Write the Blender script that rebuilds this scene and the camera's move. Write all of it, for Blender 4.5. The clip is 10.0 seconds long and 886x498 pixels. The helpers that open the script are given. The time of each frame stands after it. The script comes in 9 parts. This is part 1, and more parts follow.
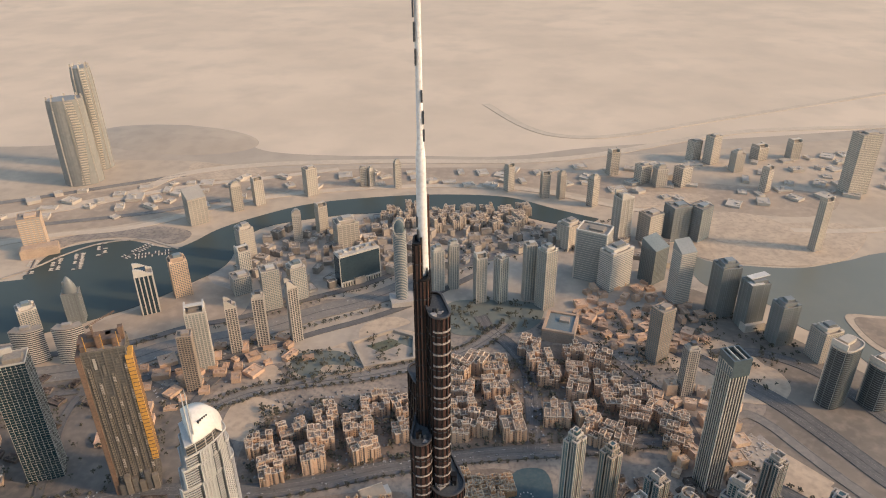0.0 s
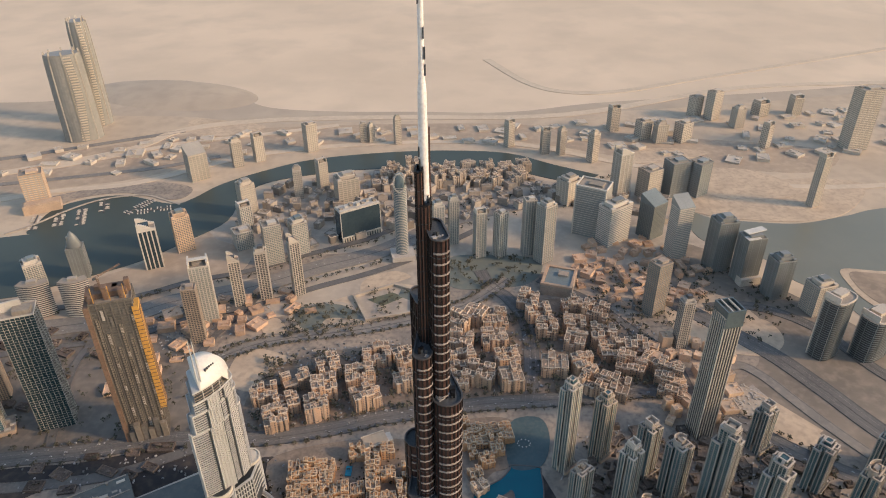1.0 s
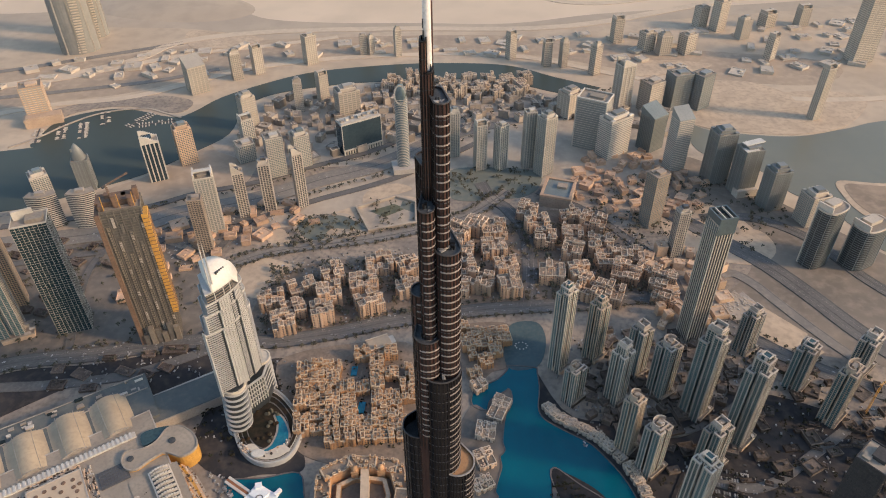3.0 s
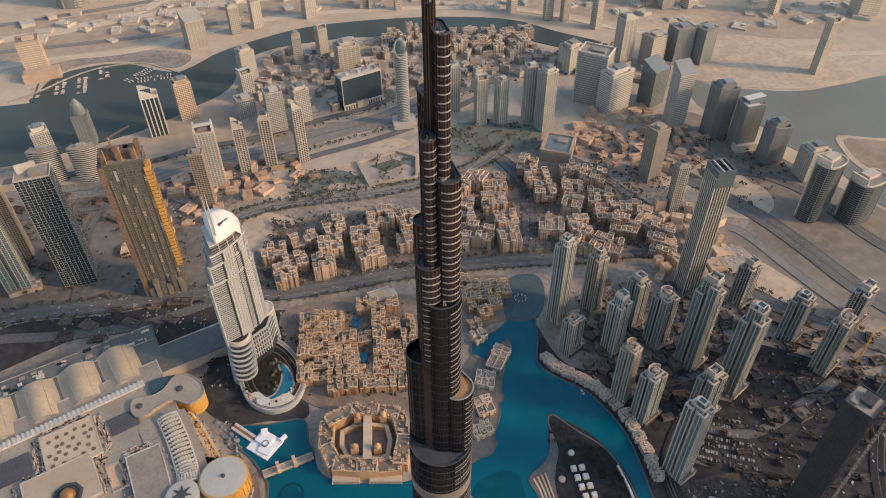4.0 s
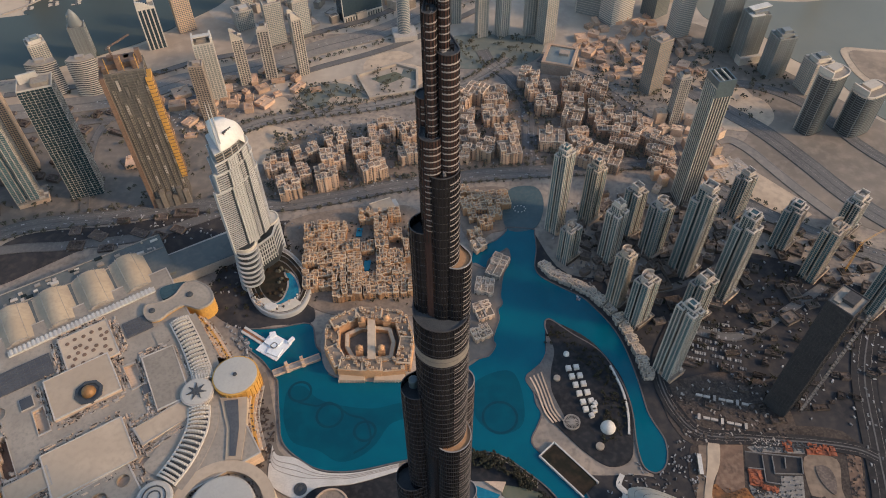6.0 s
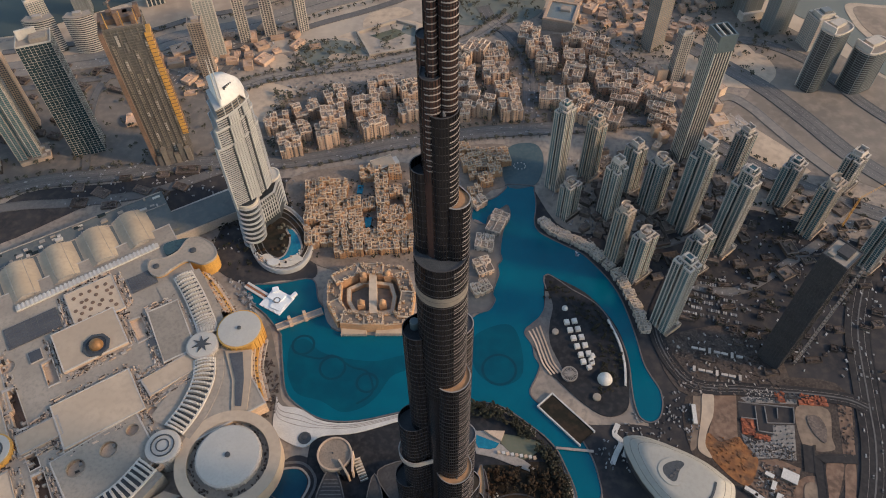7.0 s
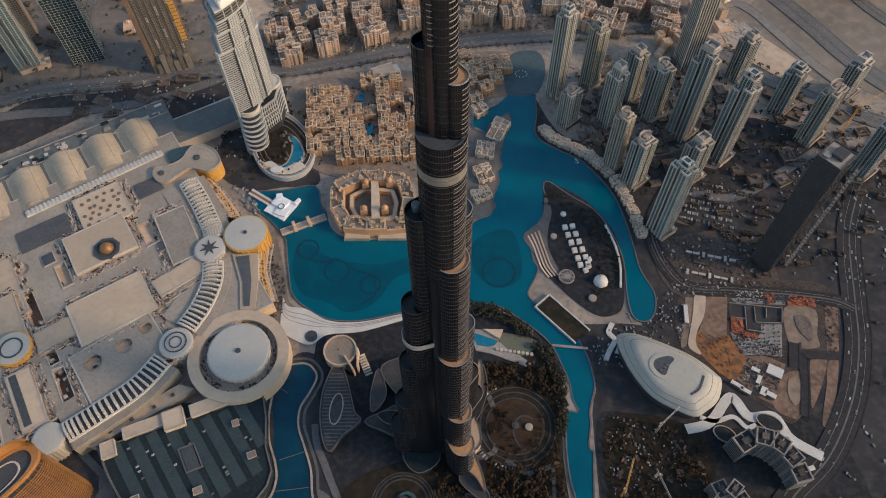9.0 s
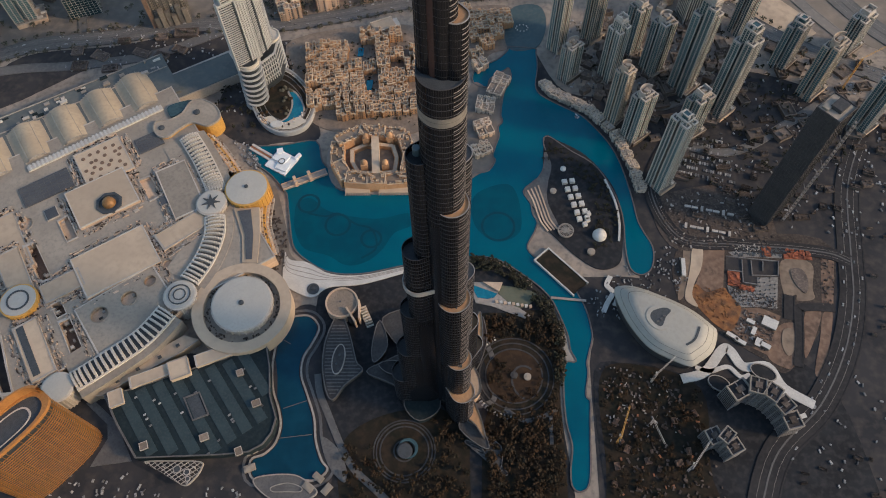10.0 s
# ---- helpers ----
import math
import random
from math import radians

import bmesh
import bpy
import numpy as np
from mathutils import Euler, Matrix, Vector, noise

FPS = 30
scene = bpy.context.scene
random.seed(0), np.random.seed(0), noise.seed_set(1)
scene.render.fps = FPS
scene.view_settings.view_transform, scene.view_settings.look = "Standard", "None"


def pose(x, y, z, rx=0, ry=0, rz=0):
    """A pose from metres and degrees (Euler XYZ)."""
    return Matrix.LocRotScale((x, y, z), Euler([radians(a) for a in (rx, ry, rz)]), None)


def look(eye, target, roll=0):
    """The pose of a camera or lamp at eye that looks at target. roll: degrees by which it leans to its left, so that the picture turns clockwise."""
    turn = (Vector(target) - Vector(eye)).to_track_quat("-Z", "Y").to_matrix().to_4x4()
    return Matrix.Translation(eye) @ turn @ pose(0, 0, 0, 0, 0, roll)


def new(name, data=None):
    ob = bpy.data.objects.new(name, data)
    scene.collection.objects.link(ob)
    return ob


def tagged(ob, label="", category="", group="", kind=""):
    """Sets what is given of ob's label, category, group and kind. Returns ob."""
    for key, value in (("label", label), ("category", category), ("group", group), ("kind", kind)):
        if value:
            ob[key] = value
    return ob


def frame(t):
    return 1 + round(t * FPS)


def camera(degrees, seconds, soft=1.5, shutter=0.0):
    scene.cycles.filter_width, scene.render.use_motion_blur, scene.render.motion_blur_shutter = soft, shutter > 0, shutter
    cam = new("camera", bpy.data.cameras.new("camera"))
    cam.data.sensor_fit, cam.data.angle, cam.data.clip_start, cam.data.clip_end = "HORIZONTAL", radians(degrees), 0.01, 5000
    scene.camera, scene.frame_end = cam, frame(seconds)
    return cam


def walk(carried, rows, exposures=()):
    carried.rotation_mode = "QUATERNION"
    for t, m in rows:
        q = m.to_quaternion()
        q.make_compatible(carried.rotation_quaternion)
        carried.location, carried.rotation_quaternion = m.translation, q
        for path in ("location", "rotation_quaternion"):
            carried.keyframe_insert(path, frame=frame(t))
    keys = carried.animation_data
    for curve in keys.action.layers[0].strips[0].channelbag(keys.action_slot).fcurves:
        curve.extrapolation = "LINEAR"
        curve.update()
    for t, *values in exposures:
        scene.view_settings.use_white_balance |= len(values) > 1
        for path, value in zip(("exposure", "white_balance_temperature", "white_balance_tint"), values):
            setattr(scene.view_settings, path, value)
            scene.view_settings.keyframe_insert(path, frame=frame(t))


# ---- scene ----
from mathutils.geometry import delaunay_2d_cdt
cam = camera(64.2, 10.0, 1.0)
METRES, EYE = 140.0, 763.0
ROWS = [
    (0.0, 0.0, 0.0, 0.0, -0.19, -28.47, 0.35),
    (0.5, 0.0007, -0.052, 0.0009, -0.19, -30.23, 0.35),
    (1.0, 0.0005, -0.1013, 0.0031, -0.18, -31.83, 0.36),
    (1.5, 0.0002, -0.1535, 0.0081, -0.18, -33.55, 0.37),
    (2.0, -0.0001, -0.2019, 0.0104, -0.17, -35.14, 0.38),
    (2.5, 0.0002, -0.25, 0.0118, -0.14, -36.7, 0.4),
    (4.0, -0.0021, -0.4045, 0.0111, -0.14, -41.61, 0.45),
    (4.5, -0.0012, -0.4535, 0.0137, -0.11, -43.1, 0.48),
    (5.0, -0.0006, -0.502, 0.0152, -0.1, -44.6, 0.52),
    (5.5, -0.0005, -0.5524, 0.016, -0.1, -46.22, 0.52),
    (7.0, 0.0021, -0.6987, 0.0216, -0.09, -50.79, 0.59),
    (7.5, 0.0044, -0.7464, 0.0212, -0.07, -52.26, 0.63),
    (8.0, 0.0042, -0.8019, 0.0238, -0.07, -53.98, 0.64),
    (8.5, 0.004, -0.8505, 0.0243, -0.05, -55.44, 0.64),
    (9.0, 0.0065, -0.8993, 0.0263, -0.03, -57.03, 0.69),
    (9.5, 0.0083, -0.9468, 0.0274, -0.03, -58.46, 0.71),
    (10.0, 0.0067, -0.9989, 0.0272, -0.03, -60.0, 0.71),
]
walk(cam, [(t, pose(METRES * x, METRES * y, EYE + METRES * z, 90 + pitch, roll, yaw)) for t, x, y, z, yaw, pitch, roll in ROWS],
     exposures=((0.0, 0.46, 6700, 10), (2.5, 0.46, 6650, 10), (5.0, 0.40, 6500, 10), (7.5, 0.28, 6350, 9), (10.0, 0.20, 6200, 7)))

# ---- sky, sun, exposure ----
SUN_EL, SUN_AZ = 25.0, 103.0        # azimuth clockwise from +y
world = bpy.data.worlds.new("dusty_sky")
scene.world = world
world.use_nodes = True
wn = world.node_tree
wn.nodes.clear()
sky = wn.nodes.new("ShaderNodeTexSky")
sky.sky_type = "NISHITA"
sky.sun_disc = False
sky.sun_elevation, sky.sun_rotation = radians(SUN_EL), radians(SUN_AZ)
sky.air_density, sky.dust_density, sky.ozone_density = 1.3, 1.5, 1.5
bg = wn.nodes.new("ShaderNodeBackground")
bg.inputs["Strength"].default_value = 0.175
wo = wn.nodes.new("ShaderNodeOutputWorld")
wn.links.new(sky.outputs[0], bg.inputs[0])
wn.links.new(bg.outputs[0], wo.inputs[0])
sun = new("sun", bpy.data.lights.new("sun", "SUN"))
sun.data.energy, sun.data.angle, sun.data.color = 2.3, radians(7), (1.0, 0.69, 0.43)
sun_to = Vector((math.sin(radians(SUN_AZ)) * math.cos(radians(SUN_EL)), math.cos(radians(SUN_AZ)) * math.cos(radians(SUN_EL)), math.sin(radians(SUN_EL))))
sun.matrix_world = look(sun_to * 3000, (0, 0, 0))
scene.view_settings.exposure = 0.15


# ---- materials ----
def mat(name, c1, c2=None, scale=0.05, c3=None, fine=1.0, rough=0.8, metal=0.0, bump=0.0, vary=0.0, spec=0.5, island=0.0):
    """A surface that wanders between two colours at one scale and towards a third at a finer one. vary: brightness from object to object; island: from piece to piece of one mesh."""
    m = bpy.data.materials.new(name)
    m.use_nodes = True
    nt = m.node_tree
    p = nt.nodes["Principled BSDF"]
    p.inputs["Roughness"].default_value, p.inputs["Metallic"].default_value = rough, metal
    p.inputs["Specular IOR Level"].default_value = spec
    c2 = c2 or tuple(v * 0.7 for v in c1)
    c3 = c3 or tuple(v * 0.6 for v in c1)
    co = nt.nodes.new("ShaderNodeTexCoord")
    n1 = nt.nodes.new("ShaderNodeTexNoise")
    n1.inputs["Scale"].default_value, n1.inputs["Detail"].default_value = scale, 6
    n2 = nt.nodes.new("ShaderNodeTexNoise")
    n2.inputs["Scale"].default_value, n2.inputs["Detail"].default_value = fine, 4
    nt.links.new(co.outputs["Object"], n1.inputs["Vector"])
    nt.links.new(co.outputs["Object"], n2.inputs["Vector"])
    r1 = nt.nodes.new("ShaderNodeMapRange")
    r1.inputs[1].default_value, r1.inputs[2].default_value = 0.38, 0.62
    r2 = nt.nodes.new("ShaderNodeMapRange")
    r2.inputs[1].default_value, r2.inputs[2].default_value, r2.inputs[4].default_value = 0.45, 0.7, 0.7
    nt.links.new(n1.outputs[0], r1.inputs[0])
    nt.links.new(n2.outputs[0], r2.inputs[0])
    a = nt.nodes.new("ShaderNodeMix")
    a.data_type = "RGBA"
    a.inputs[6].default_value, a.inputs[7].default_value = (*c1, 1), (*c2, 1)
    nt.links.new(r1.outputs[0], a.inputs[0])
    b = nt.nodes.new("ShaderNodeMix")
    b.data_type = "RGBA"
    b.inputs[7].default_value = (*c3, 1)
    nt.links.new(r2.outputs[0], b.inputs[0])
    nt.links.new(a.outputs[2], b.inputs[6])
    out = b.outputs[2]
    if island:
        ge = nt.nodes.new("ShaderNodeNewGeometry")
        mi = nt.nodes.new("ShaderNodeMapRange")
        mi.inputs[3].default_value, mi.inputs[4].default_value = 1 - island, 1 + island
        nt.links.new(ge.outputs["Random Per Island"], mi.inputs[0])
        hi = nt.nodes.new("ShaderNodeHueSaturation")
        nt.links.new(mi.outputs[0], hi.inputs["Value"])
        nt.links.new(out, hi.inputs["Color"])
        out = hi.outputs[0]
    if vary:
        oi = nt.nodes.new("ShaderNodeObjectInfo")
        mr = nt.nodes.new("ShaderNodeMapRange")
        mr.inputs[3].default_value, mr.inputs[4].default_value = 1 - vary, 1 + vary
        nt.links.new(oi.outputs["Random"], mr.inputs[0])
        hs = nt.nodes.new("ShaderNodeHueSaturation")
        nt.links.new(mr.outputs[0], hs.inputs["Value"])
        nt.links.new(out, hs.inputs["Color"])
        out = hs.outputs[0]
    nt.links.new(out, p.inputs["Base Color"])
    if bump:
        bp = nt.nodes.new("ShaderNodeBump")
        bp.inputs["Strength"].default_value, bp.inputs["Distance"].default_value = bump, 1.0
        nt.links.new(n2.outputs[0], bp.inputs["Height"])
        nt.links.new(bp.outputs[0], p.inputs["Normal"])
    return m


# The sand colour includes the bright, warm haze of the distance.
SAND = mat("desert_sand", (0.635, 0.50, 0.37), (0.55, 0.435, 0.322), 0.0016, (0.50, 0.40, 0.30), 0.005, 0.95, bump=0.04)
PLOT = mat("bare_sandy_plot", (0.52, 0.395, 0.28), (0.44, 0.335, 0.24), 0.02, (0.33, 0.255, 0.19), 0.09, 0.95, bump=0.3)
# Mid-distance haze is put into the next two ground colours.
URBAN = mat("hazed_paving", (0.34, 0.272, 0.212), (0.225, 0.187, 0.155), 0.02, (0.125, 0.108, 0.094), 0.12, 0.9, bump=0.2)
PALEURB = mat("haze_pale_ground", (0.40, 0.33, 0.26), (0.30, 0.252, 0.205), 0.012, (0.46, 0.375, 0.29), 0.06, 0.95)
# Shade and corner vignette are painted into this paving colour.
DUSK = mat("shade_dark_paving", (0.048, 0.045, 0.046), (0.032, 0.0315, 0.034), 0.02, (0.088, 0.073, 0.064), 0.08, 0.9, bump=0.2, spec=0.12)
DARKASPH = mat("dark_road_asphalt", (0.04, 0.037, 0.037), (0.03, 0.028, 0.029), 0.02, (0.055, 0.05, 0.048), 0.2, 0.85, spec=0.12)
PAVE = mat("pale_stone_paving", (0.36, 0.315, 0.27), (0.28, 0.245, 0.21), 0.05, (0.2, 0.175, 0.15), 0.3, 0.8)
# Near-black because the tower's shade and the vignette are in the colour.
DARKPAVE = mat("shade_dark_plaza_paving", (0.026, 0.027, 0.03), (0.018, 0.018, 0.02), 0.03, (0.05, 0.046, 0.045), 0.15, 0.7, spec=0.12)
ROAD = mat("asphalt", (0.13, 0.12, 0.112), (0.10, 0.094, 0.09), 0.02, (0.16, 0.148, 0.135), 0.2, 0.85)
WHITEP = mat("white_stone", (0.60, 0.56, 0.50), (0.52, 0.485, 0.435), 0.08, (0.43, 0.40, 0.36), 0.6, 0.6)
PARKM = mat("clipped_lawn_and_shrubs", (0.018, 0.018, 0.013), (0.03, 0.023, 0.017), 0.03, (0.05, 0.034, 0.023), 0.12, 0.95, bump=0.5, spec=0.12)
LAWN = mat("lawn", (0.12, 0.125, 0.085), (0.10, 0.105, 0.07), 0.05, (0.14, 0.13, 0.09), 0.3, 0.95)
OLDPAVE = mat("brown_lane_paving", (0.25, 0.187, 0.14), (0.18, 0.138, 0.105), 0.05, (0.13, 0.103, 0.083), 0.25, 0.9)
ROOFB = mat("brown_flat_roof", (0.27, 0.205, 0.15), (0.21, 0.16, 0.12), 0.06, (0.15, 0.12, 0.092), 0.5, 0.9, vary=0.3)
HOTELW = mat("white_hotel_render", (0.46, 0.445, 0.415), (0.41, 0.395, 0.37), 0.04, (0.36, 0.345, 0.325), 0.5, 0.7)
TEALGL = mat("teal_glass", (0.05, 0.095, 0.105), (0.07, 0.12, 0.13), 0.03, (0.04, 0.07, 0.08), 0.3, 0.2, vary=0.3)
# Far walls, paled so that their colour carries the haze.
FARC = mat("haze_bleached_walls", (0.60, 0.51, 0.42), (0.52, 0.445, 0.37), 0.03, (0.46, 0.39, 0.325), 0.3, 0.9, vary=0.15)
WATER = mat("turquoise_lake_water", (0.0, 0.092, 0.133), (0.0, 0.081, 0.121), 0.008, (0.0, 0.105, 0.146), 0.03, 0.22, bump=0.02, spec=0.3)
DEEP = mat("deep_basin_water", (0.0, 0.062, 0.092), (0.0, 0.052, 0.08), 0.02, (0.0, 0.075, 0.105), 0.05, 0.22, spec=0.3)
POND = mat("dark_pool_water", (0.004, 0.04, 0.07), (0.004, 0.032, 0.055), 0.02, (0.006, 0.05, 0.08), 0.05, 0.2, spec=0.3)
POOL = mat("swimming_pool_water", (0.01, 0.16, 0.24), (0.01, 0.13, 0.2), 0.05, (0.02, 0.19, 0.27), 0.3, 0.15)
BAY = mat("creek_water", (0.05, 0.064, 0.058), (0.06, 0.073, 0.064), 0.004, (0.054, 0.066, 0.059), 0.02, 0.35, spec=0.15)
WESTG = mat("tan_dusty_earth", (0.38, 0.29, 0.21), (0.31, 0.24, 0.18), 0.01, (0.45, 0.345, 0.25), 0.05, 0.95, bump=0.1)
# Water colour lightened to hold the haze over the lagoon.
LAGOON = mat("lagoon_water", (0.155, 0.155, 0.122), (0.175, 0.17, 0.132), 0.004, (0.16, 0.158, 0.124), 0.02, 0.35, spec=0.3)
EASTG = mat("brown_dusty_earth", (0.31, 0.232, 0.168), (0.22, 0.17, 0.128), 0.012, (0.38, 0.285, 0.205), 0.05, 0.95, bump=0.2)
BRONZE = mat("dark_bronze_glass", (0.0098, 0.010, 0.0127), (0.0128, 0.013, 0.0156), 0.1, (0.0085, 0.0088, 0.011), 0.8, 0.16, spec=0.22)
COREBR = mat("brown_metal_cladding", (0.115, 0.055, 0.04), (0.09, 0.045, 0.034), 0.15, (0.065, 0.036, 0.029), 1.0, 0.4, metal=0.2)
STEEL = mat("brushed_steel_band", (0.34, 0.315, 0.295), (0.27, 0.25, 0.235), 0.3, (0.20, 0.185, 0.175), 2.0, 0.5)
EDGE = mat("slim_floor_edge", (0.066, 0.063, 0.065), (0.053, 0.05, 0.052), 0.3, (0.04, 0.038, 0.04), 2.0, 0.5)
DASH = mat("bright_floor_edge", (0.33, 0.285, 0.26), (0.27, 0.235, 0.215), 0.3, (0.20, 0.175, 0.16), 2.0, 0.45)
DIMSTEEL = mat("dull_steel_fin", (0.013, 0.012, 0.0127), (0.0105, 0.0097, 0.0103), 0.3, (0.009, 0.0083, 0.0087), 2.0, 0.45, spec=0.15)
SPIREW = mat("white_spire_steel", (0.74, 0.71, 0.68), (0.64, 0.61, 0.59), 0.2, (0.5, 0.47, 0.45), 1.5, 0.4)
# The low sun's orange is put into this deck and canopy colour.
DECK = mat("sun_orange_deck", (0.46, 0.25, 0.12), (0.38, 0.21, 0.10), 0.3, (0.28, 0.16, 0.085), 1.5, 0.7)
MECH = mat("dark_roof_plant", (0.05, 0.055, 0.06), (0.035, 0.04, 0.045), 0.3, (0.09, 0.09, 0.09), 2.0, 0.7)
GLASS = mat("blue_grey_glass", (0.085, 0.115, 0.125), (0.11, 0.14, 0.145), 0.03, (0.07, 0.09, 0.10), 0.3, 0.3, vary=0.25)
DARKGL = mat("dark_window_glass", (0.07, 0.07, 0.074), (0.09, 0.088, 0.088), 0.05, (0.05, 0.05, 0.054), 0.5, 0.35, vary=0.25)
CONC = mat("pale_concrete", (0.43, 0.38, 0.33), (0.37, 0.325, 0.28), 0.03, (0.30, 0.265, 0.23), 0.4, 0.85, vary=0.2)
SANDC = mat("sand_rendered_wall", (0.57, 0.41, 0.285), (0.50, 0.355, 0.25), 0.04, (0.41, 0.295, 0.21), 0.4, 0.9, vary=0.18)
OLDST = mat("warm_old_sandstone", (0.50, 0.285, 0.145), (0.43, 0.245, 0.128), 0.04, (0.33, 0.195, 0.11), 0.4, 0.9, vary=0.2)
CREAM = mat("cream_roof_shell", (0.58, 0.51, 0.41), (0.52, 0.455, 0.37), 0.03, (0.46, 0.40, 0.33), 0.3, 0.6)
# Glass of the farther towers, lightened in colour for haze.
HAZYGL = mat("hazy_pale_glass", (0.14, 0.16, 0.158), (0.18, 0.195, 0.19), 0.03, (0.12, 0.135, 0.135), 0.3, 0.4, vary=0.3)
# Brown roofs darkened in colour for shadow and vignette.
RUBBLE = mat("brown_rubble_roofs", (0.10, 0.078, 0.066), (0.062, 0.05, 0.044), 0.06, (0.16, 0.126, 0.102), 0.4, 0.9, vary=0.35, island=0.45, spec=0.12)
BRONZGOLD = mat("orange_bronze_slats", (0.31, 0.15, 0.05), (0.24, 0.12, 0.042), 0.06, (0.16, 0.084, 0.034), 0.4, 0.5, metal=0.3)
WHITEC = mat("white_painted_concrete", (0.57, 0.51, 0.435), (0.50, 0.45, 0.385), 0.04, (0.42, 0.38, 0.328), 0.5, 0.75, vary=0.1)
GOLD = mat("golden_cladding", (0.62, 0.335, 0.075), (0.52, 0.28, 0.065), 0.06, (0.38, 0.205, 0.055), 0.4, 0.6, metal=0.15)
RUST = mat("rust_brown_concrete", (0.20, 0.12, 0.08), (0.15, 0.095, 0.065), 0.04, (0.10, 0.07, 0.05), 0.3, 0.9)
ROOF = mat("sandy_roof_sheet", (0.49, 0.372, 0.262), (0.435, 0.33, 0.233), 0.02, (0.395, 0.30, 0.214), 0.15, 0.85, vary=0.14)
GREYROOF = mat("grey_roof_membrane", (0.325, 0.272, 0.215), (0.27, 0.226, 0.18), 0.03, (0.22, 0.186, 0.15), 0.25, 0.85, vary=0.14)
TEALROOF = mat("slate_blue_parking_deck", (0.015, 0.025, 0.029), (0.012, 0.02, 0.023), 0.04, (0.026, 0.034, 0.036), 0.3, 0.8, spec=0.2)
TEALPALE = mat("pale_slate_parking_aisle", (0.038, 0.057, 0.062), (0.031, 0.047, 0.052), 0.06, (0.052, 0.066, 0.07), 0.4, 0.8, spec=0.2)
DIMPAVE = mat("dim_path_paving", (0.13, 0.12, 0.112), (0.10, 0.092, 0.088), 0.08, (0.07, 0.065, 0.062), 0.4, 0.8)
FABRIC = mat("tan_tent_fabric", (0.44, 0.345, 0.235), (0.37, 0.29, 0.20), 0.03, (0.32, 0.25, 0.18), 0.2, 0.8)
LEAF = mat("dusty_foliage", (0.028, 0.030, 0.020), (0.040, 0.034, 0.022), 0.05, (0.020, 0.022, 0.016), 0.5, 0.95, island=0.5, spec=0.12)
CARW = mat("car_paint", (0.34, 0.32, 0.30), (0.10, 0.10, 0.10), 0.9, (0.2, 0.19, 0.18), 3.0, 0.4, island=0.75)
# Distance haze is mixed into these four wall and glass colours.
MIDW = mat("haze_veiled_concrete", (0.50, 0.45, 0.385), (0.44, 0.395, 0.34), 0.03, (0.37, 0.335, 0.29), 0.3, 0.9, vary=0.15)
MIDGL = mat("haze_veiled_teal_glass", (0.14, 0.165, 0.165), (0.17, 0.19, 0.187), 0.03, (0.115, 0.138, 0.14), 0.3, 0.45, vary=0.25)
HAZEW = mat("haze_paled_walls", (0.50, 0.43, 0.35), (0.45, 0.385, 0.315), 0.03, (0.40, 0.345, 0.285), 0.3, 0.9, vary=0.15)
HAZEGL = mat("haze_paled_glass", (0.33, 0.295, 0.25), (0.29, 0.262, 0.225), 0.03, (0.26, 0.238, 0.207), 0.3, 0.6, vary=0.18)
# Both far-road colours are lightened for haze; the second is dusty too.
FARROAD = mat("haze_paled_asphalt", (0.53, 0.425, 0.32), (0.47, 0.38, 0.288), 0.01, (0.57, 0.455, 0.34), 0.06, 0.95)
HAZEROAD = mat("dusty_hazed_asphalt", (0.215, 0.19, 0.165), (0.17, 0.155, 0.14), 0.015, (0.27, 0.235, 0.20), 0.12, 0.9)
HOUSEW = mat("pink_brown_render", (0.54, 0.36, 0.245), (0.46, 0.31, 0.21), 0.04, (0.37, 0.25, 0.175), 0.4, 0.9, vary=0.22)
# Paler copy of the foliage, its colour lifted for haze.
LEAFD = mat("haze_paled_foliage", (0.082, 0.078, 0.058), (0.10, 0.09, 0.066), 0.05, (0.064, 0.062, 0.048), 0.5, 0.95, island=0.4, spec=0.12)
LEAFB = mat("autumn_brown_foliage", (0.036, 0.023, 0.014), (0.022, 0.020, 0.014), 0.03, (0.055, 0.029, 0.013), 0.15, 0.95, island=0.55, spec=0.12)
DARKRING = mat("dark_stone_ring", (0.075, 0.07, 0.068), (0.055, 0.052, 0.051), 0.08, (0.04, 0.038, 0.038), 0.4, 0.8, spec=0.12)
SHELL = mat("grey_cream_roof_shell", (0.375, 0.345, 0.292), (0.345, 0.318, 0.27), 0.03, (0.315, 0.29, 0.248), 0.3, 0.6)
BRICKR = mat("red_site_sheeting", (0.33, 0.12, 0.05), (0.25, 0.10, 0.05), 0.1, (0.2, 0.12, 0.08), 0.5, 0.9)


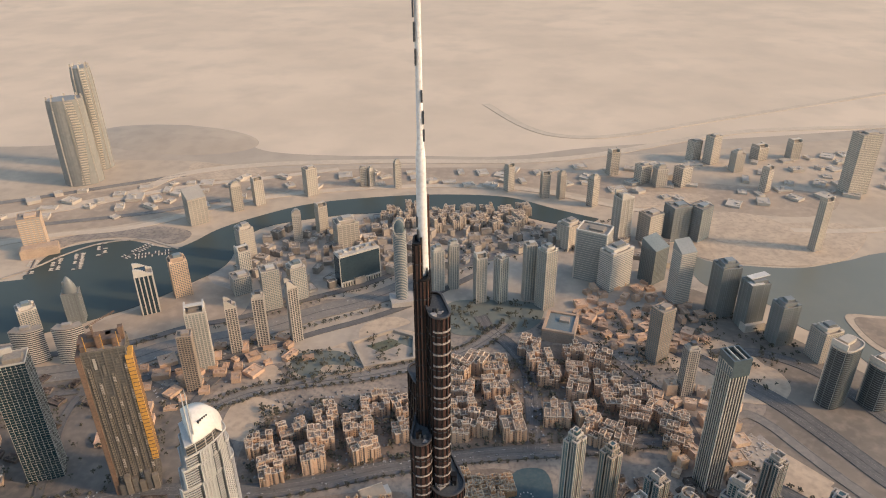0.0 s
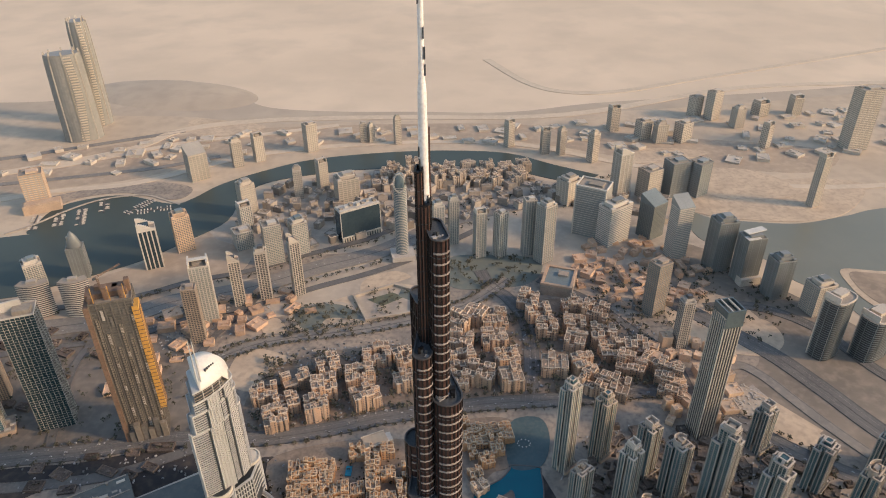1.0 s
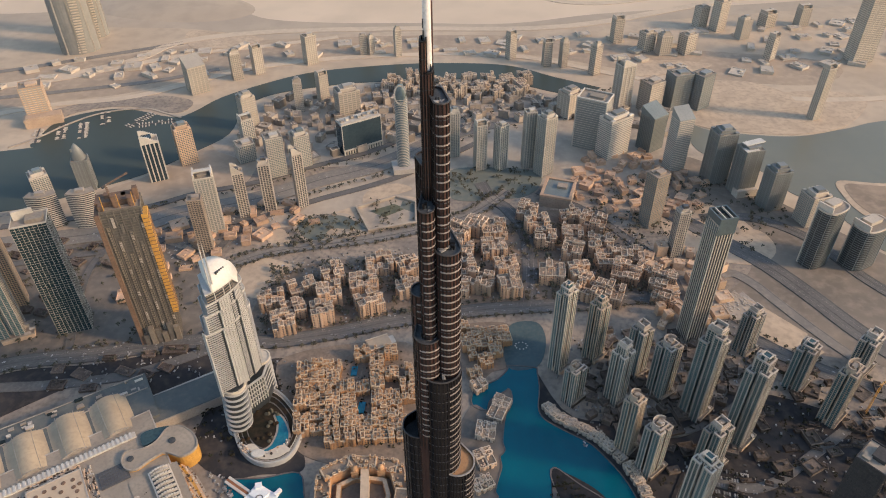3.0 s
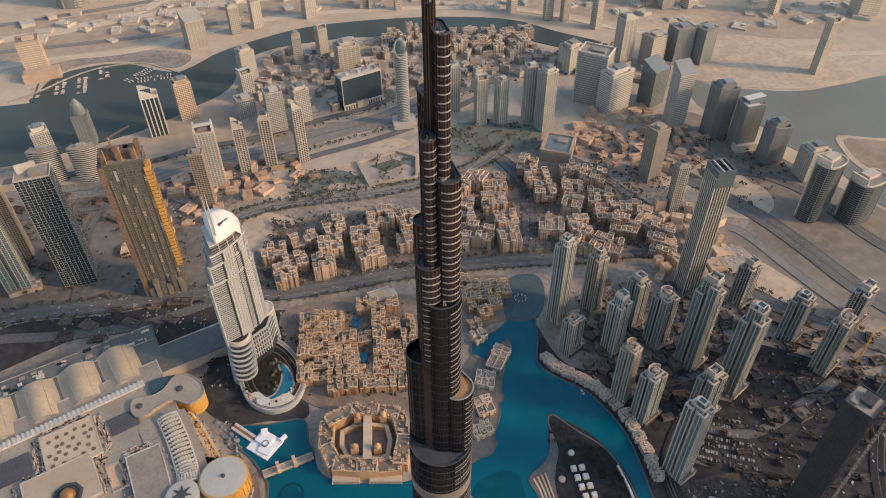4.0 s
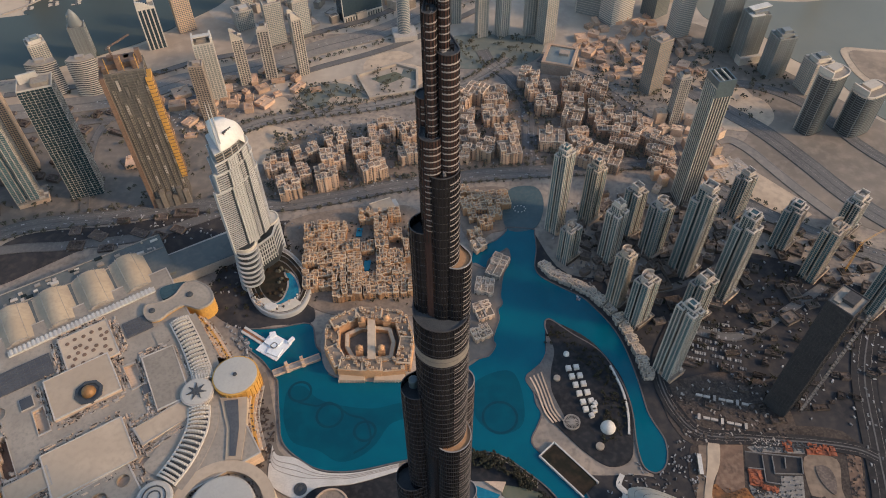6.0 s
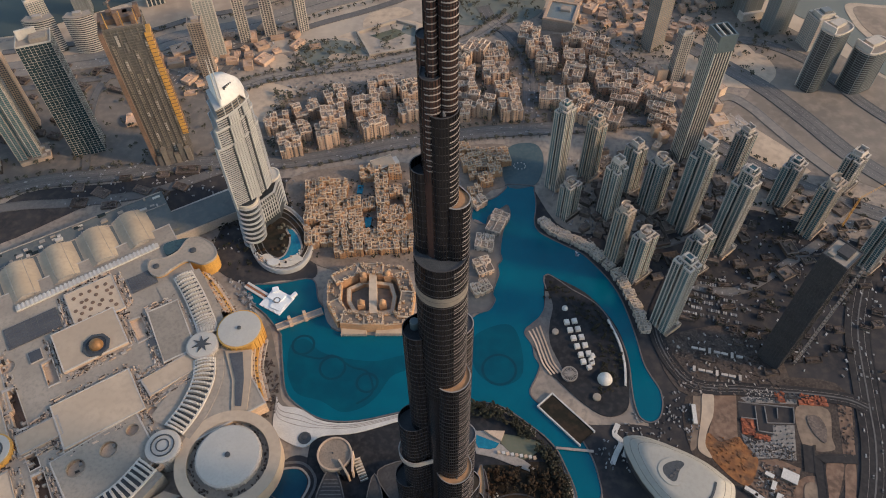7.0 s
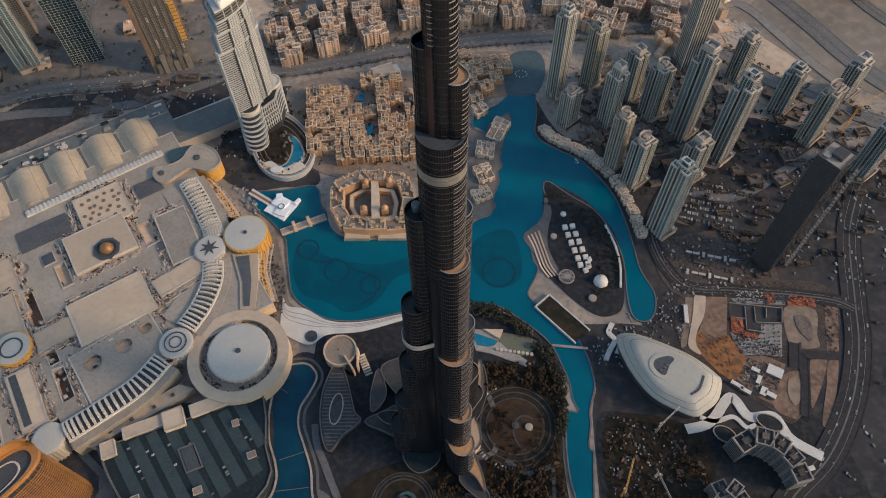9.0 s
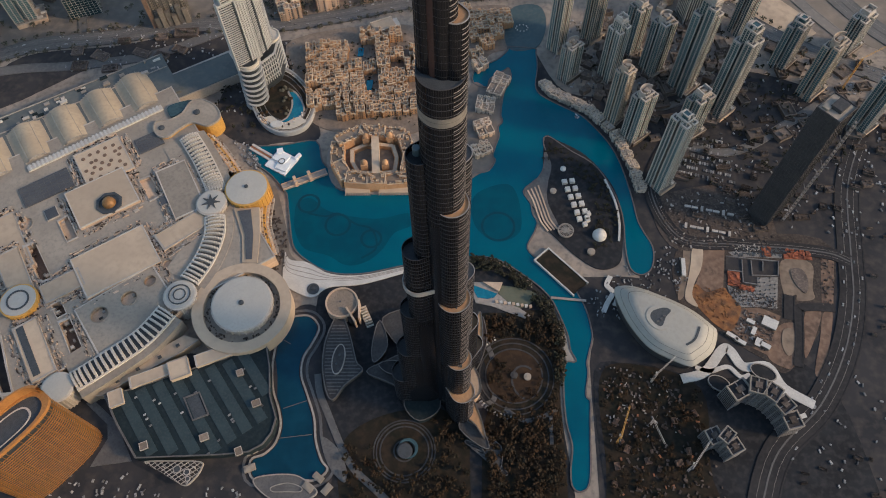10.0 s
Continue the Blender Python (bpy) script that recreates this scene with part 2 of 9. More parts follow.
# ---- mesh helpers ----
class Shape:
    """Gathers faces for one mesh."""

    def __init__(self):
        self.v, self.f = [], []

    def box(self, x, y, z0, z1, w, d, rot=0.0, taper=1.0):
        c, s = math.cos(radians(rot)), math.sin(radians(rot))
        n = len(self.v)
        for z, k in ((z0, 1.0), (z1, taper)):
            for a, b in ((-1, -1), (1, -1), (1, 1), (-1, 1)):
                u, q = a * w / 2 * k, b * d / 2 * k
                self.v.append((x + u * c - q * s, y + u * s + q * c, z))
        self.f += [(n, n + 1, n + 5, n + 4), (n + 1, n + 2, n + 6, n + 5), (n + 2, n + 3, n + 7, n + 6), (n + 3, n, n + 4, n + 7),
                   (n + 4, n + 5, n + 6, n + 7), (n + 3, n + 2, n + 1, n)]
        return self

    def prism(self, pts, z0, z1, bottom=False, top=None):
        """An upright block over an outline; top: another outline of as many points at its upper end."""
        area = sum(a[0] * b[1] - b[0] * a[1] for a, b in zip(pts, pts[1:] + pts[:1]))
        if area < 0:
            pts = pts[::-1]
            top = top[::-1] if top else None
        n, k = len(self.v), len(pts)
        self.v += [(x, y, z0) for x, y in pts] + [(x, y, z1) for x, y in (top or pts)]
        self.f += [(n + i, n + (i + 1) % k, n + k + (i + 1) % k, n + k + i) for i in range(k)]
        self.f.append(tuple(n + k + i for i in range(k)))
        if bottom:
            self.f.append(tuple(n + i for i in reversed(range(k))))
        return self

    def ring(self, outer, inner, z0, z1):
        """A closed band between two outlines of as many points."""
        n, k = len(self.v), len(outer)
        for pts, z in ((outer, z0), (outer, z1), (inner, z1), (inner, z0)):
            self.v += [(x, y, z) for x, y in pts]
        for i in range(k):
            j = (i + 1) % k
            for a, b in ((0, 1), (1, 2), (2, 3), (3, 0)):
                self.f.append((n + a * k + i, n + a * k + j, n + b * k + j, n + b * k + i))
        return self

    def strip(self, left, right, z0, z1):
        """A raised ribbon between two open lines."""
        n, k = len(self.v), len(left)
        for pts, z in ((left, z0), (left, z1), (right, z1), (right, z0)):
            self.v += [(x, y, z) for x, y in pts]
        for i in range(k - 1):
            for a, b in ((0, 1), (1, 2), (2, 3)):
                self.f.append((n + a * k + i, n + b * k + i, n + b * k + i + 1, n + a * k + i + 1))
        return self

    def lathe(self, x, y, rows, seg=24, sx=1.0, sy=1.0, rot=0.0):
        """A turned solid from (radius, height) rows, lowest first."""
        n = len(self.v)
        c, s = math.cos(radians(rot)), math.sin(radians(rot))
        for r, z in rows:
            for i in range(seg):
                a = 2 * math.pi * i / seg
                u, q = r * sx * math.cos(a), r * sy * math.sin(a)
                self.v.append((x + u * c - q * s, y + u * s + q * c, z))
        for j in range(len(rows) - 1):
            for i in range(seg):
                self.f.append((n + j * seg + i, n + j * seg + (i + 1) % seg, n + (j + 1) * seg + (i + 1) % seg, n + (j + 1) * seg + i))
        self.f.append(tuple(n + (len(rows) - 1) * seg + i for i in range(seg)))
        return self

    def mesh(self, name, material, smooth=False):
        me = bpy.data.meshes.new(name)
        me.from_pydata(self.v, [], self.f)
        me.materials.append(material)
        if smooth:
            me.polygons.foreach_set("use_smooth", [True] * len(me.polygons))
        me.update()
        return me


def thing(name, label, category, group="", kind="", at=(0, 0, 0), rot=0.0):
    """An Empty at a thing's base, to hold its parts."""
    ob = new(name)
    ob.matrix_basis = pose(*at, 0, 0, rot)
    return tagged(ob, label, category, group, kind)


def part(name, shape, material, parent, label="", smooth=False, kind=""):
    ob = new(name, shape.mesh(name, material, smooth))
    ob.parent = parent
    return tagged(ob, label, kind=kind)


def solid(name, shape, material, label, category, kind="", group="", smooth=False):
    return tagged(new(name, shape.mesh(name, material, smooth)), label, category, group, kind)


def curve(pts, steps=5, closed=True):
    """A smooth line through control points."""
    out, k = [], len(pts)
    for i in range(k if closed else k - 1):
        p = [Vector(pts[j % k] if closed else pts[min(max(j, 0), k - 1)]) for j in (i - 1, i, i + 1, i + 2)]
        for s in range(steps):
            u = s / steps
            q = 0.5 * (2 * p[1] + (p[2] - p[0]) * u + (2 * p[0] - 5 * p[1] + 4 * p[2] - p[3]) * u * u + (3 * p[1] - p[0] - 3 * p[2] + p[3]) * u ** 3)
            out.append((q.x, q.y))
    if not closed:
        out.append(tuple(pts[-1]))
    return out


def offset(line, dist, closed=False):
    """The line moved sideways, to its left for a positive distance."""
    out, k = [], len(line)
    for i in range(k):
        a = line[(i - 1) % k] if closed else line[max(i - 1, 0)]
        b = line[(i + 1) % k] if closed else line[min(i + 1, k - 1)]
        d = Vector((b[0] - a[0], b[1] - a[1]))
        d.normalize()
        out.append((line[i][0] - d.y * dist, line[i][1] + d.x * dist))
    return out


def circle(x, y, r, seg=32, ry=None, rot=0.0):
    c, s = math.cos(radians(rot)), math.sin(radians(rot))
    out = []
    for i in range(seg):
        a = 2 * math.pi * i / seg
        u, q = r * math.cos(a), (ry or r) * math.sin(a)
        out.append((x + u * c - q * s, y + u * s + q * c))
    return out


def stadium(a, b, r, seg=12):
    """The outline of a round-ended bar from a to b."""
    a, b = Vector(a), Vector(b)
    ang = math.atan2((b - a).y, (b - a).x)
    out = [(b.x + r * math.cos(ang + t), b.y + r * math.sin(ang + t)) for t in [-math.pi / 2 + math.pi * i / seg for i in range(seg + 1)]]
    out += [(a.x + r * math.cos(ang + t), a.y + r * math.sin(ang + t)) for t in [math.pi / 2 + math.pi * i / seg for i in range(seg + 1)]]
    return out


def inside(p, poly):
    x, y = p
    hit = False
    for (x0, y0), (x1, y1) in zip(poly, poly[1:] + poly[:1]):
        if (y0 > y) != (y1 > y) and x < (x1 - x0) * (y - y0) / (y1 - y0) + x0:
            hit = not hit
    return hit


# ---- ground and water ----
g = Shape().prism([(-9000, -4000), (9000, -4000), (9000, 9000), (-9000, 9000)], -5, 0)
solid("ground", g, SAND, "pale sandy desert ground reaching to the hazy distance", "ground", "structure")


LAYER = [0]


def slab(name, pts, z, material, label, category="ground", smooth=True, kind="structure", steps=5):
    """A ground surface; each lies a few millimetres off any other at the same level."""
    LAYER[0] += 1
    z += 0.0043 * LAYER[0]
    return solid(name, Shape().prism(curve(pts, steps) if smooth else pts, -1, z), material, label, category, kind)


slab("pavement_downtown", [(-820, -160), (-300, -330), (300, -330), (760, -60), (720, 420), (640, 800), (470, 980), (330, 1230), (100, 1330), (-300, 1260), (-520, 1080), (-900, 1000), (-1000, 500)],
     0.2, URBAN, "hazy grey-brown paving between the downtown blocks", "pavement")
# Warm haze tone is put into this earth colour.
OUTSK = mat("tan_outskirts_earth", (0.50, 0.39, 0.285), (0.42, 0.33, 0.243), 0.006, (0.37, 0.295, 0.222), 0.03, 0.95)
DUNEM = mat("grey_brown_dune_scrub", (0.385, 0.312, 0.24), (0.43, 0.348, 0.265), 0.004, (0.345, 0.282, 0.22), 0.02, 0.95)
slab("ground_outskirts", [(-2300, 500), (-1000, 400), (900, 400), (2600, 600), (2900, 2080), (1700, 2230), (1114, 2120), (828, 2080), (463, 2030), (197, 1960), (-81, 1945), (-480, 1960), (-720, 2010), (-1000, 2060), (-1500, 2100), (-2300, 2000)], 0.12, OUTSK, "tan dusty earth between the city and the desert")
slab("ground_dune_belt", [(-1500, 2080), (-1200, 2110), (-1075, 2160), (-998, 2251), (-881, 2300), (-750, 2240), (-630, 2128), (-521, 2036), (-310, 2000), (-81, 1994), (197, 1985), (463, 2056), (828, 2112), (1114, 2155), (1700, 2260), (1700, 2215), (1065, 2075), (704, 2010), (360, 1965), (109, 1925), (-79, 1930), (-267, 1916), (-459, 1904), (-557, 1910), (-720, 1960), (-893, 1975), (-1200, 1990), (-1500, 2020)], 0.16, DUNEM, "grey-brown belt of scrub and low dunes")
slab("ground_sand_clearing", [(-734, 1943), (-632, 1932), (-505, 1886), (-571, 1825), (-689, 1823)], 0.9, PLOT, "bright orange-tan cleared sand plot")
slab("ground_sand_clearing", [(-790, 2138), (-681, 2084), (-696, 2045), (-758, 2076)], 0.9, PLOT, "bright patch of bare sand on a dune")
slab("ground_sand_clearing", [(448, 1664), (549, 1716), (678, 1696), (684, 1671), (601, 1637), (481, 1619)], 0.9, PLOT, "pale graded sand beside the lagoon")
slab("ground_sand_clearing", [(599, 1515), (669, 1583), (764, 1575), (821, 1512), (816, 1439), (730, 1421), (632, 1433)], 1.4, PLOT, "pale graded sand beside the lagoon")
slab("ground_far_bank", [(-1700, 1300), (-940, 1500), (-740, 1560), (-480, 1715), (-140, 1775), (200, 1765), (520, 1640), (900, 1560), (1000, 1700), (560, 1800), (200, 1890), (-300, 1890), (-700, 1840), (-1000, 1720), (-1700, 1600)], 0.2, WESTG, "brown dusty plots along the far bank")
WESTD = mat("grey_brown_yard_paving", (0.165, 0.14, 0.118), (0.12, 0.104, 0.09), 0.015, (0.23, 0.187, 0.15), 0.07, 0.95, bump=0.2)
slab("ground_west_district", [(-1100, 520), (-700, 632), (-560, 668), (-400, 706), (-330, 770), (-420, 900), (-600, 960), (-1100, 900)], 0.36, WESTD, "brown dusty ground among the western towers")
slab("ground_mid_district", [(-440, 1090), (-300, 990), (-60, 1085), (60, 1075), (130, 1115), (330, 1130), (440, 1010), (520, 1100), (430, 1260), (200, 1395), (0, 1325), (-250, 1145)], 0.24, PALEURB, "pale pinkish hazy ground beside the highway")
slab("ground_near_bank", [(-1300, 860), (-800, 1040), (-660, 1125), (-600, 1170), (-534, 1245), (-474, 1328), (-400, 1330), (-400, 1120), (-560, 975), (-1300, 830)], 0.26, WESTG, "tan dusty ground along the creek's near bank")
slab("pavement_business_district", [(-500, 1290), (-280, 1200), (-80, 1240), (200, 1400), (300, 1300), (520, 1200), (600, 1230), (540, 1420), (300, 1500), (120, 1585), (-120, 1590), (-380, 1520)],
     0.3, PALEURB, "pale hazy ground along the creek", "pavement")

LAKE = curve([(-214, 387), (-205, 339), (-196, 305), (-176, 285), (-147, 269), (-108, 267), (-57, 278), (-18, 286), (25, 290), (52, 288), (72, 278), (92, 262), (109, 247), (121, 231), (127, 216),
              (136, 187), (138, 166), (143, 153), (131, 151), (126, 119), (126, 81), (130, 56), (126, 32), (126, 15), (133, 8), (143, 12), (148, 26), (151, 56), (154, 87), (156, 106), (152, 113), (157, 139),
              (157, 152), (166, 180), (166, 195), (163, 216), (158, 231), (150, 247), (134, 262), (115, 282), (98, 302), (107, 323), (113, 340), (108, 353), (106, 370), (98, 388), (109, 401), (127, 419), (133, 445), (130, 467), (131, 477)], 4, False)
LAKE2 = curve([(131, 477), (137, 479), (151, 467), (165, 454), (187, 437), (201, 419), (214, 387), (220, 360), (221, 335), (219, 309), (219, 285), (223, 269), (234, 263), (246, 269), (253, 285), (254, 305), (246, 326), (241, 343),
               (239, 369), (235, 405), (228, 442), (217, 471), (200, 499), (186, 517), (164, 532), (141, 548), (130, 559), (126, 575), (131, 608), (131, 637), (128, 648), (90, 652), (88, 645), (72, 626), (40, 607), (35, 580),
               (55, 570), (61, 587), (82, 603), (88, 607), (90, 592), (86, 576), (78, 560), (72, 523), (74, 507), (67, 497), (68, 482), (62, 463), (58, 448), (61, 439), (53, 425), (41, 420), (30, 418), (4, 394), (-52, 390), (-142, 393),
               (-149, 416), (-170, 439), (-183, 476), (-229, 469), (-274, 465), (-262, 438), (-238, 417), (-214, 387)], 4, False)
LAKE = LAKE[:-1] + LAKE2[:-1]
solid("water_lake", Shape().prism(LAKE, -1, 1.2), WATER, "bright turquoise lake water with a calm surface", "water", "structure")
quay = Shape()
quay.ring(LAKE, offset(LAKE, 1.6, True), 0.3, 1.9)
solid("trim_quay", quay, DIMPAVE, "grey stone quay edge round the lake", "quay", "structure")
slab("water_basin_west", [(-198, 374), (-180, 380), (-160, 362), (-128, 352), (-90, 348), (-52, 356), (-48, 338), (-70, 326), (-86, 300), (-105, 284), (-128, 280), (-152, 294), (-182, 304), (-196, 328), (-200, 352)], 1.25, DEEP, "darker deep basin of the lake", "water")
slab("water_basin_east", [(35, 385), (65, 400), (84, 395), (92, 360), (88, 325), (60, 312), (36, 330), (28, 360)], 1.25, DEEP, "darker deep basin of the lake", "water")
POOLPTS = [(-190, 207), (-172, 211), (-161, 204), (-157, 193), (-164, 175), (-172, 158), (-172, 137), (-163, 114), (-153, 88), (-149, 63), (-141, 42), (-134, 32), (-149, 22), (-178, 28), (-207, 24), (-212, 42), (-199, 48), (-188, 60), (-184, 79), (-188, 98), (-197, 121), (-201, 148), (-200, 175), (-194, 191)]
slab("water_pond", POOLPTS, 1.0, POND, "dark blue curving pool", "water")
PONDLINE = curve([(x + (1.5 if x > -178 else -1.5), y) for x, y in POOLPTS], 5)
solid("trim_pool_rim", Shape().ring(PONDLINE, offset(PONDLINE, 2.2, True), 0.3, 1.9), PAVE, "pale stone rim of the curving pool", "rim", "structure")
solid("trim_pool_path", Shape().ring(offset(PONDLINE, 6, True), offset(PONDLINE, 9, True), 0.2, 1.25), DIMPAVE, "pale path round the curving pool", "path", "structure")
for a, b in (((-186, 99), (-160, 108)), ((-187, 66), (-151, 70)), ((-198, 183), (-186, 176))):
    d = Vector(b) - Vector(a)
    solid("trim_pool_weir", Shape().box((a[0] + b[0]) / 2, (a[1] + b[1]) / 2, 0.6, 1.5, d.length, 0.7, math.degrees(math.atan2(d.y, d.x))), DIMPAVE, "thin stone weir across the pool", "weir", "structure")
LENS = curve([(-208, 21), (-192, 26), (-166, 26), (-150, 18), (-141, 9), (-152, 2), (-174, -1), (-194, 7)], 6)
lens = thing("lens_terrace", "lens-shaped grey terrace with a pale rim at the pool's end", "terrace", at=(0, 0, 0))
part("deck", Shape().prism(LENS, 0, 2.6), DIMPAVE, lens)
part("rim", Shape().ring(LENS, offset(LENS, 1.2, True), 0, 3.4), PAVE, lens)
bed = curve([(-188, 14), (-172, 18), (-158, 14), (-158, 10), (-172, 10), (-186, 10)], 5)
part("bed", Shape().ring(bed, offset(bed, 0.8, True), 2.4, 3.6), PAVE, lens)
for x, y, r in ((-214, 34, 20), (-214, 52, 24), (-140, 24, -38), (-150, 14, -38), (-130, 12, 50)):
    solid("kiosk", Shape().box(x, y, 0, 4, 12, 7, r).box(x, y, 4, 4.6, 8, 4, r), GREYROOF, "small flat-roofed pavilion beside the pool", "kiosk", group="pool kiosks")
BAYN = curve([(-1500, 1150), (-931, 1274), (-895, 1296), (-883, 1396), (-828, 1444), (-744, 1462), (-624, 1419), (-581, 1446), (-535, 1517), (-443, 1594), (-326, 1660), (-139, 1699), (25, 1707), (172, 1687), (280, 1616), (383, 1555)], 4, False)
BAYS = curve([(-1500, 900), (-810, 1053), (-745, 1088), (-661, 1139), (-600, 1183), (-534, 1257), (-474, 1339), (-466, 1458), (-415, 1531), (-258, 1585), (-118, 1602), (-34, 1614), (137, 1601), (243, 1545), (330, 1500)], 4, False)
solid("water_creek", Shape().prism(BAYN + BAYS[::-1], -1, 0.97), BAY, "grey-green creek winding past the business district", "water", "structure")
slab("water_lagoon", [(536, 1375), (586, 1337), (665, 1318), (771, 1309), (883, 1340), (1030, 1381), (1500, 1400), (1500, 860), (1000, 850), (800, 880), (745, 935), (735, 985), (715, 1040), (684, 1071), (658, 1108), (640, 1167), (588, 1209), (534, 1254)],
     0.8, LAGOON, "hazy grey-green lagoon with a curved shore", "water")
slab("ground_islet", [(772, 1128), (836, 1122), (1000, 1090), (1020, 960), (840, 960), (792, 985), (768, 1026), (762, 1074)], 1.6, PLOT, "sandy shore of an islet in the lagoon")
slab("ground_islet_scrub", [(784, 1117), (836, 1112), (980, 1080), (1000, 970), (845, 975), (804, 994), (782, 1030), (775, 1074)], 2.0, EASTG, "brown scrub on an islet in the lagoon")
EASTD = mat("grey_brown_street_ground", (0.225, 0.182, 0.143), (0.165, 0.136, 0.11), 0.012, (0.285, 0.228, 0.178), 0.06, 0.95, bump=0.2)
slab("ground_east_district", [(440, 770), (560, 690), (700, 600), (820, 540), (980, 700), (1000, 840), (800, 872), (735, 925), (690, 990), (620, 1080), (560, 1180), (480, 1230), (430, 1100), (470, 980), (520, 880)], 0.38, EASTD, "brown dusty ground of the eastern district")
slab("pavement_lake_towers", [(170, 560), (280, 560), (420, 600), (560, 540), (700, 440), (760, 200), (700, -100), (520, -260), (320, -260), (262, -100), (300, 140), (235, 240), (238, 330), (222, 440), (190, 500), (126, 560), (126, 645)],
     0.35, DUSK, "dark paving between the lake towers, shade in its colour", "pavement")
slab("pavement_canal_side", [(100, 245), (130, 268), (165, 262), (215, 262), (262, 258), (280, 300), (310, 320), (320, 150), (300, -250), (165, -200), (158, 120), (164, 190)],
     0.3, DUSK, "dark paving beside the canal, shade in its colour", "pavement")

# ---- roads ----
def road(name, pts, width, label, z=0.5, marks=True, surface=None):
    z += 0.75
    line = curve(pts, 6, False)
    ob = solid(name, Shape().strip(offset(line, width / 2), offset(line, -width / 2), -0.5, z), surface or ROAD, label, "road", "structure")
    for k in (-1, 1):
        kerb = Shape().strip(offset(line, k * width / 2 + 0.9), offset(line, k * width / 2 - 0.9), -0.5, z + 0.25)
        part("kerb", kerb, surface or (DIMPAVE if width < 40 else PAVE), ob, "pale kerb")
    if marks:
        part("median", Shape().strip(offset(line, 0.9), offset(line, -0.9), -0.5, z + 0.2), DIMPAVE, ob, "grey median strip")
        for k in (-0.25, 0.25):
            part("lane_line", Shape().strip(offset(line, k * width + 0.12), offset(line, k * width - 0.12), z - 0.1, z + 0.05), PAVE, ob, "worn white lane line")
    return line


BLVD = road("road_boulevard", [(-900, 590), (-712, 630), (-625, 664), (-510, 680), (-386, 704), (-272, 702), (-168, 720), (-90, 743), (-9, 758), (64, 770), (146, 776), (238, 782), (314, 795), (392, 773), (447, 713), (514, 652), (626, 584), (760, 520)],
            27, "wide dark asphalt boulevard with a pale median")
RD2 = road("road_crescent", [(-369, 880), (-314, 914), (-233, 935), (-140, 952), (-54, 978), (15, 1007), (66, 1043), (123, 1105)], 22, "asphalt street lined with trees", 0.7, True, HAZEROAD)
HWY = road("road_highway", [(-1100, 880), (-800, 940), (-592, 985), (-498, 1036), (-401, 1066), (-325, 1101), (-247, 1148), (-163, 1187), (-98, 1229), (19, 1332), (147, 1394), (281, 1433), (420, 1500)],
           46, "broad many-laned highway crossing the city", 1.1, True, HAZEROAD)
road("road_cross", [(128, 775), (141, 848), (145, 961), (118, 1042), (89, 1078), (71, 1134)], 24, "dark asphalt street between housing blocks", 0.63)
road("road_outskirts", [(-1600, 1480), (-1104, 1589), (-956, 1636), (-801, 1721), (-669, 1783), (-479, 1832), (-297, 1891)], 20, "pale hazy road through the outskirts", 0.43, False, FARROAD)
road("road_outskirts", [(-1500, 1430), (-1069, 1526), (-884, 1569), (-719, 1615), (-580, 1681)], 16, "pale hazy road through the outskirts", 0.45, False, HAZEROAD)
road("road_outskirts", [(-1500, 1560), (-1150, 1673), (-900, 1779), (-724, 1856)], 18, "grey hazy road through the outskirts", 0.47, False, HAZEROAD)
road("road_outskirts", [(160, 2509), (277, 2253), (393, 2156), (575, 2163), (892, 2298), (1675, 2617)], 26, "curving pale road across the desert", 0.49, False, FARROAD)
road("road_desert", [(-1400, 1450), (-869, 1704), (-737, 1860), (-506, 1931), (-139, 1950), (365, 1960), (945, 2182), (1459, 2228), (2400, 2300)], 30, "long hazy road across the desert", 0.53, False, FARROAD)
road("road_far_bank", [(-1300, 1330), (-940, 1480), (-740, 1530), (-480, 1690), (-140, 1760), (200, 1745), (500, 1600), (900, 1480), (1500, 1560)], 20, "hazy road along the far bank", 0.4, False, FARROAD)
road("road_east", [(492, 280), (470, 292), (420, 300), (355, 306), (288, 318), (264, 396), (300, 470)], 16, "dark street beside the building site", 0.81, True, DARKASPH)
road("road_mall", [(-900, 560), (-656, 612), (-565, 620), (-448, 640), (-345, 690)], 16, "dark service road behind the mall", 0.57, False)
road("road_arrivals", [(-151, 139), (-147, 118), (-138, 98), (-111, 44), (-83, 15), (-20, -30), (90, -40)], 6, "curving dark drive round the tower", 0.55, False)

# plots, parks, plazas
POND2 = mat("dusty_pond_and_lawn", (0.155, 0.165, 0.14), (0.13, 0.145, 0.125), 0.02, (0.19, 0.185, 0.15), 0.08, 0.8)
slab("ground_plot_west", [(-330, 905), (-250, 880), (-215, 860), (-235, 835), (-300, 800), (-345, 830)], 0.4, PLOT, "bare orange sandy plot")
slab("ground_plot_north", [(-240, 1010), (-100, 1090), (-30, 1060), (-60, 1010), (-150, 965), (-230, 960)], 0.4, PLOT, "bare sandy plot beside the street")
for k in (-62, 58):
    road("road_service", [p for p in offset(HWY, k)[6:56:7]], 13, "asphalt service road beside the highway", 0.95 + k / 1000, False)
road("road_link", [(-330, 1100), (-360, 1010), (-395, 930), (-400, 860), (-330, 800), (-300, 720)], 12, "narrow asphalt link road to the boulevard", 0.77, False)
road("road_link", [(-560, 1000), (-600, 900), (-590, 800), (-560, 690)], 12, "asphalt link road by the towers", 0.79, False)
road("road_link", [(380, 790), (370, 880), (330, 940), (260, 1040), (180, 1100)], 14, "asphalt street by the housing", 0.83, False)
road("road_link", [(-30, 760), (-20, 850), (-20, 960)], 10, "asphalt street between housing blocks", 0.85, False)
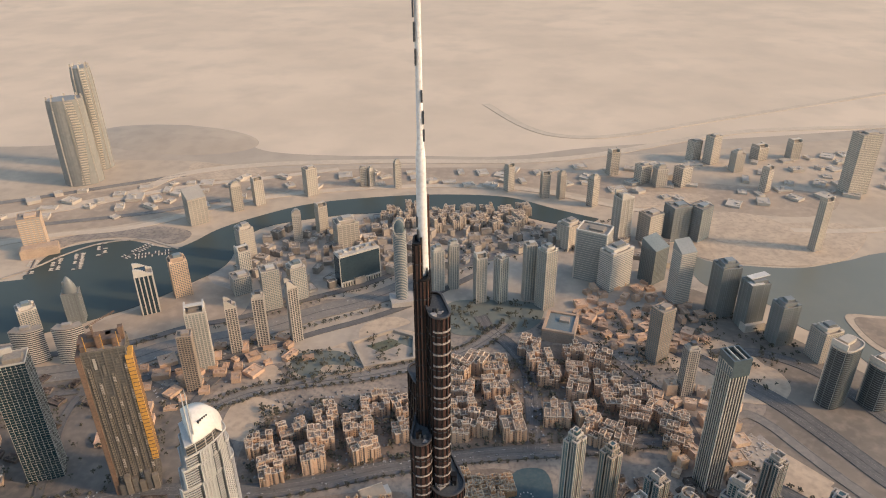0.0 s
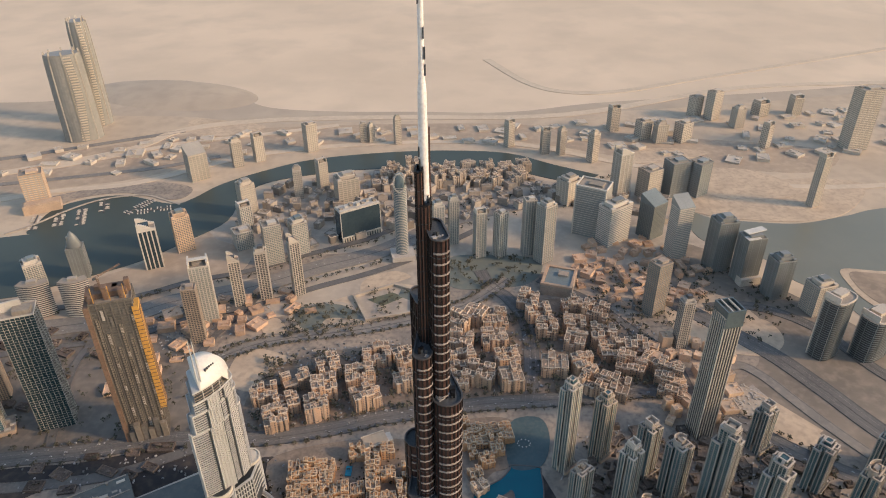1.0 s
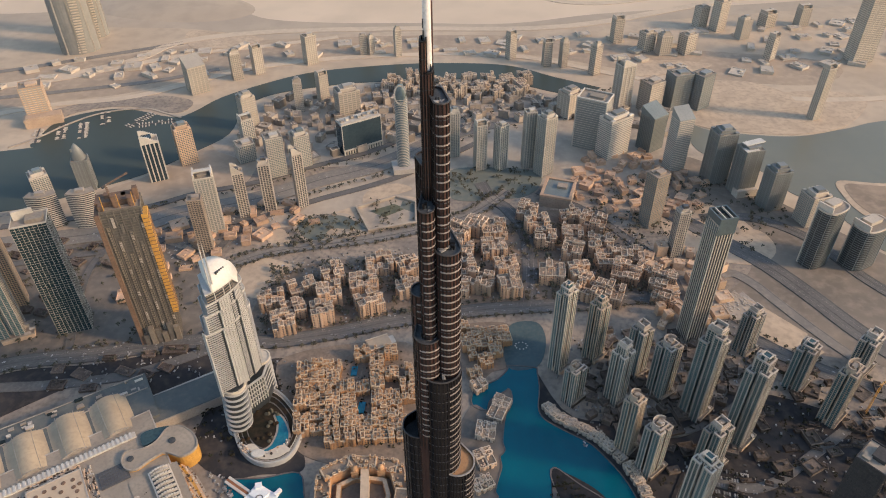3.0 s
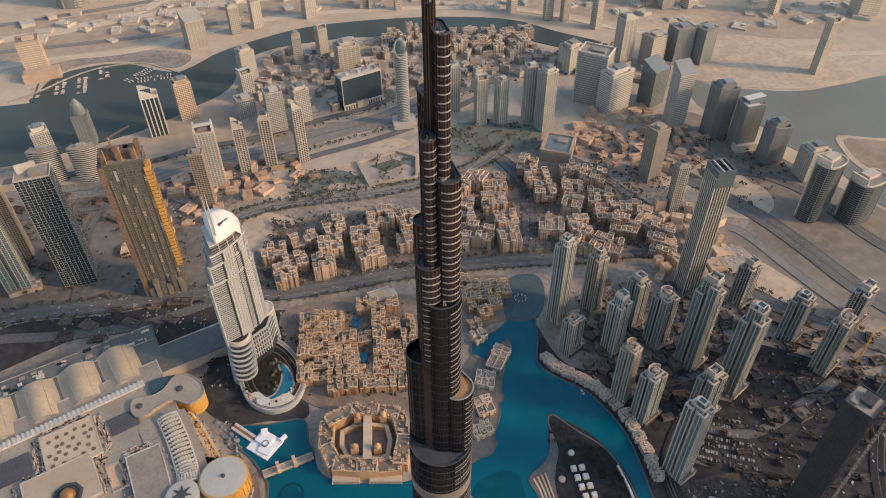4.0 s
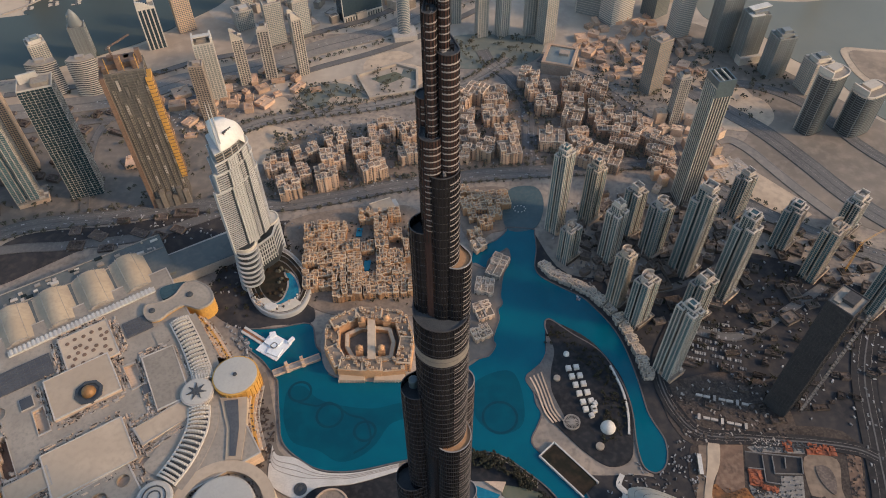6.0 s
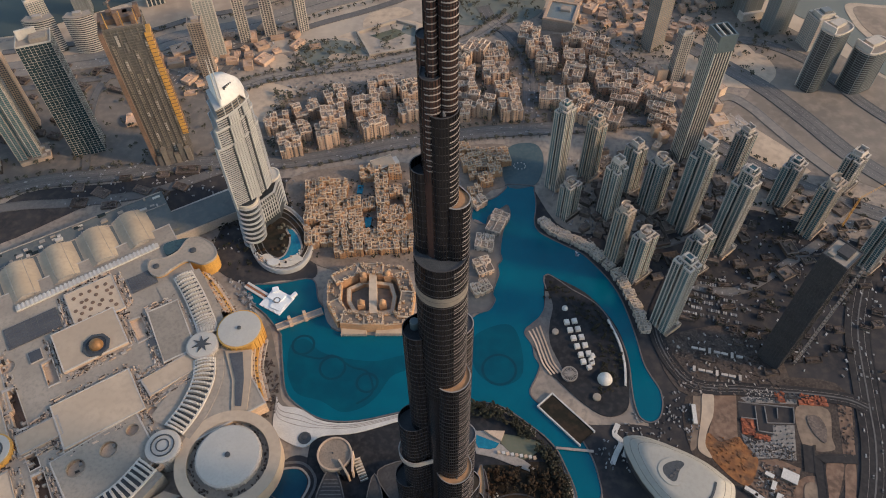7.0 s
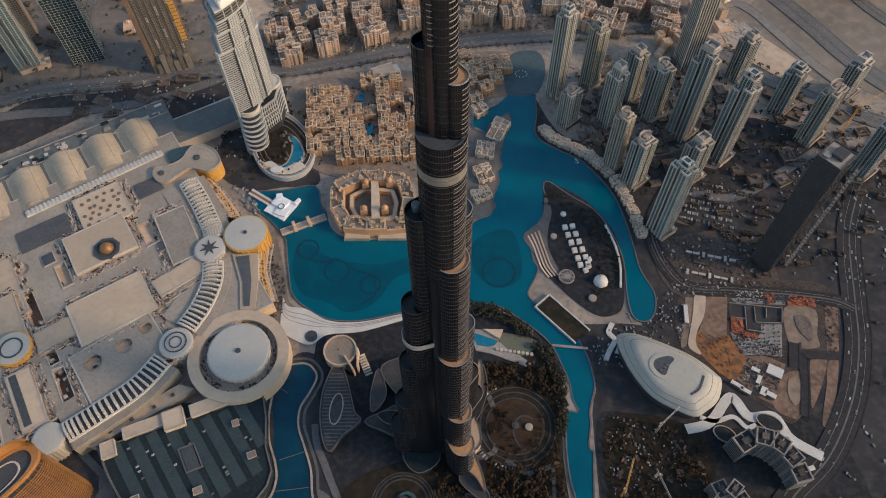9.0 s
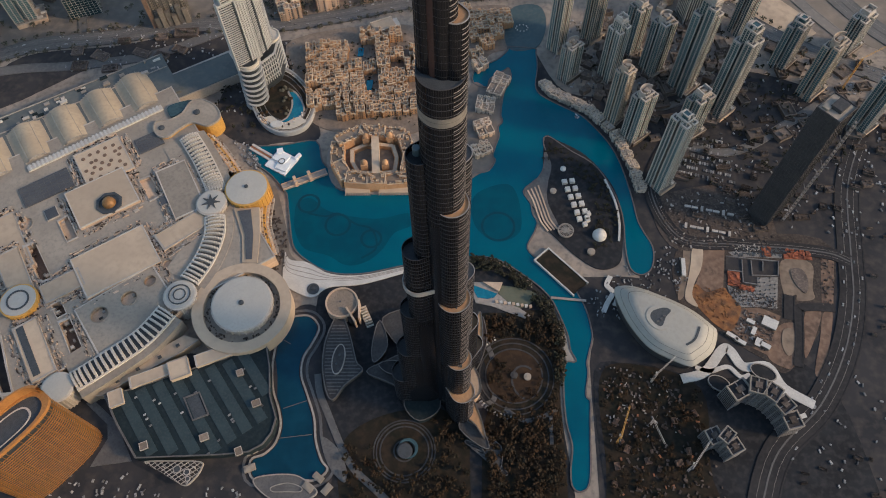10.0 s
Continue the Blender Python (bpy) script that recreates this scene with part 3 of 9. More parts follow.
road("road_link", [(300, 470), (380, 450), (470, 500), (560, 560)], 11, "dark street between the lake towers", 0.87, False)
road("road_link", [(250, 560), (300, 530), (420, 600), (440, 700)], 9, "dark street between the lake towers", 0.89, False)
# Two browner slabs paint the shade between the housing blocks.
slab("ground_court_west", [(-300, 800), (-240, 880), (-60, 910), (-30, 870), (-40, 770), (-150, 738), (-280, 712)], 0.45, OLDPAVE, "brown ground darkened for shade between housing blocks")
slab("ground_court_east", [(0, 985), (90, 1000), (220, 1040), (330, 960), (385, 830), (300, 800), (160, 792), (5, 785)], 0.46, OLDPAVE, "brown ground darkened for shade between housing blocks")
OVAL = [(-276, 1000), (-266, 1019), (-241, 1026), (-187, 1029), (-150, 998), (-140, 981), (-182, 971), (-218, 949), (-243, 950), (-263, 972)]
line = curve(OVAL + OVAL[:1], 5, False)
solid("trim_oval_path", Shape().strip(offset(line, 4), offset(line, -4), 0, 0.95), PALEURB, "pale path round a planted oval", "path", "structure")
slab("ground_quarry", [(-318, 971), (-296, 986), (-273, 954), (-282, 932), (-309, 942)], 0.8, PLOT, "bare orange earth of a small dig")
slab("ground_plot_highway", [(-157, 1087), (-141, 1116), (-95, 1134), (-63, 1115), (-95, 1094), (-147, 1058)], 0.7, PLOT, "bare brown plot beside the highway")
slab("ground_green_oval", OVAL[:6] + [(-205, 985), (-218, 949), (-243, 950), (-263, 972)], 0.6, POND2, "dark planted oval with a pale rim")
COMP = [(-168, 1049), (-93, 1088), (-52, 1066), (-50, 997), (-138, 974)]
slab("ground_plot_school", COMP, 0.6, PALEURB, "pale walled compound yard", "ground", False)
solid("trim_compound_wall", Shape().ring(COMP, [(-163, 1046), (-94, 1082), (-56, 1063), (-54, 1001), (-135, 979)], 0, 6), PALEURB, "pale wall and covered walk round a compound", "wall", "structure")
slab("ground_compound_lawn", [(-140, 1040), (-96, 1062), (-72, 1048), (-112, 1020)], 0.9, LAWN, "grey-green playing field in the compound", "ground", False)
slab("ground_compound_court", [(-80, 1072), (-58, 1060), (-57, 1034), (-84, 1050)], 0.9, POND2, "blue-grey games court in the compound", "ground", False)
slab("ground_plot_east", [(484, 763), (502, 768), (546, 711), (493, 672), (457, 705)], 0.6, PLOT, "sandy vacant plot between straight kerbs", "ground", False)
slab("ground_plot_southeast", [(446, 781), (480, 808), (497, 771), (472, 754)], 0.62, PAVE, "pale paved yard beside a vacant plot", "ground", False)
slab("ground_plot_mound", [(500, 940), (536, 978), (570, 963), (574, 915), (538, 878), (487, 880), (476, 901)], 0.58, PLOT, "pale graded sand plot beside the striped tower")
road("road_district", [(434, 836), (475, 853), (503, 827), (525, 784), (556, 723), (591, 664)], 17, "dusty road past the vacant plots", 0.66, False, HAZEROAD)
road("road_expressway", [(360, 1080), (430, 1010), (499, 928), (544, 871), (585, 796), (636, 695), (720, 590)], 34, "broad dark road past the sand plots", 0.72, True, ROAD)
road("road_lagoon", [(470, 1010), (560, 1010), (640, 950), (690, 840), (740, 760)], 22, "dark road along the lagoon towers", 0.74, True, ROAD)
slab("ground_plot_yard", [(419, 772), (467, 810), (496, 760), (462, 725)], 0.64, PALEURB, "pale cluttered yard beside a vacant plot", "ground", False)
slab("ground_plot_vacant", [(465, 804), (498, 775), (555, 674), (500, 639), (447, 686)], 0.63, PLOT, "bare sandy vacant plot", "ground", False)
slab("ground_plot_hazy", [(410, 1060), (520, 1040), (560, 930), (480, 880), (400, 930)], 0.5, PLOT, "pale graded sand plot")
slab("ground_lagoon_beach", [(540, 1420), (800, 1520), (1000, 1500), (900, 1360), (780, 1318), (660, 1328), (580, 1350)], 0.9, PLOT, "pale curved sand bank")
slab("ground_far_park", [(10, 1178), (82, 1192), (186, 1176), (188, 1124), (154, 1085), (99, 1076), (34, 1071), (7, 1097)], 0.6, POND2, "dusky grey-green park and pond")
slab("ground_marina", [(-960, 1420), (-860, 1490), (-700, 1530), (-600, 1500), (-620, 1440), (-744, 1475), (-840, 1455), (-900, 1400)], 0.9, URBAN, "brown marina promenade")
solid("ground_dune", Shape().lathe(-860, 2160, [(300, -1), (240, 6), (165, 12), (75, 15), (1, 16)], 40, 1, 0.45, -14), DUNEM, "low grey-brown rise in the desert", "dune", "structure", smooth=True)
slab("pavement_tower_plaza", [(-150, 255), (-100, 262), (-50, 272), (20, 285), (70, 275), (105, 240), (128, 205), (122, 100), (120, -60), (0, -160), (-120, -80), (-125, 60), (-145, 150), (-160, 215)], 0.6, DARKPAVE, "dark stone plaza round the tower", "pavement")
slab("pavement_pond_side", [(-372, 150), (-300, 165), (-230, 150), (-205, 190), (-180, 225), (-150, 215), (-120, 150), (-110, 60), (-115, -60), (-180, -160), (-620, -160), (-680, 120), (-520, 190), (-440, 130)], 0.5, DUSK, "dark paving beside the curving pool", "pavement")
slab("ground_canal_beach", [(127, 196), (136, 190), (142, 180), (144, 153), (133, 151), (131, 172)], 1.0, PAVE, "pale strip of beach beside the canal")
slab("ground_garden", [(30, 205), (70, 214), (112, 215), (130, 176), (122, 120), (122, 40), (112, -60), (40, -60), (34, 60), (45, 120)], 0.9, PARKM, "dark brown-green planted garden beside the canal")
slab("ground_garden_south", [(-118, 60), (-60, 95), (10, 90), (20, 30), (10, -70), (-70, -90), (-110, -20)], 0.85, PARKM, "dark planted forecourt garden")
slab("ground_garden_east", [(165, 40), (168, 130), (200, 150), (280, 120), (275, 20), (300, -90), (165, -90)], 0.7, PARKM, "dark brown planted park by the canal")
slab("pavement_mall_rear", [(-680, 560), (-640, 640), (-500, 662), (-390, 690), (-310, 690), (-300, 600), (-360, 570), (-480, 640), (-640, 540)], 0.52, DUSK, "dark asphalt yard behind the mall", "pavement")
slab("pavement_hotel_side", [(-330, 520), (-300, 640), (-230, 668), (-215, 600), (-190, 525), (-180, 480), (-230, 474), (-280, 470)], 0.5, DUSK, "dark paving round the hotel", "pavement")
slab("pavement_lake_promenade", [(-230, 400), (-207, 330), (-198, 295), (-170, 275), (-150, 262), (-200, 250), (-240, 300), (-238, 370)], 0.9, WESTD, "brown-grey lakeside promenade", "pavement")
TOUT = curve([(-206, 300), (-198, 288), (-176, 284), (-147, 268), (-108, 266), (-57, 277)], 6, False)
TIN = curve([(-206, 272), (-200, 252), (-168, 236), (-147, 249), (-107, 253), (-57, 268)], 6, False)
solid("pavement_white_terrace", Shape().strip(TOUT, TIN, -0.5, 1.9), WHITEP, "white curving waterfront terrace", "terrace", "structure")
for k in (0.18, 0.32, 0.46):
    mid = [(a[0] + (b[0] - a[0]) * k, a[1] + (b[1] - a[1]) * k) for a, b in zip(TOUT, TIN)]
    solid("trim_terrace_step", Shape().strip(offset(mid, 0.35), offset(mid, -0.35), 1.5, 2.3 - k * 0.4), PAVE, "thin grey step line of the terrace", "step", "structure")
solid("trim_terrace_roundel", Shape().lathe(-166, 247, [(7.5, 1), (7.5, 2.6), (5.2, 2.7), (5.0, 2.2), (2.2, 2.3), (2.0, 3.4), (0.2, 3.6)], 28), MECH, "dark round terrace ornament", "roundel", "structure")
slab("pavement_park", [(132, 478), (148, 473), (180, 451), (202, 422), (217, 389), (221, 352), (217, 310), (209, 280), (184, 272), (158, 290), (132, 320), (117, 340), (114, 380), (124, 416)], 1.3, DARKPAVE, "dark island park surface", "pavement")
for k, f in enumerate((0.2, 0.45, 0.7, 0.95)):
    a = curve([(99, 388), (106, 372), (110, 354), (114, 340), (122, 326)], 5, False)
    b = curve([(118, 398), (122, 378), (126, 360), (130, 344), (138, 330)], 5, False)
    mid = [(q[0] + (e[0] - q[0]) * f, q[1] + (e[1] - q[1]) * f) for q, e in zip(a, b)]
    solid("trim_park_step", Shape().strip(offset(mid, 1.0), offset(mid, -1.0), 1.0, 2.1 + 0.1 * k), SANDC, "tan curved step at the park edge", "step", "structure")
slab("pavement_park_edge", [(120, 345), (98, 389), (112, 404), (125, 425), (130, 455), (137, 430), (130, 400), (128, 370), (140, 330)], 1.5, DIMPAVE, "grey curved steps at the park edge", "pavement")
EARTH = mat("orange_excavated_earth", (0.26, 0.11, 0.045), (0.13, 0.072, 0.044), 0.07, (0.36, 0.17, 0.07), 0.16, 0.95, bump=0.5, spec=0.12, island=0.3)
GRAVEL = mat("grey_site_gravel", (0.24, 0.215, 0.19), (0.16, 0.145, 0.13), 0.06, (0.33, 0.30, 0.265), 0.35, 0.95, bump=0.3)
SITEG = mat("reddish_brown_site_earth", (0.20, 0.128, 0.09), (0.125, 0.085, 0.064), 0.05, (0.28, 0.185, 0.13), 0.16, 0.95, bump=0.5, spec=0.12)
SITEPALE = mat("trampled_tan_site_sand", (0.27, 0.20, 0.145), (0.20, 0.15, 0.112), 0.04, (0.14, 0.105, 0.08), 0.14, 0.95, bump=0.4, spec=0.12)
slab("ground_site", [(296, 308), (465, 314), (452, 221), (386, 141), (360, 153), (312, 189), (274, 226)], 0.55, RUBBLE, "dark brown ground of a building site")
slab("ground_site_west", [(293, 304), (303, 303), (296, 277), (288, 256), (281, 235), (273, 231), (280, 256), (287, 280)], 0.62, SITEPALE, "tan sandy track beside the site fence")
slab("ground_site_ramp", [(303, 301), (315, 301), (309, 274), (297, 253), (291, 236), (295, 221), (285, 226), (282, 235), (289, 256), (296, 277)], 1.2, PLOT, "pale sandy haul ramp")
slab("ground_site_brown", [(314, 298), (342, 298), (330, 246), (309, 240), (298, 251), (309, 274)], 0.75, SITEG, "brown levelled earth of a building site", smooth=False)
slab("ground_site_earth", [(298, 251), (309, 240), (330, 246), (335, 238), (346, 220), (329, 190), (312, 197), (295, 221), (291, 236)], 0.85, EARTH, "excavated orange earth slope of a building site")
# Flat dark slab stands in for a sunken pit floor.
slab("ground_site_pit", [(342, 290), (406, 282), (400, 260), (374, 260), (371, 248), (356, 251), (359, 267), (337, 268)], 0.8, DUSK, "dark floor of an excavated pit", smooth=False)
slab("ground_site_strip", [(346, 295), (388, 304), (413, 298), (410, 286), (352, 289)], 0.7, GRAVEL, "grey strip of stacked material along the site edge", smooth=False)
slab("ground_site_gravel", [(335, 250), (348, 240), (371, 247.6), (374, 259.6), (399, 259.6), (388, 217), (366, 220), (346, 220), (336, 238)], 0.9, GRAVEL, "grey concrete slab with many column stubs", smooth=False)
slab("ground_site_track", [(408, 282), (444, 279), (437, 245), (435, 230), (415, 228), (415, 236), (401, 235)], 0.75, SITEPALE, "tan turning loop of the site")
slab("ground_site_mound", [(417, 270), (430, 270), (434, 255), (428, 238), (421, 243), (416, 256)], 1.6, RUBBLE, "dark spoil heap inside the turning loop")
slab("ground_site_yard", [(346, 218), (367, 219.6), (390, 208), (382, 194), (364, 159), (350, 167), (329, 190)], 0.7, SITEG, "brown yard with site cabins", smooth=False)
slab("ground_site_wedge", [(383, 194), (405, 198), (400, 175), (392, 148), (381, 143), (363, 159)], 0.8, SITEG, "brown earth heap beside a haul road")
slab("ground_site_sand", [(389, 190), (401, 190), (397, 168), (387, 158), (383, 172)], 1.3, SITEPALE, "tan sand heap on brown earth")
slab("ground_site_island", [(420, 213), (438, 215), (433, 198), (411, 161), (406, 161)], 0.8, SITEG, "brown earth island beside the haul road")
slab("ground_verge", [(461, 300), (478, 300), (456, 223), (442, 222)], 0.62, SITEG, "brown verge beside the wide road", smooth=False)
slab("ground_verge_south", [(440, 210), (452, 212), (437, 170), (423, 136), (412, 137), (429, 180)], 0.62, SITEG, "brown verge beside the wide road")
road("road_haul", [(456, 218), (418, 219), (412, 210), (405, 180), (395, 145)], 9, "dark haul road into the building site", 0.9, False, DARKASPH)
road("road_site_spur", [(407, 235), (399, 203)], 11, "dark spur of the haul road", 0.86, False, DARKASPH)
road("road_wide", [(560, 470), (520, 390), (496, 291), (481, 229), (453, 164), (408, 100), (340, 36), (300, -80), (300, -200)], 30, "wide dark asphalt road with lanes", 0.7, True, DARKASPH)
slab("pavement_southeast", [(160, 120), (210, 150), (300, 130), (400, 150), (440, 60), (420, -120), (200, -150)], 0.45, DARKPAVE, "dark paving among low buildings", "pavement")


# ---- the great tower ----
BROWNGL = mat("brown_tinted_glass", (0.05, 0.028, 0.025), (0.062, 0.034, 0.029), 0.1, (0.034, 0.021, 0.02), 0.8, 0.25, spec=0.2)
great = thing("skyscraper", "very tall stepped dark bronze glass skyscraper with steel fins", "skyscraper", at=(0, 0, 0))


def lobe(a, b, r, base, top, glass=BRONZE, deck=MECH, floor=3.2, bright=STEEL, fins=1.7, seg=14, rim=1.1, edge=None):
    """One upright tier of the tower: a round-ended bar with floor bands, vertical fins, a parapet and a sunken roof."""
    if glass is BRONZE and top > 600:
        glass, edge, rim = BROWNGL, STEEL, 0.7
    out = stadium(a, b, r, seg)
    if edge is None and r > 3:
        rim = 3.2 + 0.35 * r
    body = part("tier", Shape().prism(out, 0, top - rim), glass, great)
    wall = min(0.4, 0.12 + 0.03 * r)
    # Dim coping on top tiers, and on left lobes to imitate their shade.
    if (top > 560 or a[0] < -8) and bright is STEEL:
        bright, wall = EDGE, 0.14
    wide, thin = stadium(a, b, r + 0.14, seg), stadium(a, b, r - wall, seg)
    part("parapet", Shape().ring(out, thin, top - rim - 0.3, top - 0.3), glass, body, "dark glazed parapet")
    part("coping", Shape().ring(wide, stadium(a, b, r - wall - 0.1, seg), top - 0.35, top), bright, body, "pale metal coping")
    part("roof_deck", Shape().prism(thin, top - rim - 0.2, top - rim + 0.15), deck, body)
    bands = Shape()
    sills = Shape()
    # Upper sills nearly encircle; lower ones sit only sun-side, imitating sunlight.
    if edge is DASH or (top > 600 and r > 1.5):
        axis = (Vector(a), Vector(b))
        for i in range(len(out)):
            u, v = Vector(out[i]), Vector(out[(i + 1) % len(out)])
            m = (u + v) / 2
            n = Vector(((v - u).y, -(v - u).x)).normalized()
            if n.x < (-0.55 if top > 600 else 0.42) or (v - u).length < 0.05:
                continue
            z = top - 0.9 - floor
            while z > base:
                sills.box(m.x, m.y, z, z + 0.5 if r > 3 else z + 0.4, (v - u).length, 0.44, math.degrees(math.atan2((v - u).y, (v - u).x)))
                z -= floor
        part("sill_cladding", sills, DASH, body, "pale steel window sills, sun-side only on lower tiers", kind="stuff")
    floor *= 1.5
    thick, out_by = (0.27, 0.28) if r > 7.5 else (0.2, 0.15)
    z = top - 0.6 - floor
    inner = stadium(a, b, r - 0.1, seg)
    while z > base:
        bands.ring(stadium(a, b, r + out_by, seg), inner, z, z + thick)
        z -= floor
    part("slab_edging", bands, EDGE, body, "slim pale floor edges", kind="stuff")
    fin = Shape()
    k = len(out)
    run = 0.0
    for i in range(k):
        p, q = Vector(out[i]), Vector(out[(i + 1) % k])
        length = (q - p).length
        ang = math.degrees(math.atan2((q - p).y, (q - p).x))
        while run < length:
            m = p.lerp(q, run / max(length, 1e-6))
            fin.box(m.x, m.y, base - 5, top - 0.4, 0.36, 0.36, ang)
            run += fins
        run -= length
    part("fin_cladding", fin, DIMSTEEL, body, "thin dark steel fins", kind="stuff")
    return body


def plant(body, x, y, z, r, n, seed):
    """Machinery on a tier's roof."""
    rnd = random.Random(seed)
    for i in range(n):
        s = Shape()
        w = rnd.uniform(0.2, 0.6) * r
        s.box(x + rnd.uniform(-0.6, 0.6) * r, y + rnd.uniform(-0.6, 0.6) * r, z - 1.2, z + rnd.uniform(-0.3, 1.5), w, w * rnd.uniform(0.4, 1), rnd.uniform(0, 90))
        part("roof_plant", s, (STEEL, MECH, DIMSTEEL)[i % 3], body)


def band_storey(a, b, r, z0, z1):
    part("plant_storey", Shape().ring(stadium(a, b, r + 0.5, 16), stadium(a, b, r - 0.3, 16), z0, z1), STEEL, great, "pale metal louvre storey")


# spire
sp = Shape().lathe(-4.0, 122, [(1.25, 660), (1.25, 688), (1.05, 700), (0.95, 712), (0.92, 716), (0.62, 719.5), (0.6, 733), (0.56, 745), (0.5, 757), (0.38, 780), (0.22, 800), (0.04, 826)], 20)
part("spire", sp, SPIREW, great, "white steel spire tube", smooth=True)
for x, y, z, h in ((-4.75, 121.4, 741, 3.0), (-4.65, 121.5, 737, 3.2), (-4.5, 121.4, 733, 2.8), (-3.55, 121.5, 726.5, 2.2), (-3.35, 121.6, 722.5, 2.4), (-3.3, 121.8, 719.2, 2.2), (-4.95, 121.5, 702, 2.2), (-4.85, 121.1, 699, 2.6), (-4.5, 120.9, 695, 4.0), (-3.2, 121.1, 690.5, 2.6)):
    part("maintenance_hatch", Shape().box(x, y, z, z + h, 0.3, 0.5), MECH, great, "dark recessed access panel")
part("spire_rail", Shape().box(-2.75, 123.2, 660, 708, 0.35, 0.8), COREBR, great, "brown climbing rail")
lobe((-5.0, 119.0), (-4.9, 121.5), 0.75, 655, 700, COREBR, floor=2.7, fins=0.8, bright=DIMSTEEL)
lobe((-3.9, 118.9), (-3.7, 121.5), 1.15, 640, 692.3, COREBR, floor=2.7, fins=0.8, bright=DIMSTEEL)
t1 = lobe((-0.75, 115.3), (-2.2, 121.0), 2.05, 610, 686.5, floor=2.75, fins=1.1)
plant(t1, -0.9, 115.5, 686.0, 1.8, 8, 1)
lobe((-5.8, 125.5), (-4.5, 122), 2.2, 600, 665, floor=2.8, fins=1.1)
l2 = lobe((-5.05, 113.6), (-4.2, 121), 2.2, 590, 655.5, floor=2.8, fins=1.2)
plant(l2, -5.0, 114.0, 655.2, 1.8, 6, 2)
r3 = lobe((0.75, 114.3), (-1.5, 121), 3.75, 560, 641.5, floor=2.85, fins=1.1)
plant(r3, 0.6, 115.0, 641.3, 3.2, 9, 3)
lobe((-7.2, 121.5), (-4.5, 122), 3.5, 520, 619.5, floor=2.9)
l4 = lobe((-5.6, 113.6), (-4.4, 121), 4.2, 560, 607.8, floor=3.0, fins=1.3)
plant(l4, -5.6, 113.6, 607.6, 3.0, 5, 4)
t5 = lobe((-1.7, 114.6), (-2.4, 121), 6.75, 480, 591.5, floor=3.1, fins=1.25, seg=18, deck=DARKPAVE, edge=DASH)
plant(t5, -1.4, 109.6, 591.2, 2.0, 4, 5)
lobe((-9.6, 117.6), (-5, 121), 6.0, 400, 558.5, floor=3.2)
r6 = lobe((4.0, 113.8), (-2, 121), 6.4, 390, 541.5, deck=DECK, floor=3.2, fins=1.2, edge=DASH)
lobe((-3.0, 113.6), (-3.0, 121), 13.1, 380, 506, floor=3.3, fins=1.3, seg=20, edge=DASH, bright=EDGE)
LOUVRE = mat("tan_metal_louvres", (0.21, 0.185, 0.155), (0.17, 0.15, 0.128), 0.3, (0.13, 0.115, 0.10), 2.0, 0.5)
part("plant_storey", Shape().ring(stadium((-3, 113.6), (-3, 121), 13.35, 20), stadium((-3, 113.6), (-3, 121), 12.9, 20), 477, 484), LOUVRE, great, "pale metal louvre storey")
l7 = lobe((-17.0, 114.0), (-6, 121), 8.3, 330, 438.5, floor=3.4)
part("roof_tank", Shape().lathe(-18.5, 116, [(2.6, 436), (2.6, 441.5), (2.2, 442)], 20), GLASS, l7, "round blue-grey roof tank")
r7 = lobe((2.0, 109.0), (-3, 121), 11.2, 255, 394, deck=DECK, floor=3.4, fins=1.35, seg=18, edge=DASH)
part("roof_canopy", Shape().lathe(1.0, 104.5, [(4.2, 392), (3.6, 394.2), (1.2, 395)], 18, 1.0, 0.7), ROOF, r7, "pale roof canopy")
lobe((-24.0, 113.0), (-6, 120), 10.0, 220, 330, floor=3.5)
lobe((6.5, 129.0), (-2, 121), 8.5, 240, 420, floor=3.4, fins=1.3, edge=DASH)
r8 = lobe((3.5, 106.5), (-3, 120), 13.2, 140, 262.5, deck=DECK, floor=3.5, fins=1.4, seg=18, edge=DASH)
plant(r8, 4, 99, 262, 5, 7, 6)
lobe((-31.0, 113.5), (-6, 120), 10.6, 140, 232, floor=3.6)
band_storey((-24, 113), (-3, 119), 12.0, 276, 282)
lobe((12.0, 138.0), (-2, 121), 9.0, 120, 250, floor=3.5, fins=1.4, edge=DASH)
lobe((-39.0, 114.5), (-6, 120), 11.4, 60, 145, floor=3.6)
r9 = lobe((8.0, 101.0), (-3, 120), 12.0, 70, 146, deck=DECK, floor=3.6, fins=1.4, seg=18, edge=DASH)
plant(r9, 8, 96, 145.6, 6, 8, 7)
r10 = lobe((12.0, 92.0), (-3, 118), 12.4, 5, 78, deck=DECK, floor=3.8, fins=1.6, edge=DASH)
lobe((18.0, 147.0), (-2, 122), 10.2, 5, 130, floor=3.7, fins=1.6, deck=DECK)
lobe((-48.0, 116.0), (-6, 120), 12.4, 5, 74, floor=3.8, fins=1.8)
lobe((24.0, 157.0), (0, 124), 11.6, 3, 48, floor=4.0, fins=1.8, deck=DECK)


def canopy(pts, z, material, label, rim=DIMPAVE):
    """A podium roof over a given outline with a thin upstanding rim."""
    o = curve(pts, 4)
    ob = part("podium_canopy", Shape().prism(o, 0, z), material, great, label)
    part("canopy_rim", Shape().ring(o, offset(o, 0.9, True), z - 0.2, z + 1.0), rim, ob, "pale rim")
    return ob


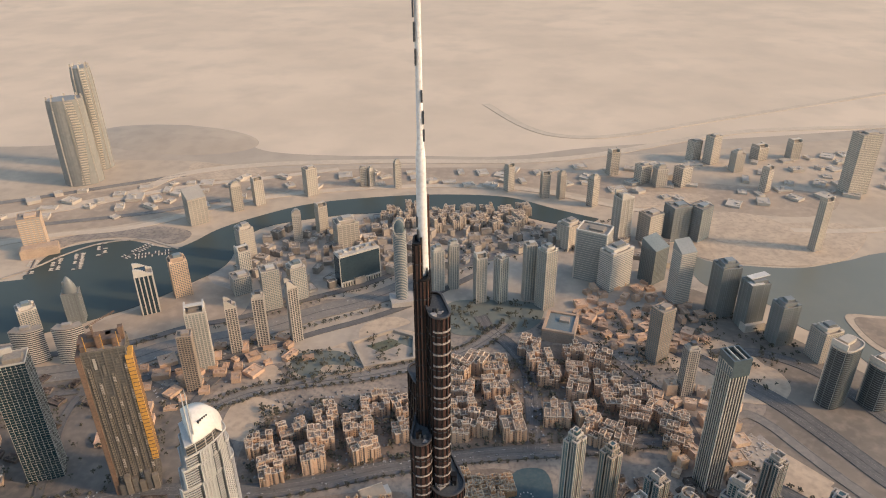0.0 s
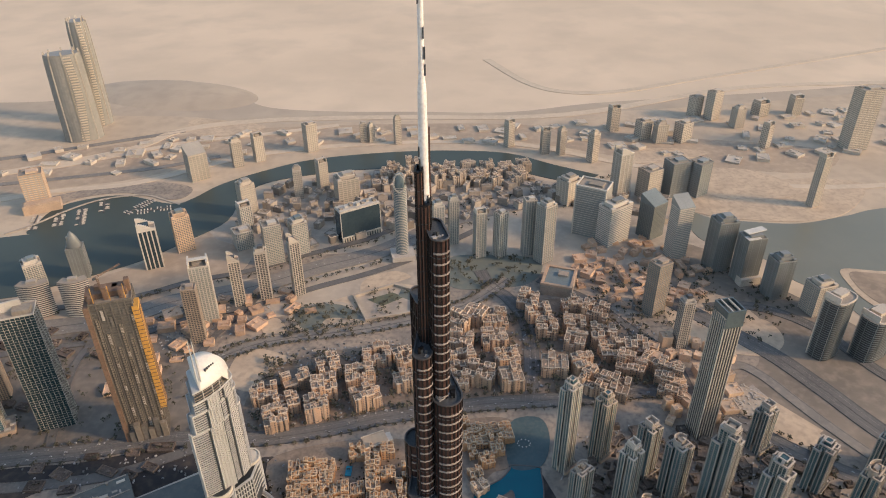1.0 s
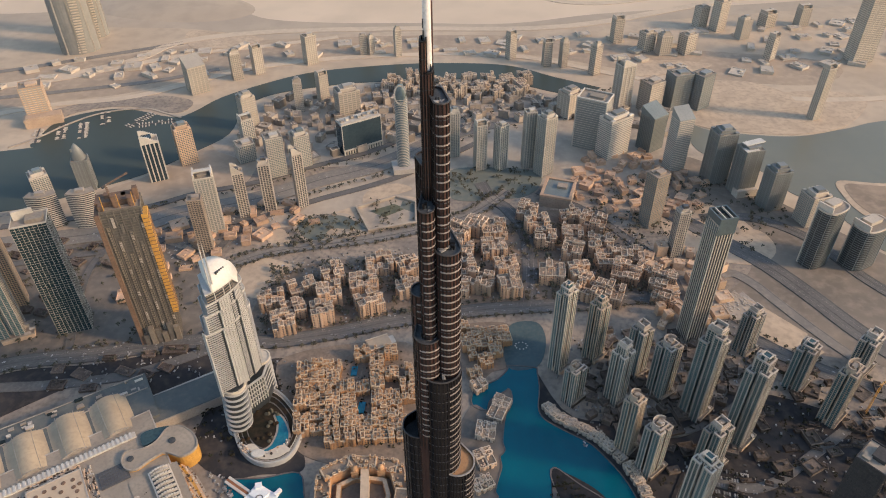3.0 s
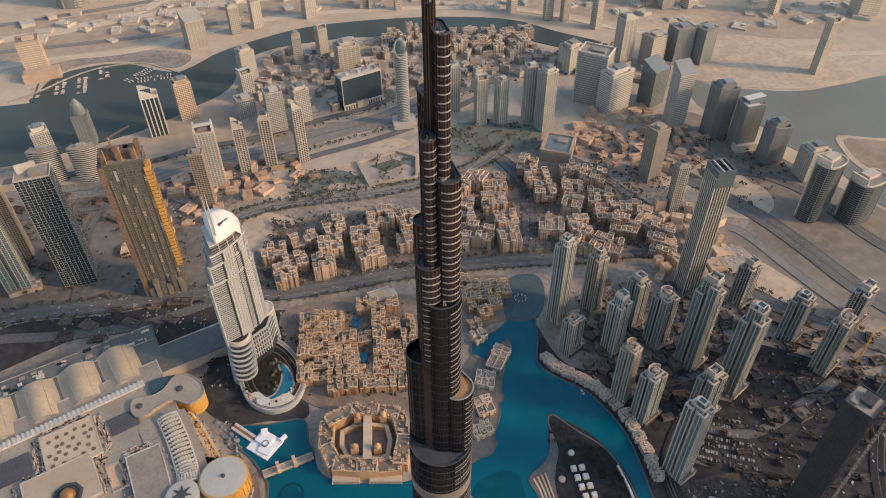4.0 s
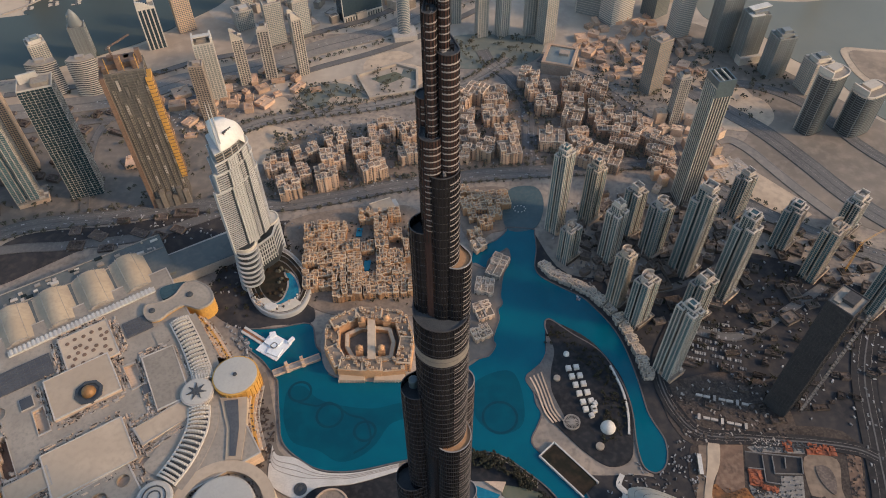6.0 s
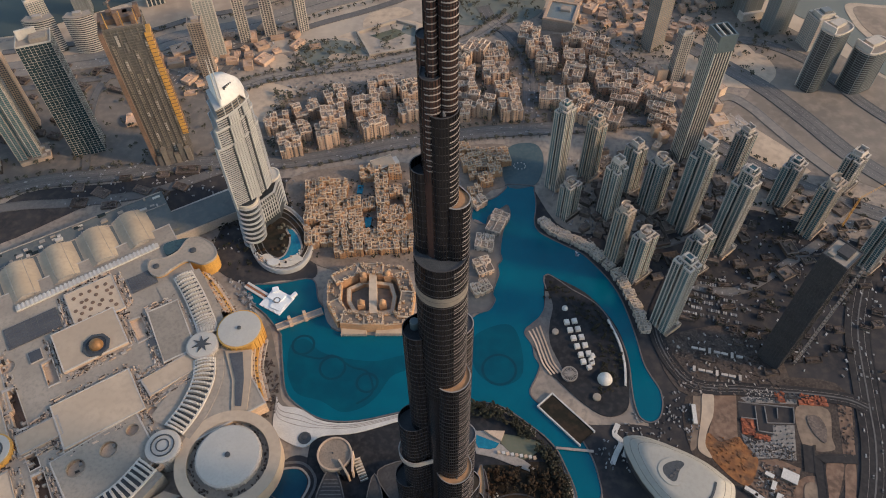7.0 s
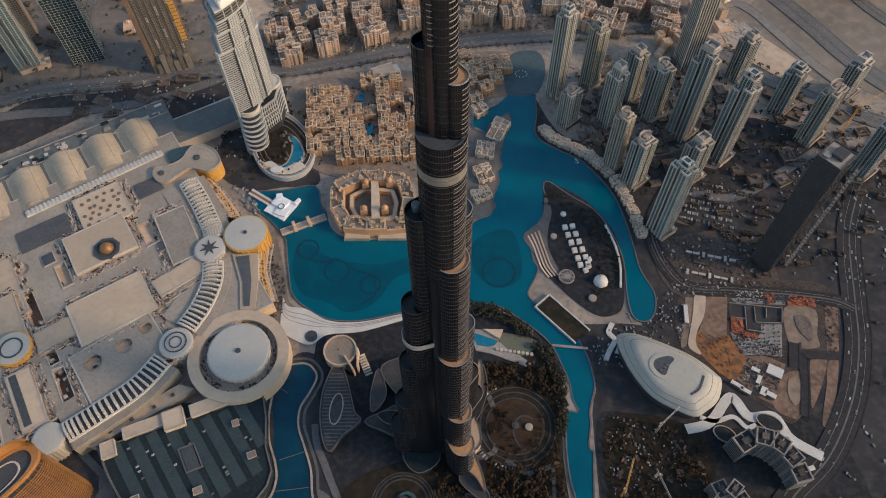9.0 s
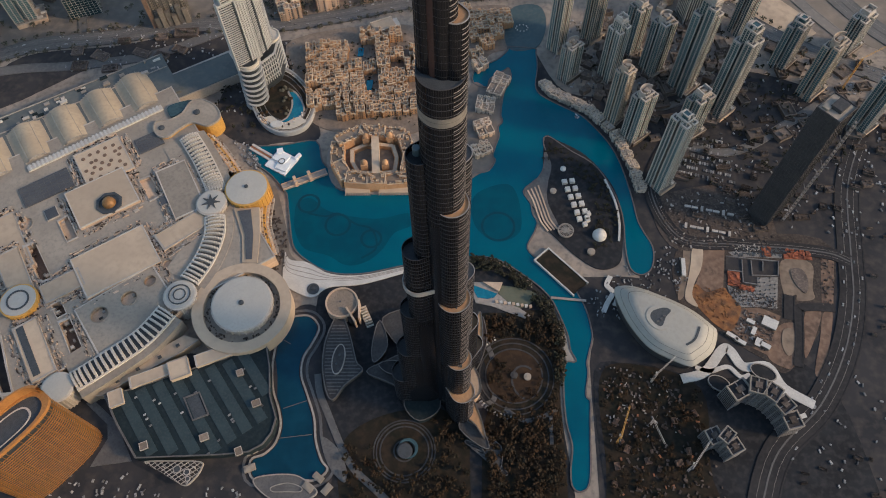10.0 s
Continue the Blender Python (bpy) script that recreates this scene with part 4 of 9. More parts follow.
canopy([(-82, 200), (-72, 169), (-86, 149), (-89, 170)], 12, DARKRING, "pale sail-shaped entrance roof")
canopy([(-94, 139), (-75, 150), (-52, 158), (-40, 130), (-56, 122), (-74, 129)], 9, DARKRING, "dark pointed entrance roof")
canopy([(-80, 145), (-62, 149), (-48, 140), (-66, 134)], 15, DARKPAVE, "dark stepped entrance roof")
canopy([(-78, 205), (-40, 215), (-30, 180), (-52, 168), (-68, 180)], 10, DARKRING, "dark glazed podium wing")
canopy([(-45, 118), (-20, 124), (-12, 96), (-34, 82), (-50, 98)], 12, TEALROOF, "dark slate oval entrance roof", DIMPAVE)
canopy([(35, 205), (36, 176), (28, 152), (21, 142), (24, 169), (29, 190)], 24, DECK, "leaf-shaped canopy coloured sunlit orange")
canopy([(38, 206), (42, 178), (34, 150), (26, 140), (30, 168), (34, 190)], 8, DARKRING, "grey leaf-shaped terrace")
canopy([(19, 146), (30, 133), (33, 113), (22, 105)], 18, SANDC, "sunlit curved podium wall")
canopy([(20, 109), (32, 84), (36, 62), (27, 76), (16, 88)], 16, DECK, "leaf-shaped canopy coloured sunlit orange")
canopy([(14, 82), (34, 70), (40, 52), (24, 60), (10, 74)], 10, DARKRING, "dark leaf-shaped terrace")
canopy([(30, 66), (53, 56), (52, 32), (44, 38), (36, 50)], 5, DARKRING, "grey leaf-shaped terrace step")
for i in range(6):
    canopy([(18 + 6 * i, 62 - 5 * i), (34 + 5 * i, 54 - 5 * i), (32 + 5 * i, 51 - 5 * i), (17 + 6 * i, 59 - 5 * i)], 3.0 - 0.2 * i, DARKRING, "grey garden step")


# ---- tall buildings ----
def tower(x, y, w, d, h, rot, wall, glass, label, fh=3.6, bay=4.0, band=0.34, proud=0.45, crown="flat", group="city towers", pier=1.6):
    """A slab tower: glazed body, projecting floor bands and upright piers, and a roof with parapet and plant room."""
    T = thing("tower_block", label, "skyscraper" if h > 140 else "tower block", group, at=(x, y, 0), rot=rot)
    part("glass_body", Shape().box(0, 0, 0, h - 0.6, w - 2 * proud, d - 2 * proud), glass, T)
    if band:
        s = Shape()
        z = fh
        while z < h - 1:
            s.box(0, 0, z - fh * band, z, w - 0.5 * proud, d - 0.5 * proud)
            z += fh
        part("slab_edging", s, wall, T, kind="stuff")
    if bay:
        px = max(0.5, bay * 0.28)
        nx, ny = max(1, round(w / bay)), max(1, round(d / bay))
        px = min(px, pier)
        if y > 1150:
            s = Shape()
            for k in (-1, 1):
                for i in range(nx + 1):
                    s.box(-w / 2 + px / 2 + (w - px) * i / nx, k * (d / 2 - proud + 0.05), 0, h, px, proud * 2)
                for i in range(1, ny):
                    s.box(k * (w / 2 - proud + 0.05), -d / 2 + d * i / ny, 0, h - 0.15, proud * 2, px)
            part("pier_cladding", s, wall, T, kind="stuff")
            nx, ny = -1, 0
        mesh = Shape().box(0, 0, 0, h, px, proud * 2).mesh("pier", wall)
        for i in range(nx + 1):
            for k in (-1, 1):
                ob = new("pier", mesh)
                ob.parent = T
                ob.location = (-w / 2 + px / 2 + (w - px) * i / nx, k * (d / 2 - proud + 0.05), 0)
        mesh = Shape().box(0, 0, 0, h - 0.15, proud * 2, px).mesh("pier", wall)
        for i in range(1, ny):
            for k in (-1, 1):
                ob = new("pier", mesh)
                ob.parent = T
                ob.location = (k * (w / 2 - proud + 0.05), -d / 2 + d * i / ny, 0)
    rect = [(-w / 2, -d / 2), (w / 2, -d / 2), (w / 2, d / 2), (-w / 2, d / 2)]
    rim = [(u * (1 - 2.0 / w), v * (1 - 2.0 / d)) for u, v in rect]
    part("parapet", Shape().ring(rect, rim, h - 0.8, h + 1.6), wall, T)
    part("roof", Shape().box(0, 0, h - 0.7, h + 0.2, w - 1.5, d - 1.5), GREYROOF, T)
    if crown == "flat":
        part("plant_room", Shape().box(w * 0.08, -d * 0.05, h, h + 4.5, w * 0.5, d * 0.45), wall, T)
        part("plant_room", Shape().box(-w * 0.25, d * 0.25, h, h + 2.5, w * 0.25, d * 0.25), GREYROOF, T)
    elif crown == "step":
        part("penthouse", Shape().box(0, 0, h, h + 7, w * 0.72, d * 0.66), wall, T)
        part("penthouse", Shape().box(w * 0.05, 0, h + 7, h + 12, w * 0.42, d * 0.4), glass, T)
        for a, b in ((-1, -1), (1, -1), (1, 1), (-1, 1)):
            part("corner_turret", Shape().box(a * w * 0.4, b * d * 0.4, h, h + 4, w * 0.17, d * 0.17), wall, T)
        r2 = [(u * 0.72, v * 0.66) for u, v in rect]
        part("parapet", Shape().ring(r2, [(u * 0.9, v * 0.9) for u, v in r2], h + 7, h + 8.4), wall, T)
    elif crown == "frame":
        for k in (-1, 1):
            part("crown_fin", Shape().box(k * w * 0.44, 0, h, h + 9, w * 0.08, d * 0.9), wall, T)
        part("crown_beam", Shape().box(0, 0, h + 7.5, h + 9.3, w * 0.95, d * 0.3), wall, T)
        part("plant_room", Shape().box(0, 0, h, h + 5, w * 0.5, d * 0.5), GREYROOF, T)
    elif crown == "slope":
        s = Shape()
        s.v = [(-w / 2, -d / 2, h + 1.7), (w / 2, -d / 2, h + 1.7), (w / 2, d / 2, h + 1.7), (-w / 2, d / 2, h + 1.7), (-w / 2, -d / 2, h + 3), (w / 2, -d / 2, h + 3), (w / 2, d / 2, h + 20), (-w / 2, d / 2, h + 20)]
        s.f = [(0, 1, 5, 4), (1, 2, 6, 5), (2, 3, 7, 6), (3, 0, 4, 7), (4, 5, 6, 7)]
        part("sloped_crown", s, glass, T)
    elif crown == "arc":
        for k in (-1, 1):
            c = Shape()
            for i in range(9):
                a = math.pi * i / 16
                c.box(w * (-0.42 + 0.84 * i / 8), k * d * 0.42, h - 1, h + 3 + 13 * math.cos(a) ** 1.6, w * 0.12, d * 0.13)
            part("crown_blade", c, wall, T, "curved crown blade")
        part("plant_room", Shape().box(-w * 0.1, 0, h, h + 9, w * 0.55, d * 0.5), glass, T)
    elif crown == "plate":
        part("plant_room", Shape().box(0, 0, h, h + 7, w * 0.7, d * 0.7), glass, T)
        part("roof_plate", Shape().box(w * 0.12, d * 0.1, h + 8, h + 9.6, w * 1.1, d * 0.42, 8), WHITEP, T, "white overhanging roof plate")
        part("roof_plate", Shape().box(-w * 0.2, -d * 0.3, h + 1.8, h + 3.0, w * 0.7, d * 0.42), WHITEP, T, "white overhanging roof plate")
        part("podium", Shape().box(0, -d * 0.45, 0, 16, w * 1.1, d * 0.5), PALEC, T, "pale colonnaded podium")
    elif crown == "point":
        rows = [(0.5, h - 6), (0.47, h + 6), (0.36, h + 18), (0.2, h + 27), (0.04, h + 33)]
        part("crown_cone", Shape().lathe(0, 0, rows, 20, w * 0.9, d * 0.8), glass, T, "pointed curved glass top", smooth=True)
        part("crown_blade", Shape().box(-w * 0.1, -d * 0.1, h - 6, h + 24, w * 0.4, d * 0.14), wall, T)
    elif crown == "dome":
        part("crown_drum", Shape().lathe(0, 0, [(0.45, h), (0.45, h + 6), (0.3, h + 12), (0.05, h + 15)], 20, w, d), wall, T, smooth=True)
    return T


LAKEGL = mat("dark_teal_window_glass", (0.055, 0.105, 0.114), (0.07, 0.125, 0.132), 0.05, (0.04, 0.075, 0.083), 0.4, 0.2, vary=0.35)


def shaft(T, x, y, w, d, h, tint, fh, name, bays):
    """A glazed upright of a residence: floor edges, corner and middle piers, sunken roof with a pale rim."""
    body = part(name, Shape().box(x, y, 0, h, w, d), LAKEGL, T)
    s = Shape()
    z = fh
    while z < h:
        s.box(x, y, z - 0.34, z, w + 0.5, d + 0.5)
        z += fh
    part("slab_edging", s, tint, body, kind="stuff")
    nx, ny = bays
    for k in (-1, 1):
        for i in range(nx + 1):
            part("pier", Shape().box(x - w / 2 + w * i / nx, y + k * d / 2, 0, h + 0.8, 0.85, 1.3), tint, body)
        for i in range(1, ny):
            part("pier", Shape().box(x + k * w / 2, y - d / 2 + d * i / ny, 0, h + 0.6, 1.3, 0.85), tint, body)
    rc = [(x - w / 2 - 0.6, y - d / 2 - 0.6), (x + w / 2 + 0.6, y - d / 2 - 0.6), (x + w / 2 + 0.6, y + d / 2 + 0.6), (x - w / 2 - 0.6, y + d / 2 + 0.6)]
    inn = [(x + (a - x) * (1 - 3.0 / w), y + (b - y) * (1 - 3.0 / d)) for a, b in rc]
    part("parapet", Shape().ring(rc, inn, h - 1, h + 1.4), tint, body)
    part("roof", Shape().box(x, y, h - 0.2, h + 0.4, w - 1.2, d - 1.2), DIMPAVE, body)
    return body


def residence(x, y, w, d, h, rot, seed, tint=CONC, group="lakeside residences"):
    """A stepped residential tower: tall glazed middle, four lower corner shafts of uneven height, open framed crown, low podium."""
    rnd = random.Random(seed)
    w, d = w * 0.79, d * 0.79
    T = thing("tower_block", rnd.choice(("pale concrete residential tower with blue-grey glass and a framed crown", "cream residential tower with recessed glazing and stepped roof", "tall residential tower with teal glass and tan concrete ribs")), "skyscraper" if h > 140 else "tower block", group, at=(x, y, 0), rot=rot)
    fh = 3.4
    shaft(T, 0, 0, w * 0.66, d * 0.66, h, tint, fh, "core_shaft", (4, 4))
    style = rnd.randrange(3)
    for i, (a, b) in enumerate(((-1, -1), (1, -1), (1, 1), (-1, 1))):
        hh = h * (rnd.uniform(0.86, 0.985) if style else (0.98, 0.95, 0.86, 0.93)[i])
        shaft(T, a * w * 0.31, b * d * 0.31, w * 0.40, d * 0.40, hh, tint, fh, "corner_shaft", (2, 2))
    if style == 0:
        o = [(w * 0.42 * math.cos(t * math.pi / 10), d * 0.42 * math.sin(t * math.pi / 10)) for t in range(21 - 8)]
        part("crown_arc", Shape().strip(o, [(p * 0.9, q * 0.9) for p, q in o], h - 6, h + 6), tint, T, "curved pale crown screen")
        part("plant_room", Shape().box(0, 0, h, h + 4, w * 0.3, d * 0.3), GREYROOF, T)
    elif style == 1:
        for k in (-1, 1):
            part("crown_fin", Shape().box(k * w * 0.27, 0, h, h + 8, w * 0.06, d * 0.56), tint, T)
            part("crown_fin", Shape().box(0, k * d * 0.27, h, h + 6, w * 0.5, d * 0.05), tint, T)
        part("plant_room", Shape().box(0, 0, h, h + 4.5, w * 0.34, d * 0.28), GREYROOF, T)
    else:
        rc = [(-w * 0.2, -d * 0.2), (w * 0.2, -d * 0.2), (w * 0.2, d * 0.2), (-w * 0.2, d * 0.2)]
        part("penthouse", Shape().box(0, 0, h, h + 5.5, w * 0.4, d * 0.4), LAKEGL, T)
        part("parapet", Shape().ring([(p * 1.06, q * 1.06) for p, q in rc], [(p * 0.8, q * 0.8) for p, q in rc], h + 5, h + 6.6), tint, T)
        for k in (-1, 1):
            part("corner_turret", Shape().box(k * w * 0.24, -k * d * 0.22, h, h + 6, w * 0.09, d * 0.09), tint, T)
    for i in range(4):
        part("crown_block", Shape().box(rnd.uniform(-0.24, 0.24) * w, rnd.uniform(-0.24, 0.24) * d, h - 1, h + rnd.uniform(2, 7), w * rnd.uniform(0.06, 0.2), d * rnd.uniform(0.05, 0.16)), tint if i % 2 else GREYROOF, T)
    part("podium", Shape().box(w * 0.2, -d * 0.1, 0, 8, w * 1.35, d * 1.15), SANDC if seed % 2 else RUBBLE, T)
    part("podium_terrace", Shape().box(w * 0.2, -d * 0.1, 8, 8.3, w * 1.28, d * 1.08), URBAN, T)
    rc = [(w * 0.2 + e * w * 0.69, -d * 0.1 + f * d * 0.59) for e, f in ((-1, -1), (1, -1), (1, 1), (-1, 1))]
    part("podium_parapet", Shape().ring(rc, [(w * 0.2 + (e - w * 0.2) * 0.95, -d * 0.1 + (f + d * 0.1) * 0.95) for e, f in rc], 7.4, 9.3), RIMW, T)
    for i in range(3):
        part("podium_pavilion", Shape().box(w * (0.6 + 0.2 * (i % 2)), d * (-0.55 + 0.3 * i), 8, 8 + rnd.uniform(2, 6), w * rnd.uniform(0.1, 0.26), d * rnd.uniform(0.1, 0.2)), tint, T)
    if seed % 3 == 1:
        part("podium_pool", Shape().prism(circle(w * 0.68, -d * 0.3, w * 0.13, 18, d * 0.2), 8.2, 8.7), POOL, T, "small blue pool")
    return T


RIMW = mat("pale_podium_coping", (0.34, 0.285, 0.235), (0.29, 0.245, 0.20), 0.05, (0.22, 0.185, 0.155), 0.5, 0.9)
PALEC = mat("pale_rendered_concrete", (0.52, 0.455, 0.385), (0.46, 0.40, 0.34), 0.03, (0.38, 0.335, 0.285), 0.4, 0.85, vary=0.12)
TANC = mat("tan_rendered_concrete", (0.47, 0.38, 0.295), (0.40, 0.325, 0.255), 0.03, (0.33, 0.27, 0.215), 0.4, 0.85, vary=0.15)
residence(160, 648, 24, 24, 156, 43, 1, PALEC)
residence(172, 590, 30, 22, 66, 41, 2)
residence(213, 668, 26, 24, 113, 39, 3, TANC)
residence(230, 590, 24, 26, 106, 37, 4, PALEC)
residence(267, 640, 25, 28, 90, 35, 5)
residence(292, 600, 28, 30, 100, 33, 6)
residence(227, 508, 22, 24, 104, 44, 7, TANC)
residence(330, 566, 30, 34, 158, 42, 8)
residence(373, 522, 30, 32, 153, 40, 9)
residence(250, 478, 30, 26, 90, 38, 10)
residence(273, 398, 24, 30, 136, 36, 11, PALEC)
residence(325, 484, 32, 28, 81, 34, 12)
residence(436, 680, 26, 26, 80, 32, 13)
residence(484, 612, 30, 28, 82, 43, 14)
residence(510, 556, 38, 26, 99, 41, 15, TANC)
residence(586, 640, 38, 26, 70, 39, 16, PALEC)
residence(565, 492, 30, 28, 98, 37, 17)

# striped dark and white tower with a cut crown
STR = tower(366, 712, 26, 29, 214, 14, WHITEC, DARKGL, "tall slender tower with white and black vertical stripes", 4.2, 4.2, 0, 0.8, "none", group="")
part("crown_box", Shape().ring([(-13, -15), (13, -15), (13, 15), (-13, 15)], [(-11, -13), (11, -13), (11, 13), (-11, 13)], 200, 226), GLASS, STR, "open glass crown")
for a in (-1, 1):
    part("roof_beam", Shape().box(a * 5, 0, 224, 226.4, 1.2, 27), WHITEC, STR)

# left-hand group
TEALD = mat("deep_teal_curtain_wall", (0.017, 0.036, 0.042), (0.024, 0.045, 0.051), 0.03, (0.013, 0.028, 0.034), 0.3, 0.25)
GL = tower(-569, 742, 46, 34, 202, 20, MIDW, TEALD, "teal glass tower with fine white verticals and floor lines", 4.2, 5.7, 0.045, 0.3, "none", pier=0.34)
part("sign_slab", Shape().box(-6, 4, 202, 216, 26, 3, 8), WHITEC, GL, "white slab with dark bars on the roof")
for i in range(5):
    part("sign_bar", Shape().box(-14 + i * 4, 2.2 + i * 0.55, 207, 211, 2.2, 0.6, 8), DARKGL, GL)
part("plant_room", Shape().box(8, -4, 202, 208, 22, 16), GREYROOF, GL)
residence(-655, 722, 42, 36, 178, 24, 21, CONC, "left-hand towers")
residence(-718, 690, 38, 34, 150, 24, 22, CONC, "left-hand towers")
tower(-690, 790, 46, 24, 150, 24, SANDC, DARKGL, "tan slab tower with a window grid", 3.6, 3.6, 0.3, 0.4, "flat")
NET = mat("grey_green_safety_net", (0.10, 0.094, 0.082), (0.075, 0.071, 0.063), 0.05, (0.13, 0.117, 0.098), 0.3, 0.9)
BARE = mat("bare_brown_concrete", (0.155, 0.135, 0.115), (0.12, 0.106, 0.092), 0.04, (0.095, 0.082, 0.072), 0.3, 0.9)
OCHRE = mat("grey_tan_mullion_cladding", (0.235, 0.195, 0.152), (0.19, 0.158, 0.124), 0.05, (0.145, 0.122, 0.098), 0.3, 0.8)
GT = tower(-428, 726, 52, 34, 238, 18, BARE, NET, "unfinished brown concrete tower with golden scaffolding and cranes", 4.0, 8.6, 0.1, 0.9, "none", group="", pier=1.4)
for i in range(6):
    s = Shape()
    for j in range(54):
        if j < 50 - 3 * ((i * 2) % 5):
            s.box(-21.5 + 8.6 * i, -17.2, 16 + 4.0 * j, 18.3 + 4.0 * j, 2.4, 1.2)
            s.box(-19.0 + 8.6 * i, -17.0, 14 + 4.0 * j, 18.0 + 4.0 * j, 0.7, 1.0)
    part("window_strip", s, OCHRE, GT, "grey-tan window strip", kind="stuff")
    part("podium_step", Shape().box(-21.5 + 8.6 * i, -20 - 1.5 * (i % 2), 0, 20 + 7 * ((i * 2) % 3), 7.6, 6), OCHRE if i % 2 else BARE, GT)
part("rust_flank", Shape().box(-29, -2, 0, 236, 6, 36), RUST, GT, "rust-brown raw concrete flank")
part("rust_cap", Shape().box(-4, 6, 236, 246, 50, 22), RUST, GT, "raw brown top floors")
rnd = random.Random(77)
for i in range(46):
    part("facade_panel", Shape().box(-21 + 8.6 * (i % 6), -16.7, 16 + 4.0 * (i * 7 % 52), 24 + 4.0 * (i * 7 % 52), 3.2, 1.4), CONC if i % 2 else BARE, GT)
part("scaffold_face", Shape().box(27.5, -8, 50, 226, 8, 21), GOLD, GT, "golden yellow cladding panels")
for i in range(28):
    part("scaffold_bay", Shape().box(28.2, -8.4, 52 + i * 6.2, 52.7 + i * 6.2, 8.2, 21.4), RUST, GT)
for i, (a, b) in enumerate(((-22, -10), (-14, 8), (-4, -6), (6, 10), (15, -8), (22, 6))):
    part("core_stub", Shape().box(a, b, 238, 246 + 5 * (i % 3), 6, 8), RUST, GT)
for a in (-18, 2, 20):
    part("formwork_post", Shape().box(a, -16, 240, 262, 0.8, 0.8), GOLD, GT)

# hotel with the curved white top
AD = thing("hotel_tower", "white curved hotel tower with dotted windows and a sloping rounded crown", "skyscraper", at=(-274, 577.5, 0), rot=55)
NIGHTGL = mat("dark_balcony_glass", (0.03, 0.036, 0.04), (0.022, 0.026, 0.03), 0.1, (0.05, 0.056, 0.06), 0.6, 0.3)


def bow_at(x, half=36, deep=9.0):
    return -15 - deep * (1 - (x / half) ** 2)


def sail(xl, xr, grow=0.0, back=13.0, k=22):
    """Tower plan: bowed front, rounded right end, straight back."""
    out = [(xl - grow + (xr - xl + grow) * i / k, bow_at(xl + (xr - xl) * i / k) - grow) for i in range(k + 1)]
    y0 = out[-1][1]
    mid, r = (y0 + back) / 2, (back - y0) / 2
    for i in range(1, 9):
        a = -math.pi / 2 + math.pi * i / 9
        out.append((xr + (7 + grow) * math.cos(a), mid + r * math.sin(a)))
    return out + [(xr, back + grow), (xl + 19 - grow, back + grow)]


def hotel_tier(xl, xr, z0, z1, panels):
    body = part("storey_body", Shape().prism(sail(xl, xr), z0, z1), NIGHTGL, AD)
    s = Shape()
    z = z0 + 1.0
    while z < z1 - 1:
        s.ring(sail(xl, xr, 1.5), sail(xl, xr, -0.4), z, z + 0.66)
        z += 3.3
    part("slab_edging", s, HOTELW, body, "white curved balcony bands", kind="stuff")
    for a, b in panels:
        p = Shape()
        m = (a + b) / 2
        ang = math.degrees(math.atan2(bow_at(b) - bow_at(a), b - a))
        z = z0 + 0.4
        while z < z1 - 0.6:
            p.box(m, bow_at(m) - 1.2, z, z + 1.45, b - a, 2.6, ang)
            z += 3.3
        part("window_panel", p, HOTELW, body, "white panel of dotted windows", kind="stuff")
        for i in range(5):
            x = a + (b - a) * i / 4
            part("pier", Shape().box(x, bow_at(m) + (x - m) * math.tan(radians(ang)) - 1.5, z0, z1 + 0.4, 1.1 if 0 < i < 4 else 0.9, 2.6, ang), HOTELW, body)
        for x in (a - 1.6, b + 1.6):
            part("dark_slot", Shape().box(x, bow_at(x) - 0.9, z0, z1 - 0.5, 1.5, 2.0, ang), NIGHTGL, body, "dark vertical recess")
    part("terrace", Shape().ring(sail(xl, xr, 2.0), sail(xl, xr, 0.9), z1 - 0.9, z1 + 1.3), HOTELW, body)
    part("terrace_floor", Shape().prism(sail(xl, xr, 0.8), z1 - 0.4, z1 + 0.2), CREAM, body)


hotel_tier(-33, 31, 74, 177, [(-14, 1.5), (14, 26)])
hotel_tier(-28, 28, 177, 204, [(-12, 3), (15, 24)])
hotel_tier(-24, 26, 204, 220, [(-10, 4), (13, 22)])
part("end_fin", Shape().box(-34.4, -15.5, 70, 180, 1.2, 5, 0), HOTELW, AD, "white end wall fin")
part("end_fin", Shape().box(-29.4, -18.6, 177, 206, 1.1, 4, 0), HOTELW, AD, "white end wall fin")
part("crown_louvre", Shape().prism(sail(-21.5, 13, 0), 219, 233), NIGHTGL, AD, "dark louvre storey")
s = Shape()
for i in range(3):
    s.ring(sail(-21.5, 13, 0.5), sail(-21.5, 13, -0.5), 222.5 + i * 4, 223.2 + i * 4)
part("louvre_edging", s, GREYROOF, AD, kind="stuff")
for x in (-12, 0, 10):
    part("louvre_post", Shape().box(x, bow_at(x) - 0.4, 220, 234.5, 0.8, 1.4), HOTELW, AD)
# sail-shaped crown: a ruled face from its bowed front edge up to an arched ridge
sh = Shape()
k = 16
rows = [[], [], [], [], []]
for i in range(k + 1):
    u = i / k
    xf = -15 + 39 * u
    a = u * math.pi / 2
    xr, zr = 0 + 38 * math.sin(a) ** 0.92, 206 + 50 * math.cos(a) ** 0.75
    rows[0].append((xf, bow_at(xf) - 1.2, 234.2 - 14 * max(0, u - 0.75) * 4))
    rows[1].append((xf, bow_at(xf) - 1.2, 237 - 14 * max(0, u - 0.75) * 4))
    rows[2].append((xr, -4, zr))
    rows[3].append((xr, 11, zr - 2))
    rows[4].append((xr, 11, 200))
